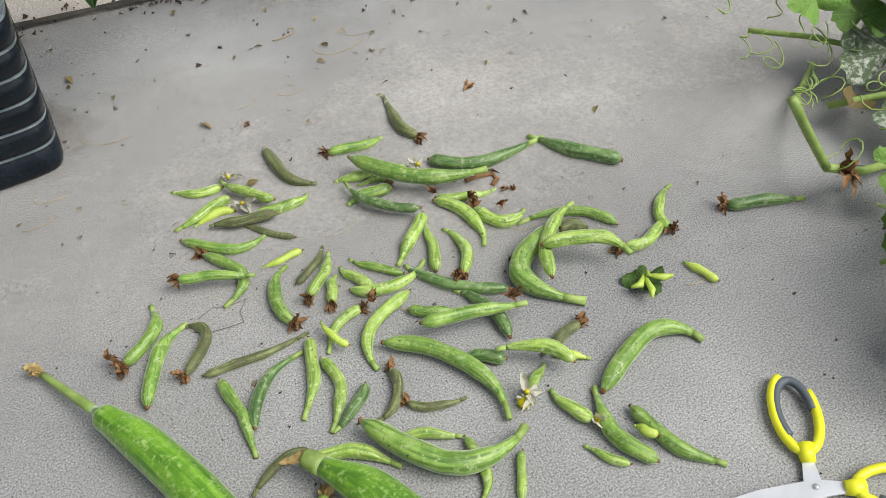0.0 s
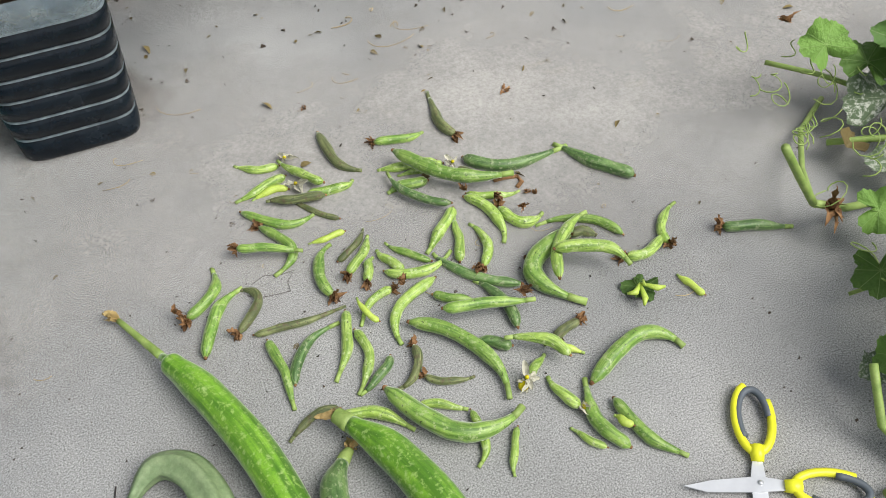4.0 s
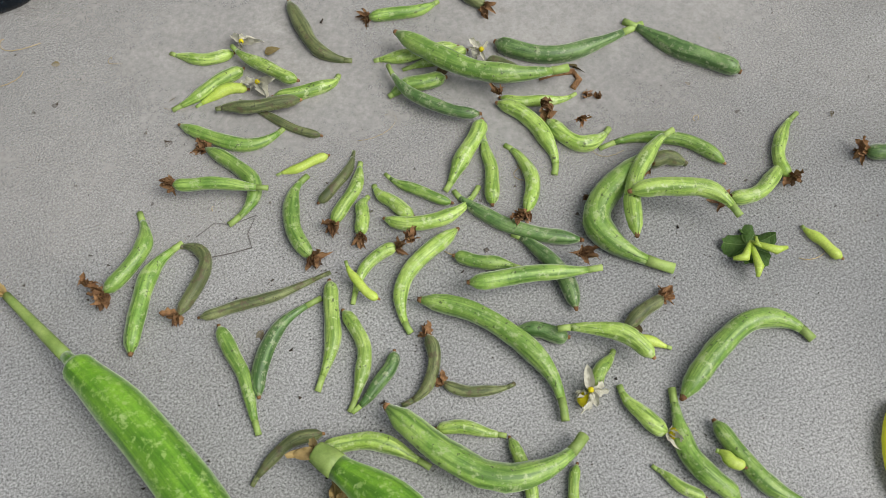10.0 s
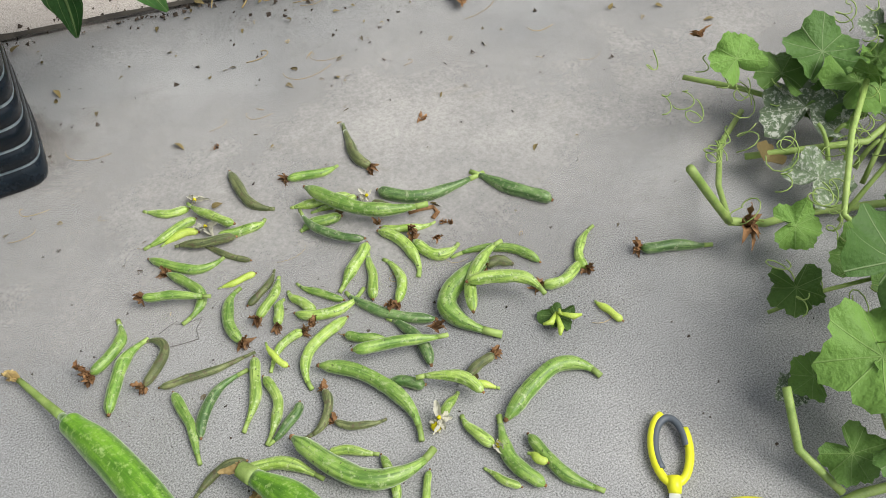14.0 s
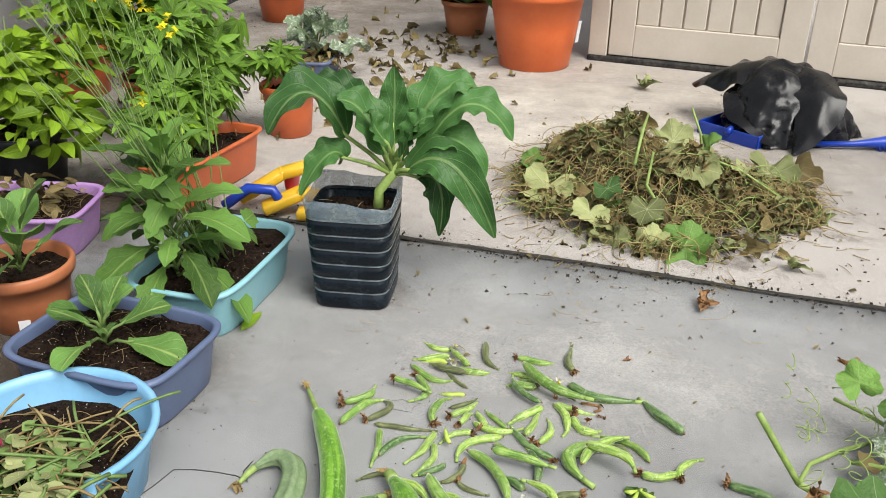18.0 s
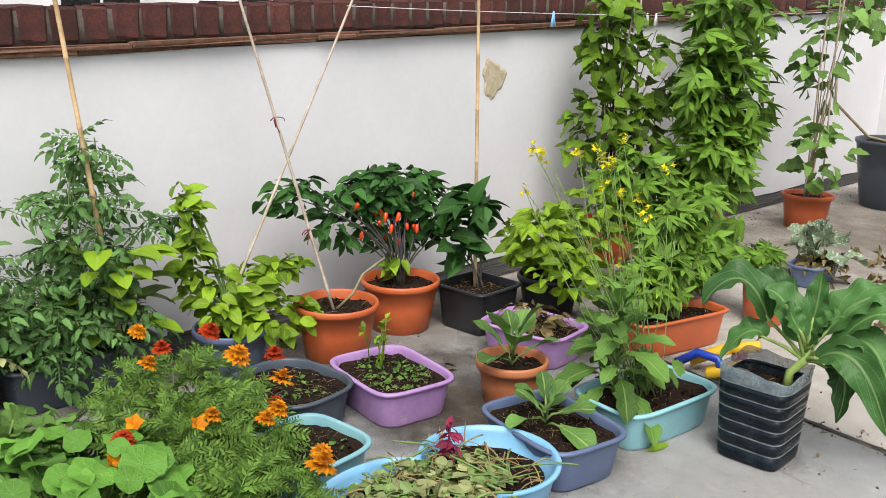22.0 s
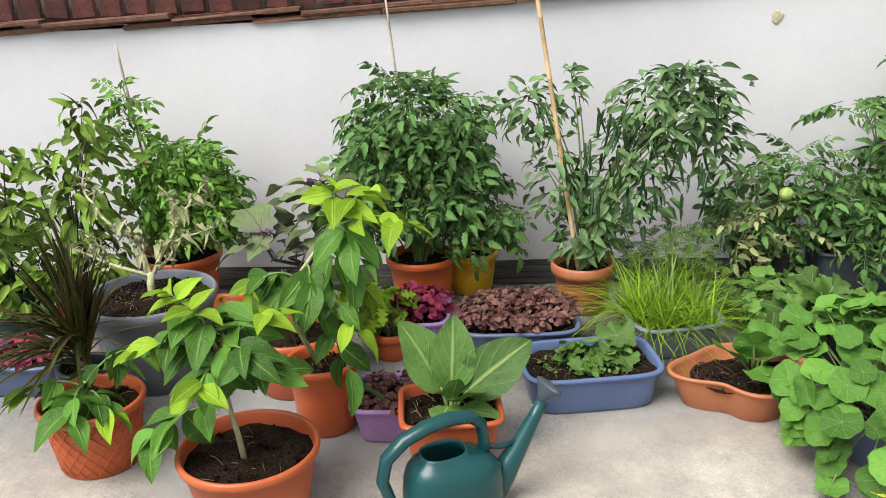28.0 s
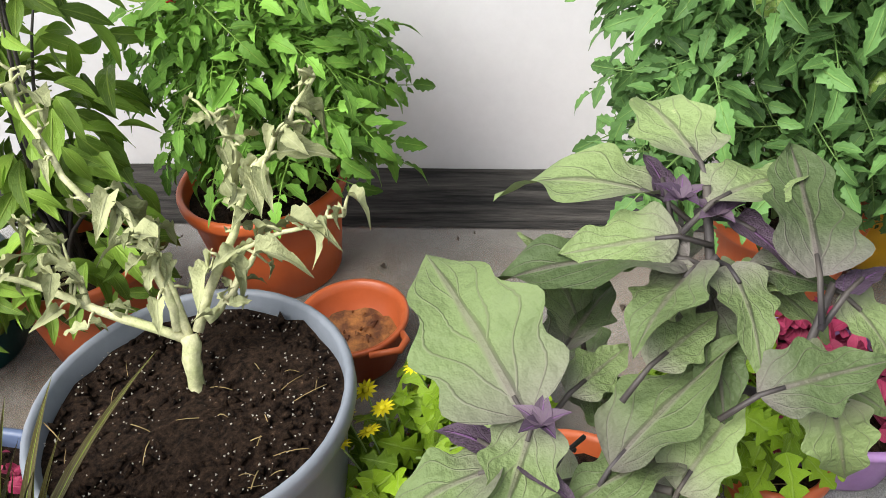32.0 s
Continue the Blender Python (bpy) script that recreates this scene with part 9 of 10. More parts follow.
def bag_and_pan():
    ob = thing("bin_bag", 1.2, 2.92, 0, 0, "crumpled black plastic rubbish bag lying open", "bag")
    g = Geo()
    nu, nv = 132, 44
    v, f = [], []
    for j in range(nv + 1):
        t = j / nv
        for i in range(nu):
            a = 2 * math.pi * i / nu
            c, w = math.cos(a), math.sin(a)
            # slack plastic: ridges that run up towards the gathered top, sharper at the foot
            ridge = abs(math.sin(3.5 * a + 1.1 * math.sin(2 * a) + 2 * t)) + 0.55 * abs(math.sin(8 * a + 2.0 * math.sin(3 * a) - 3 * t))
            r = (1 - t ** 1.7) ** 0.62 if t < 1 else 0.0
            r *= 1 + 0.10 * math.sin(2 * a + 0.5) - 0.13 * ridge * (0.35 + 0.65 * (1 - t))
            x, y = 0.29 * r * c - 0.07 * t, 0.27 * r * w + 0.06 * t
            z = 0.31 * t + 0.03 * ridge * t * (1 - t) * 2
            p = Vector((x * 11, y * 11, z * 11))
            k = 1 - 0.09 * abs(noise.noise(p)) - 0.05 * abs(noise.noise(p * 2.7))
            v.append((x * k, y * k, max(0.004, z * (0.94 + 0.1 * noise.noise(p * 1.3)))))
        if j:
            for i in range(nu):
                k = (i + 1) % nu
                f.append(((j - 1) * nu + i, (j - 1) * nu + k, j * nu + k, j * nu + i))
    g.add(v, f)
    part("body", g, BAG, ob)
    # slack mouth hanging open over the pan
    for k, (m0, m1, m2, wd) in enumerate((((-0.04, 0.06, 0.29), (-0.24, 0.1, 0.25), (-0.4, 0.19, 0.14), 0.26), ((-0.1, -0.02, 0.25), (-0.2, -0.08, 0.16), (-0.1, -0.26, 0.03), 0.2), ((0.02, 0.02, 0.28), (0.06, -0.16, 0.2), (-0.04, -0.3, 0.01), 0.2))):
        g = Geo()
        g.add(*draped(m0, m1, m2, wd, "broad", (0, -0.2, 1), 26, -0.35, 0.07, 19, k))
        g.v = [(x, y, max(0.004, z)) for x, y, z in g.v]
        part("mouth", g, BAG, ob, "slack mouth of the bag")
    ob = thing("dustpan", 0.995, 2.845, 0, -39, "cobalt blue plastic dustpan under the rubbish bag", "dustpan")
    p = Geo()
    box(p, -0.14, 0.14, -0.11, 0.11, 0.0, 0.006, None, 0.002)
    for b in ((-0.14, -0.134, -0.11, 0.11), (0.134, 0.14, -0.11, 0.11), (-0.14, 0.14, -0.11, -0.104)):
        box(p, *b, 0.004, 0.055, None, 0.002)
    part("pan", p, COBALT, ob, smooth=False)
    p = Geo()
    tube(p, [(0, -0.11, 0.03), (0.01, -0.12, 0.05), (0.01, -0.1, 0.06)], [0.012, 0.014, 0.01], 8)
    part("grip", p, COBALT, ob)
    ob = thing("hand_brush", 1.46, 2.765, 0, 8, "cobalt blue hand brush on the floor", "brush")
    p = Geo()
    tube(p, [(-0.2, 0, 0.02), (-0.05, 0, 0.024), (0.02, 0, 0.03), (0.1, 0, 0.035), (0.17, 0, 0.03), (0.19, 0, 0.026)], [0.011, 0.012, 0.018, 0.03, 0.028, 0.012], 10)
    part("handle", p, COBALT, ob)
    p = Geo()
    for _ in range(90):
        x, y = rnd(0.04, 0.17), rnd(-0.024, 0.024)
        tube(p, [(x, y, 0.03), (x + rnd(-0.008, 0.008), y * 1.4, 0.002)], 0.0015, 3)
    tagged(part("bristles", p, COBALT, ob, "blue bristles"), kind="stuff")


def right_middle():
    # orange trough with hand-shaped leaves
    ob, sz = tray("orange_trough", -0.93, 1.87, -12, 0.1, 0.26, 0.16, TERRA, "long orange trough with light green hand-shaped leaves", power=6)
    bushy(ob, sz, PALM, PAL_LEAF, ((-0.05, 0.02, 0.3, 0.16, 0.28, 0.13, 110), (-0.15, 0.2, 0.44, 0.16, 0.25, 0.16, 80), (-0.1, -0.15, 0.28, 0.14, 0.14, 0.1, 40)), (0.12, 0.19), STEM, 0.3)
    g = foliage(ob, "fine_leaves", GRASS, "fine grassy leaves")
    crown(g, CHI_LEAF, 160, (-0.02, -0.12, 0.26), (0.09, 0.14, 0.1), (0.03, 0.07), 0.1)
    g.done()
    ob, sz = round_pot("lattice_pot", -0.84, 2.5, 0.115, 0.21, TERRA, "textured terracotta-coloured pot with green shoots", rim=0.03)
    bushy(ob, sz, PALM, PAL_LEAF, ((-0.05, 0.0, 0.3, 0.13, 0.15, 0.08, 30),), (0.12, 0.18), STEM, 0.3)
    ob, sz = tray("blue_trough", -0.98, 3.35, 4, 0.1, 0.2, 0.12, NAVY, "slate-blue trough with mildewed squash leaves and dry stalks", litter=60)
    big_leaves(ob, MILDEW_M, 9, (0, -0.02, sz), (0.16, 0.22), (0.2, 1.1), 0.8, 0.1)
    g = foliage(ob, "dry_tangle", HAY, "withered stalks hanging over the rim")
    crown(g, CHI_LEAF, 90, (0.05, 0, sz + 0.03), (0.13, 0.2, 0.05), (0.04, 0.09), 0.5)
    g.done()
    # toy
    ob = thing("toy_digger", -0.62, 1.73, 0, 0, "yellow, blue and red plastic toy lying between the tubs", "toy")
    for nm, mt, pts, r in (("arm", YELLOW, ((-0.12, 0.0, 0.04), (0.0, 0.06, 0.11), (0.09, 0.1, 0.13)), 0.026), ("arm", YELLOW, ((-0.02, -0.05, 0.03), (0.08, 0.0, 0.07), (0.16, 0.02, 0.05)), 0.03), ("blade", YELLOW, ((0.1, -0.06, 0.025), (0.22, -0.04, 0.025)), 0.024), ("grip", COBALT, ((-0.16, -0.06, 0.03), (-0.08, -0.04, 0.09), (0.0, -0.03, 0.085), (0.03, -0.04, 0.04)), 0.018)):
        g = Geo()
        if nm == "grip":
            tube(g, pts, r, 8)
        for p, q in zip(pts, pts[1:]) if nm != "grip" else ():
            d = Vector(q) - Vector(p)
            box(g, -r * 1.15, r * 1.15, -0.012, d.length + 0.012, -0.016, 0.016, aim(p, d, (0, 0, 1)), 0.006)
        part(nm, g, mt, ob, {YELLOW: "bright yellow plastic arm", COBALT: "blue plastic grip"}[mt])
    g = Geo()
    g.add(*rings([[(z, 0.12 + 0.04 * x / 0.04, 0.07 + y) for x, y, z in ring(r, r, z, 2, 20)] for r, z in ((0.02, -0.005), (0.045, 0.0), (0.05, 0.012), (0.045, 0.024), (0.02, 0.03))]))
    part("wheel", g, TOYRED, ob, "red plastic wheel")


def squash_vine():
    ob = thing("squash_vine", 1.05, 0.42, 0, 0, "sprawling squash vine with broad leaves and curling tendrils", "vine")

    def L(x, y, z):
        return Vector((x - 1.05, y - 0.42, z))
    for pts, r in (((L(0.815, 0.575, 0.07), L(0.768, 0.58, 0.14), L(0.721, 0.584, 0.212)), 0.008), ((L(0.815, 0.575, 0.07), L(0.85, 0.65, 0.06), L(0.935, 0.755, 0.02), L(1.024, 0.817, 0.012)), 0.006), ((L(0.95, 0.9, 0.05), L(1.01, 0.83, 0.06), L(1.1, 0.74, 0.05)), 0.006), ((L(0.815, 0.575, 0.07), L(0.89, 0.575, 0.03), L(0.976, 0.579, 0.012), L(1.2, 0.5, 0.03)), 0.008), ((L(0.94, 0.7, 0.04), L(1.02, 0.66, 0.06), L(1.1, 0.62, 0.08), L(1.35, 0.7, 0.08)), 0.007), ((L(1.0, 0.45, 0.05), L(0.95, 0.5, 0.1), L(1.03, 0.6, 0.14), L(1.12, 0.68, 0.15)), 0.006), ((L(0.66, 0.17, 0.012), L(0.74, 0.17, 0.02), L(0.85, 0.15, 0.02), L(1.1, 0.12, 0.03)), 0.008), ((L(0.72, 0.18, 0.02), L(0.69, 0.24, 0.05), L(0.7, 0.3, 0.1)), 0.007), ((L(0.8, 0.16, 0.02), L(0.82, 0.25, 0.06), L(0.88, 0.3, 0.12)), 0.006), ((L(0.8, 0.44, 0.02), L(0.87, 0.42, 0.06), L(0.93, 0.4, 0.08)), 0.004)):
        fine = []
        P = list(pts)
        for i in range(len(P) - 1):
            fine += [P[i].lerp(P[i + 1], k / 3) for k in range(3)]
        fine.append(P[-1])
        st = Geo()
        tube(st, fine, r * 0.8, 8)
        part("runner", st, STALK, ob, "thick ridged pale green runner")
        for _ in range(3 if fine[-1].z > 0.035 and fine[-1].x > -0.1 else 0):
            part("leaf", R.choice(SQUASH_M), None, ob, m=aim(fine[-1] + Vector((rnd(-0.02, 0.06), rnd(-0.03, 0.05), rnd(0, 0.03))), (rnd(-0.3, 1), rnd(-0.6, 1), rnd(0, 0.5)), (rnd(-0.4, 0.4), rnd(-0.7, 0.1), 1), rnd(0.05, 0.1)))
    for at, d, r, n in ((L(0.845, 0.57, 0.05), (0.3, -0.3, 1), 0.03, 8), (L(0.95, 0.88, 0.15), (-0.4, 0.4, 0.6), 0.025, 5)):
        kn = Geo()
        crumple(kn, at, Vector(d), r, n)
        part("dry_node", kn, BROWN, ob, "dry brown node")
    for k in range(20):
        st = Geo()
        a = L(rnd(1.0, 1.25), rnd(0.1, 0.8), 0.02)
        b = a + Vector((rnd(-0.12, 0.14), rnd(-0.12, 0.12), rnd(0.03, 0.13)))
        tube(st, arc(a, b, rnd(0.01, 0.03), 6), [0.0045, 0.0045, 0.004, 0.004, 0.0035, 0.0035, 0.003], 6)
        part("leaf_stalk", st, STALK, ob)
    td = Geo()
    for _ in range(110):
        c = L(rnd(0.8, 1.3), rnd(0.0, 0.9), rnd(0.04, 0.17))
        rr, a0, tilt = rnd(0.01, 0.03), rnd(0, 6), rnd(-0.6, 0.6)
        tube(td, [c + Vector((rr * (1 - 0.05 * k) * math.cos(a0 + k * 0.6), rr * (1 - 0.05 * k) * math.sin(a0 + k * 0.6), tilt * rr * math.sin(k * 0.6) + 0.003 * k)) for k in range(14)], 0.0011, 4)
    tagged(part("tendril_tangle", td, STALK, ob, "thin curling tendrils"), kind="stuff")
    for x, y, z, d, nrm, s, kind in ((0.951, 0.79, 0.17, (-0.2, 0.6, 0.5), (-0.1, -0.8, 0.6), 0.11, SQUASH_M), (1.104, 0.767, 0.15, (0.3, 0.8, 0.3), (-0.2, -0.5, 0.8), 0.16, SQUASHD_M), (1.042, 0.776, 0.12, (0.6, 0.6, 0.2), (0, -0.4, 1), 0.12, SQUASH_M), (1.065, 0.725, 0.08, (0.5, 0.6, 0.1), (-0.1, -0.2, 1), 0.2, MILDEW_M), (0.953, 0.672, 0.05, (0.7, 0.3, 0.1), (-0.3, -0.4, 1), 0.085, HAY_M),
            (0.898, 0.528, 0.07, (0.7, -0.4, 0.0), (-0.2, -0.4, 1), 0.1, SQUASH_M), (0.88, 0.36, 0.19, (0.6, 0.2, 0.1), (-0.2, -0.4, 1), 0.2, SQUASHD_M), (0.8, 0.27, 0.15, (-0.7, 0.2, -0.15), (-0.2, -0.2, 1), 0.19, SQUASH_M), (0.821, 0.43, 0.08, (-0.1, -0.6, -0.6), (-0.8, -0.3, 0.7), 0.1, SQUASH_M), (0.754, 0.306, 0.08, (-0.3, 0.5, 0.1), (-0.2, -0.4, 1), 0.085, SQUASH_M), (0.737, 0.313, 0.05, (-0.8, 0.1, 0.1), (0, -0.3, 1), 0.065, MILDEW_M),
            (0.74, 0.206, 0.06, (0.2, -0.6, -0.2), (-0.4, -0.2, 1), 0.1, SQUASH_M), (0.795, 0.175, 0.1, (0.5, -0.5, 0.1), (-0.1, -0.2, 1), 0.15, SQUASHD_M), (0.84, 0.24, 0.13, (0.6, 0.3, 0.1), (-0.2, -0.3, 1), 0.15, SQUASH_M), (1.13, 0.7, 0.13, (0.8, 0.2, 0.1), (-0.1, -0.4, 1), 0.17, SQUASH_M), (1.0, 0.6, 0.06, (0.6, 0.1, 0.1), (-0.1, -0.3, 1), 0.13, MILDEW_M), (0.93, 0.42, 0.1, (0.6, 0.4, 0.2), (-0.2, -0.4, 1), 0.14, SQUASH_M)):
        part("leaf", R.choice(kind), None, ob, m=aim(L(x, y, z), d, nrm, s * 0.8))
    pl = []
    while len(pl) < 170:
        x, y = rnd(0.82, 1.75), rnd(-0.3, 0.85)
        if x < 0.95 + 0.5 * max(0, y - 0.25) or (y < 0.1 and x < 1.0):
            continue
        pl.append(aim(L(x, y, rnd(0.03, 0.14)), (rnd(-1, 1), rnd(-1, 1), rnd(-0.3, 0.4)), (rnd(-0.7, 0.7), rnd(-0.9, 0.4), 1), rnd(0.045, 0.125)))
    leaves_each(ob, SQUASH_M + SQUASHD_M + SQUASHD_M + MILDEW_M[:1] + PALE_M[:1], pl)


def scissors():
    ob = thing("scissors", 0.523, 0.238, 0.006, 0, "open garden scissors with yellow and grey loop handles", "scissors")
    for k, (hx, hy, bx, by, flip) in enumerate(((0.047, 0.092, -0.042, -0.092, 1), (0.08, -0.04, -0.092, 0.03, -1))):
        d = Vector((hx, hy, 0)).normalized()
        n = Vector((-d.y, d.x, 0)) * flip
        e = Vector((bx, by, 0))
        u = e.normalized()
        w = Vector((u.y, -u.x, 0)) * flip
        z = 0.0025 * k
        outl = [Vector((0, 0, 0)) + d * 0.035 - n * 0.006, d * 0.035 + n * 0.006, n * 0.012, u * 0.03 + w * 0.011, u * 0.07 + w * 0.009, e, u * 0.06 - w * 0.006, -n * 0.009]
        g = Geo()
        g.add(*rings([[(p.x, p.y, z) for p in outl], [(p.x, p.y, z + 0.0022) for p in outl]]))
        part("blade", g, STEEL, ob, smooth=False)
        c = d * 0.092
        for nm, mt, r0, lo, hi, lift in (("grip", LIME, 1.0, 0.35, 5.3, 0.0), ("grip_lining", DGREY, 0.84, -1.5, 2.4, 0.001)):
            g = Geo()
            pts = []
            for i in range(21):
                a = lo + (hi - lo) * i / 20
                pts.append(c + d * (0.05 * r0 * math.cos(a)) + n * (0.024 * r0 * math.sin(a)) + Vector((0, 0, 0.004 + lift)))
            tube(g, pts, 0.0058 if nm == "grip" else 0.0052, 8)
            grip = part(nm, g, mt, ob if nm == "grip" else grip, "lime yellow plastic" if nm == "grip" else "dark grey rubber lining")
        g = Geo()
        tube(g, [d * 0.03 + Vector((0, 0, 0.003)), d * 0.05 + Vector((0, 0, 0.004))], [0.008, 0.011], 10)
        part("collar", g, LIME, ob, "lime yellow plastic")
    g = Geo()
    tube(g, [(0, 0, -0.001), (0, 0, 0.0065)], 0.0035, 10)
    part("rivet", g, STEEL, ob)


def litter():
    # crumbs, chips and dried bits that nobody could count
    g = Geo()
    def crumb(x, y, s):
        m = pose(x, y, s * 0.4, rnd(0, 360), rnd(0, 360), 0) @ Matrix.Diagonal((s, s * rnd(0.3, 1), s * rnd(0.3, 0.7), 1))
        g.add([(1, 1, 1), (-1, -1, 1), (-1, 1, -1), (1, -1, -1)], [(0, 2, 1), (0, 1, 3), (0, 3, 2), (1, 2, 3)], None, m)
    for _ in range(3200):
        crumb(R.gauss(0.3, 0.5), R.gauss(0.85, 0.45), rnd(0.0004, 0.001) if rnd(0, 1) < 0.93 else rnd(0.0012, 0.0028))
    for _ in range(520):
        x = rnd(-0.9, 2.6)
        crumb(x, 1.585 - 0.13 * x + R.gauss(0.0, 0.03), rnd(0.0015, 0.005))
    for _ in range(600):
        crumb(rnd(-1.2, 1.8), rnd(-2.2, 4.0), rnd(0.0006, 0.002))
    for _ in range(260):
        crumb(R.gauss(-0.7, 0.2), R.gauss(0.75, 0.3), rnd(0.001, 0.003))
    for _ in range(500):
        crumb(R.gauss(0.6, 0.55), R.gauss(2.1, 0.6), rnd(0.001, 0.005))
    for _ in range(400):
        crumb(R.gauss(-2.0, 0.15), rnd(-3.4, 6.8), rnd(0.002, 0.007))
    solo("floor_crumbs", g, CRUMB, "scattered dark crumbs of soil on the concrete", "dirt", "stuff")
    g = Geo()
    for _ in range(120):
        x, y = R.gauss(0.55, 0.55), R.gauss(1.95, 0.5)
        g.add(*R.choice(PEP_LEAF), aim((x, y, 0.006), (rnd(-1, 1), rnd(-1, 1), rnd(-0.1, 0.25)), (rnd(-0.4, 0.4), rnd(-0.4, 0.4), 1), rnd(0.01, 0.03), rnd(-0.8, 0.8)))
    for _ in range(80):
        x, y = R.gauss(0.45, 0.45), R.gauss(1.2, 0.26)
        g.add(*R.choice(PEP_LEAF), aim((x, y, 0.003), (rnd(-1, 1), rnd(-1, 1), rnd(-0.1, 0.2)), (rnd(-0.4, 0.4), rnd(-0.4, 0.4), 1), rnd(0.006, 0.018), rnd(-0.8, 0.8)))
    for _ in range(160):
        x, y = R.gauss(-0.75, 0.35), R.gauss(3.7, 0.6)
        g.add(*R.choice(HEAP_LEAF), aim((x, y, 0.012), (rnd(-1, 1), rnd(-1, 1), rnd(-0.2, 0.4)), (rnd(-0.7, 0.7), rnd(-0.7, 0.7), 1), rnd(0.03, 0.085), rnd(-1, 1)))
    for _ in range(50):
        x, y = rnd(-2.0, -0.6), rnd(-0.2, 2.2)
        g.add(*R.choice(PEP_LEAF), aim((x, y, 0.006), (rnd(-1, 1), rnd(-1, 1), 0.1), (rnd(-0.4, 0.4), rnd(-0.4, 0.4), 1), rnd(0.02, 0.05), rnd(-0.8, 0.8)))
    solo("fallen_leaves", g, HAY, "scattered dry brown leaf scraps on the concrete", "leaf litter", "stuff", True)
    g = Geo()
    for k in range(60):
        x, y, rr, a0 = (R.gauss(0.7, 0.45), R.gauss(1.5, 0.28), rnd(0.008, 0.03), rnd(0, 6)) if k < 24 else (R.gauss(0.45, 0.42), R.gauss(1.0, 0.22), rnd(0.004, 0.013), rnd(0, 6))
        tube(g, [(x + rr * (1 + 0.1 * j) * math.cos(a0 + j * 0.45) + 0.3 * rr * j, y + rr * math.sin(a0 + j * 0.45), 0.002 + 0.0012 * math.sin(j)) for j in range(R.randint(4, 10))], rnd(0.0004, 0.0008), 4)
    solo("dry_tendrils", g, STRAW, "dry curled tendrils on the concrete", "leaf litter", "stuff", True)
    # dirt that fills the joint
    g = Geo()
    v, n = [], 240
    for i in range(n + 1):
        x = -2.3 + 6.5 * i / n
        y = 1.585 - 0.13 * x + 0.006 * math.sin(5 * x)
        w = 0.006 + 0.008 * abs(noise.noise(Vector((x * 9, 0, 5)))) + rnd(0, 0.002)
        v += [(x, y - w, 0.0052), (x, y, 0.006), (x, y + w, 0.0052)]
    g.add(v, [(3 * i + k, 3 * i + k + 3, 3 * i + k + 4, 3 * i + k + 1) for i in range(n) for k in range(2)])
    solo("joint_filling", g, JOINT, "dark dirt in the joint between the slabs", "joint", "structure")


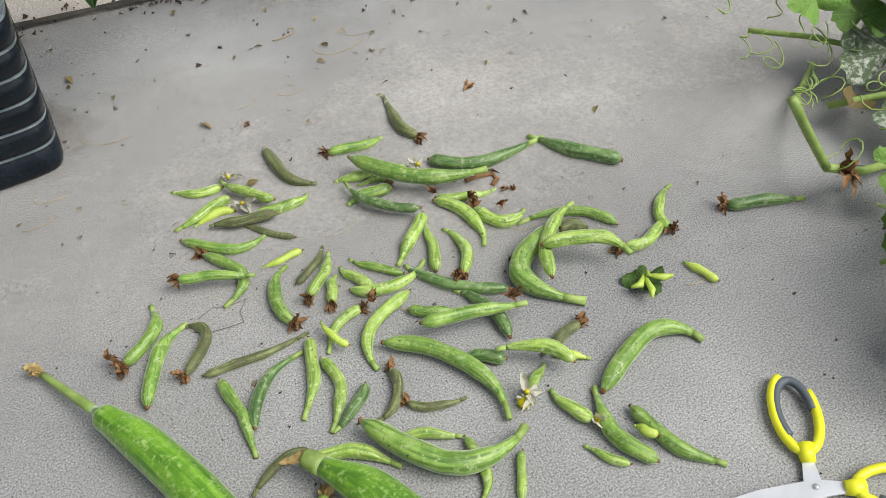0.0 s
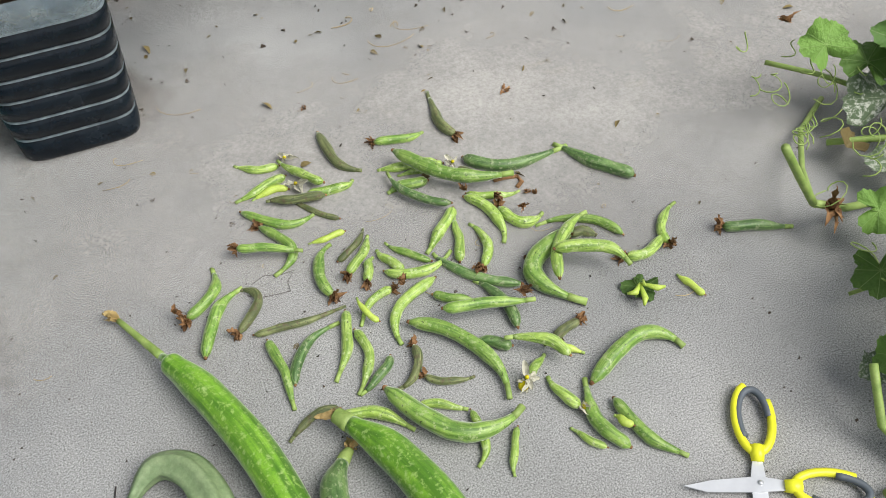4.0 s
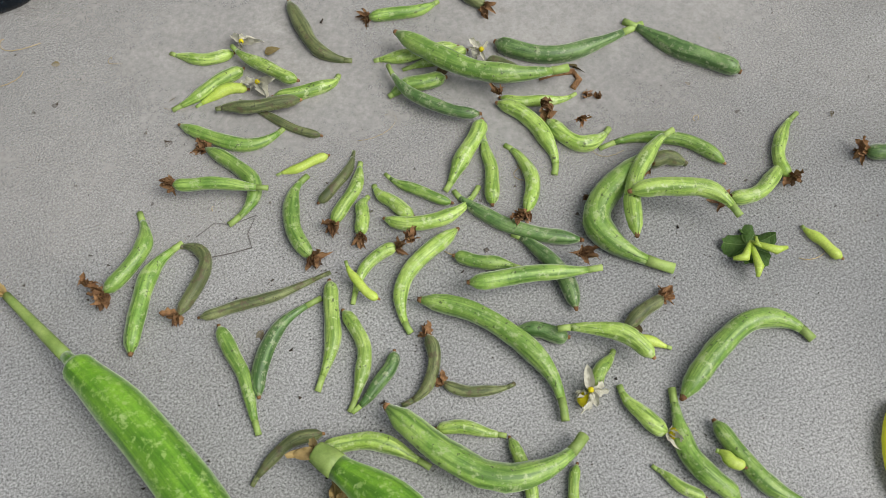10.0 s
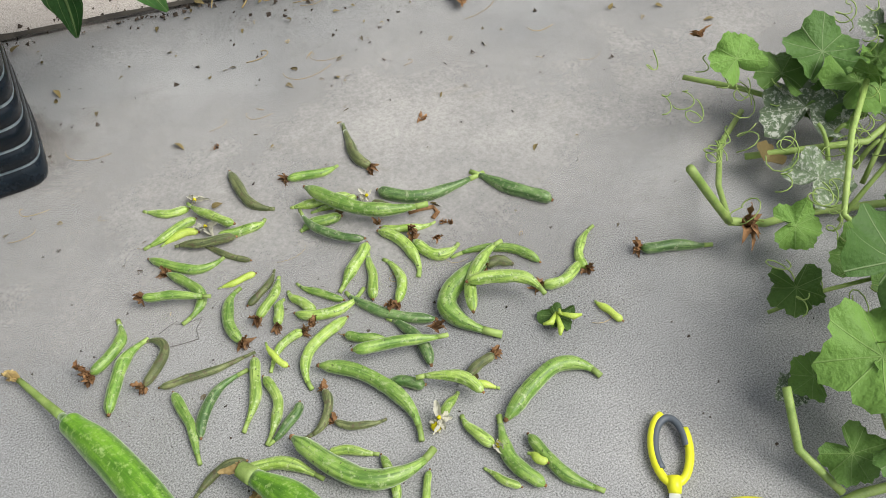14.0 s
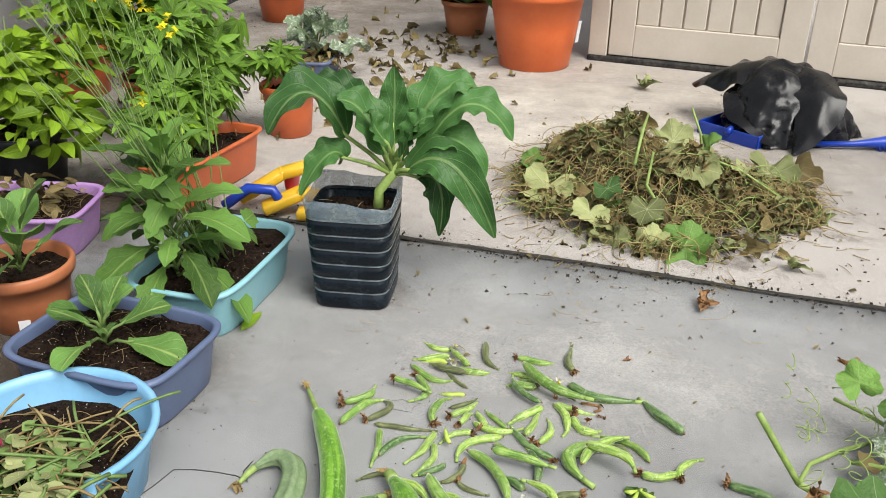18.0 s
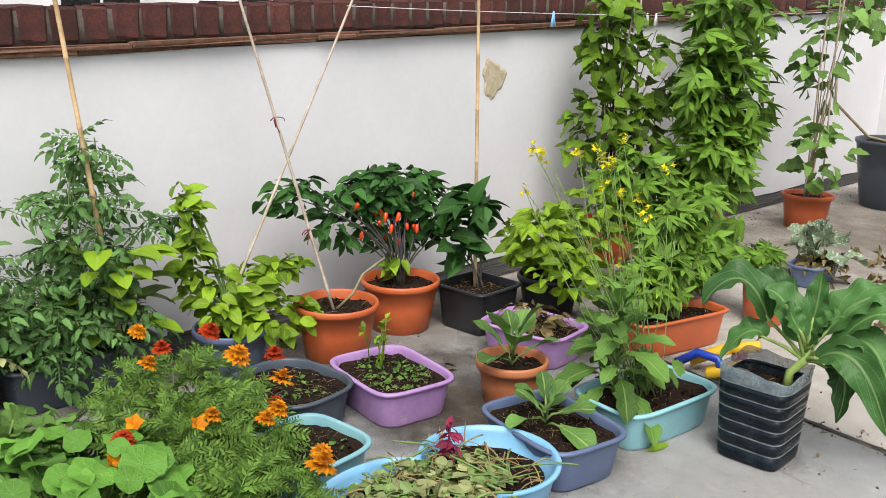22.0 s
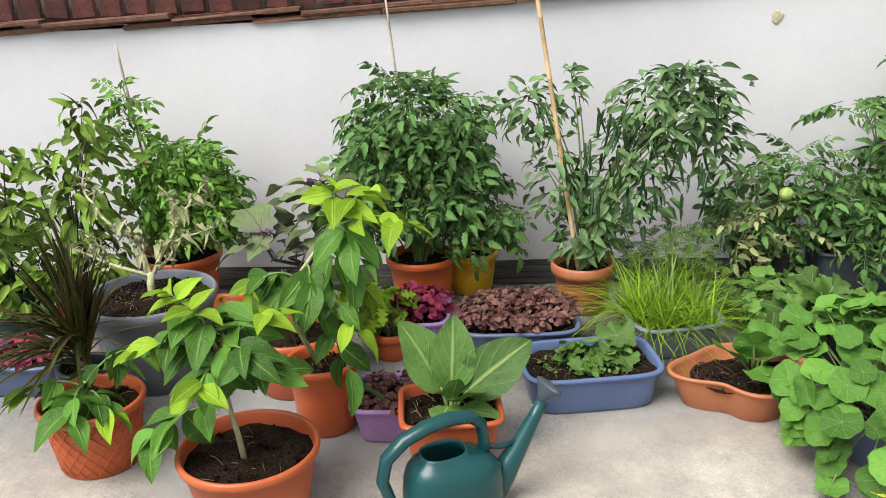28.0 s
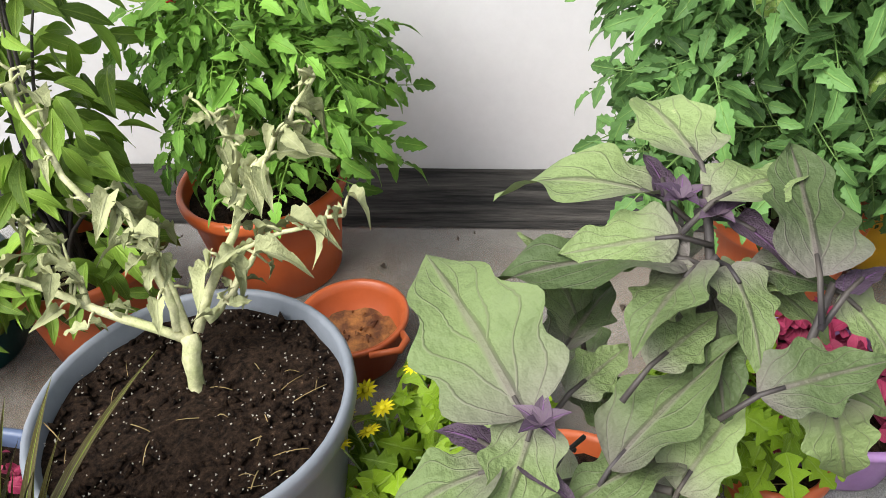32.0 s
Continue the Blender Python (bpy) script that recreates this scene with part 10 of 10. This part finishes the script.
def singles():
    # a shrivelled leaf and small finds of their own
    for name, x, y, mt, s, lab, cat in (("shrivelled_leaf", 0.72, 1.35, BROWN, 0.055, "shrivelled dark brown leaf on its stalk", "leaf"), ("dried_flower", 1.32, 1.38, STRAW, 0.035, "dried pale flower head on the floor", "flower"), ("dried_flower", 0.99, 1.62, PALE, 0.05, "pale withered flower on the floor", "flower"), ("dried_flower", 0.16, 1.12, BROWN, 0.012, "dark dried flower scrap", "flower"), ("dried_flower", 0.51, 1.04, BROWN, 0.014, "dark dried flower scrap", "flower"), ("dried_flower", 0.45, 0.8, BROWN, 0.012, "dark dried flower scrap", "flower"), ("dried_leaf", -0.37, 3.95, STRAW, 0.06, "dry curled leaf by the door", "leaf"), ("dried_leaf", 0.62, 3.45, PALE, 0.09, "flat pale green leaf on the floor", "leaf")):
        g = Geo()
        crumple(g, Vector((0, 0, s * 0.25)), Vector((0.2, 0.1, 1)), s, 7)
        g.v = [(a, b, max(0.001, c * 0.6)) for a, b, c in g.v]
        ob = tagged(new(name, g.mesh(name, mt)), lab, cat)
        ob.matrix_basis = pose(x, y, 0, 0, 0, rnd(0, 360))
    for x, y, s in ((0.198, 0.682, 0.013), (0.313, 0.677, 0.014), (0.354, 0.61, 0.016), (0.391, 0.798, 0.015), (0.423, 0.765, 0.012), (0.459, 0.792, 0.007), (0.395, 0.676, 0.006), (-0.127, 0.748, 0.013), (-0.113, 0.728, 0.012), (0.35, 0.828, 0.011)):
        g = Geo()
        crumple(g, Vector((0, 0, s * 0.5)), Vector((rnd(-1, 1), rnd(-1, 1), 0.6)).normalized(), s, 10)
        g.v = [(a, b, max(0.001, c + 0.012 * (s > 0.0105))) for a, b, c in g.v]
        ob = tagged(new("dried_flower", g.mesh("dried_flower", BROWN)), "shrivelled brown flower among the gourds", "flower", "dried flowers among the gourds")
        ob.matrix_basis = pose(x, y, 0, 0, 0, rnd(0, 360))
    for x, y in ((0.097, 0.998), (0.1, 0.935), (0.355, 0.892), (0.306, 0.476)):
        ob = thing("cream_flower", x, y, 0.016, rnd(0, 360), "wilted cream-white gourd flower", "flower", "cream flowers among the gourds")
        for k in range(5):
            a = k * 0.9 + rnd(-0.4, 0.4)
            part("petal", Geo().add(*leaf("broad", rnd(0.25, 0.5), 8, 0.6, rnd(-0.4, 1.2), 0.3, 0, 2, k)), PETAL_W, ob, m=aim((0, 0, 0), (math.cos(a), math.sin(a), rnd(-0.3, 0.4)), (rnd(-1, 1), rnd(-1, 1), 1), rnd(0.012, 0.026)))
        h = Geo()
        h.add(*rings([ring(0.0032 * math.sin(q), 0.0032 * math.sin(q), 0.003 - 0.0032 * math.cos(q), 2, 9) for q in (0.2, 0.9, 1.6, 2.3, 3.0)]))
        part("flower_heart", h, PETAL_Y, ob, "yellow flower heart")
    for lab, pts, r, mt in (("fine dark root hair curling on the floor", ((-0.011, 0.774), (0.011, 0.784), (0.028, 0.776), (0.055, 0.778), (0.041, 0.76), (0.041, 0.742), (0.019, 0.743), (-0.006, 0.746), (-0.022, 0.756)), 0.0006, STEM_D), ("thin dark wire lying on the concrete", ((-0.43, 0.36), (-0.405, 0.415), (-0.387, 0.467), (-0.347, 0.475), (-0.298, 0.476), (-0.256, 0.473), (-0.229, 0.46), (-0.249, 0.488), (-0.242, 0.52)), 0.0011, STEM_D), ("brown withered curl of stalk", ((0.407, 0.841), (0.425, 0.841), (0.448, 0.836), (0.45, 0.823), (0.438, 0.814)), 0.004, BROWN)):
        g = Geo()
        o = Vector((pts[0][0], pts[0][1], 0))
        tube(g, [Vector((x, y, r + 0.0005)) - o for x, y in pts], r, 6)
        w = tagged(new("loose_strand", g.mesh("loose_strand", mt)), lab, "strand")
        w.matrix_basis = Matrix.Translation(o)
    ob = tagged(new("fallen_leaf", Geo().add(*leaf("lance", 0.26, 8, 0.2, 0.15, 0.05, 0, 2, 4)).mesh("fallen_leaf", FRESH)), "long light green leaf fallen beside the tub", "leaf")
    ob.matrix_basis = aim((-0.452, 0.985, 0.006), (0.024, 0.1, 0.012), (0.4, -0.2, 1), 0.105)
    # pale lumpy stand-in for an unidentified object at the far near-end by the wall
    g = Geo()
    v = [(0.16 * math.cos(a) * w * (1 + 0.2 * noise.noise(Vector((math.cos(a) * 2, math.sin(a) * 2, z * 9)))), 0.11 * math.sin(a) * w, z + 0.02 * noise.noise(Vector((math.cos(a) * 3, math.sin(a) * 3, z * 20)))) for z, w in ((0.0, 0.9), (0.03, 1.0), (0.08, 0.95), (0.12, 0.75), (0.15, 0.45)) for a in (6.283185 * i / 24 for i in range(24))]
    g.add(v, [(r * 24 + i, r * 24 + (i + 1) % 24, (r + 1) * 24 + (i + 1) % 24, (r + 1) * 24 + i) for r in range(4) for i in range(24)] + [tuple(range(96, 120))])
    g.v = [(a, b, max(0.0, c)) for a, b, c in g.v]
    ob = thing("pale_stand_in", -2.1, -4.03, 0, 30, "grey-white lumpy stand-in for an unidentified object by the wall", "sack")
    g.v = [(a * 0.7, b * 0.7, c * 0.6) for a, b, c in g.v]
    part("body", g, RIBM, ob)
    ob = thing("bud_cluster", 0.528, 0.546, 0, 0, "cluster of green buds on a dark leaf", "bud")
    part("leaf", SQUASH_M[0], None, ob, m=aim((0, 0.02, 0.006), (0.3, -1, 0.05), (0.1, 0, 1), 0.055))
    for k in range(4):
        g = Geo()
        a = k * 1.4
        tube(g, [(0, 0.02, 0.014), (0.018 * math.cos(a), 0.012 * math.sin(a), 0.02), (0.03 * math.cos(a), 0.022 * math.sin(a), 0.018)], [0.002, 0.005, 0.002], 7)
        part("bud", g, GOURD_Y, ob, "pale green flower bud")
    for x0, y0, z0, x1, y1, z1, n in ((-1.9, 0.9, 1.37, -1.9, 6.6, 1.52, 16),):
        g = Geo()
        tube(g, arc((x0, y0, z0), (x1, y1, z1), -0.05, 20), 0.0016, 5)
        ob = tagged(new("clothes_line", g.mesh("clothes_line", WHITE)), "thin washing line strung along the wall", "washing line")
        for k, (t, mt) in enumerate(((0.22, SKYB), (0.36, WHITE), (0.375, WHITE), (0.44, WHITE), (0.45, WHITE), (0.5, SKYB), (0.51, SKYB), (0.58, TOYRED))):
            p = thing("clothes_peg", x0 + (x1 - x0) * t, y0 + (y1 - y0) * t, z0 + (z1 - z0) * t - 0.05 * 4 * t * (1 - t), rnd(-20, 20), "plastic clothes peg on the washing line", "clothes peg", "pegs on the line")
            for s in (-1, 1):
                q = Geo()
                tube(q, [(0, 0.001 * s, 0.012), (0, 0.006 * s, -0.02), (0, 0.016 * s, -0.06)], [0.004, 0.006, 0.007], 6)
                part("prong", q, mt, p)


R.seed(105)
debris()
R.seed(106)
bag_and_pan()
R.seed(107)
right_middle()
R.seed(108)
squash_vine()
R.seed(109)
scissors()
R.seed(110)
litter()
R.seed(111)
singles()
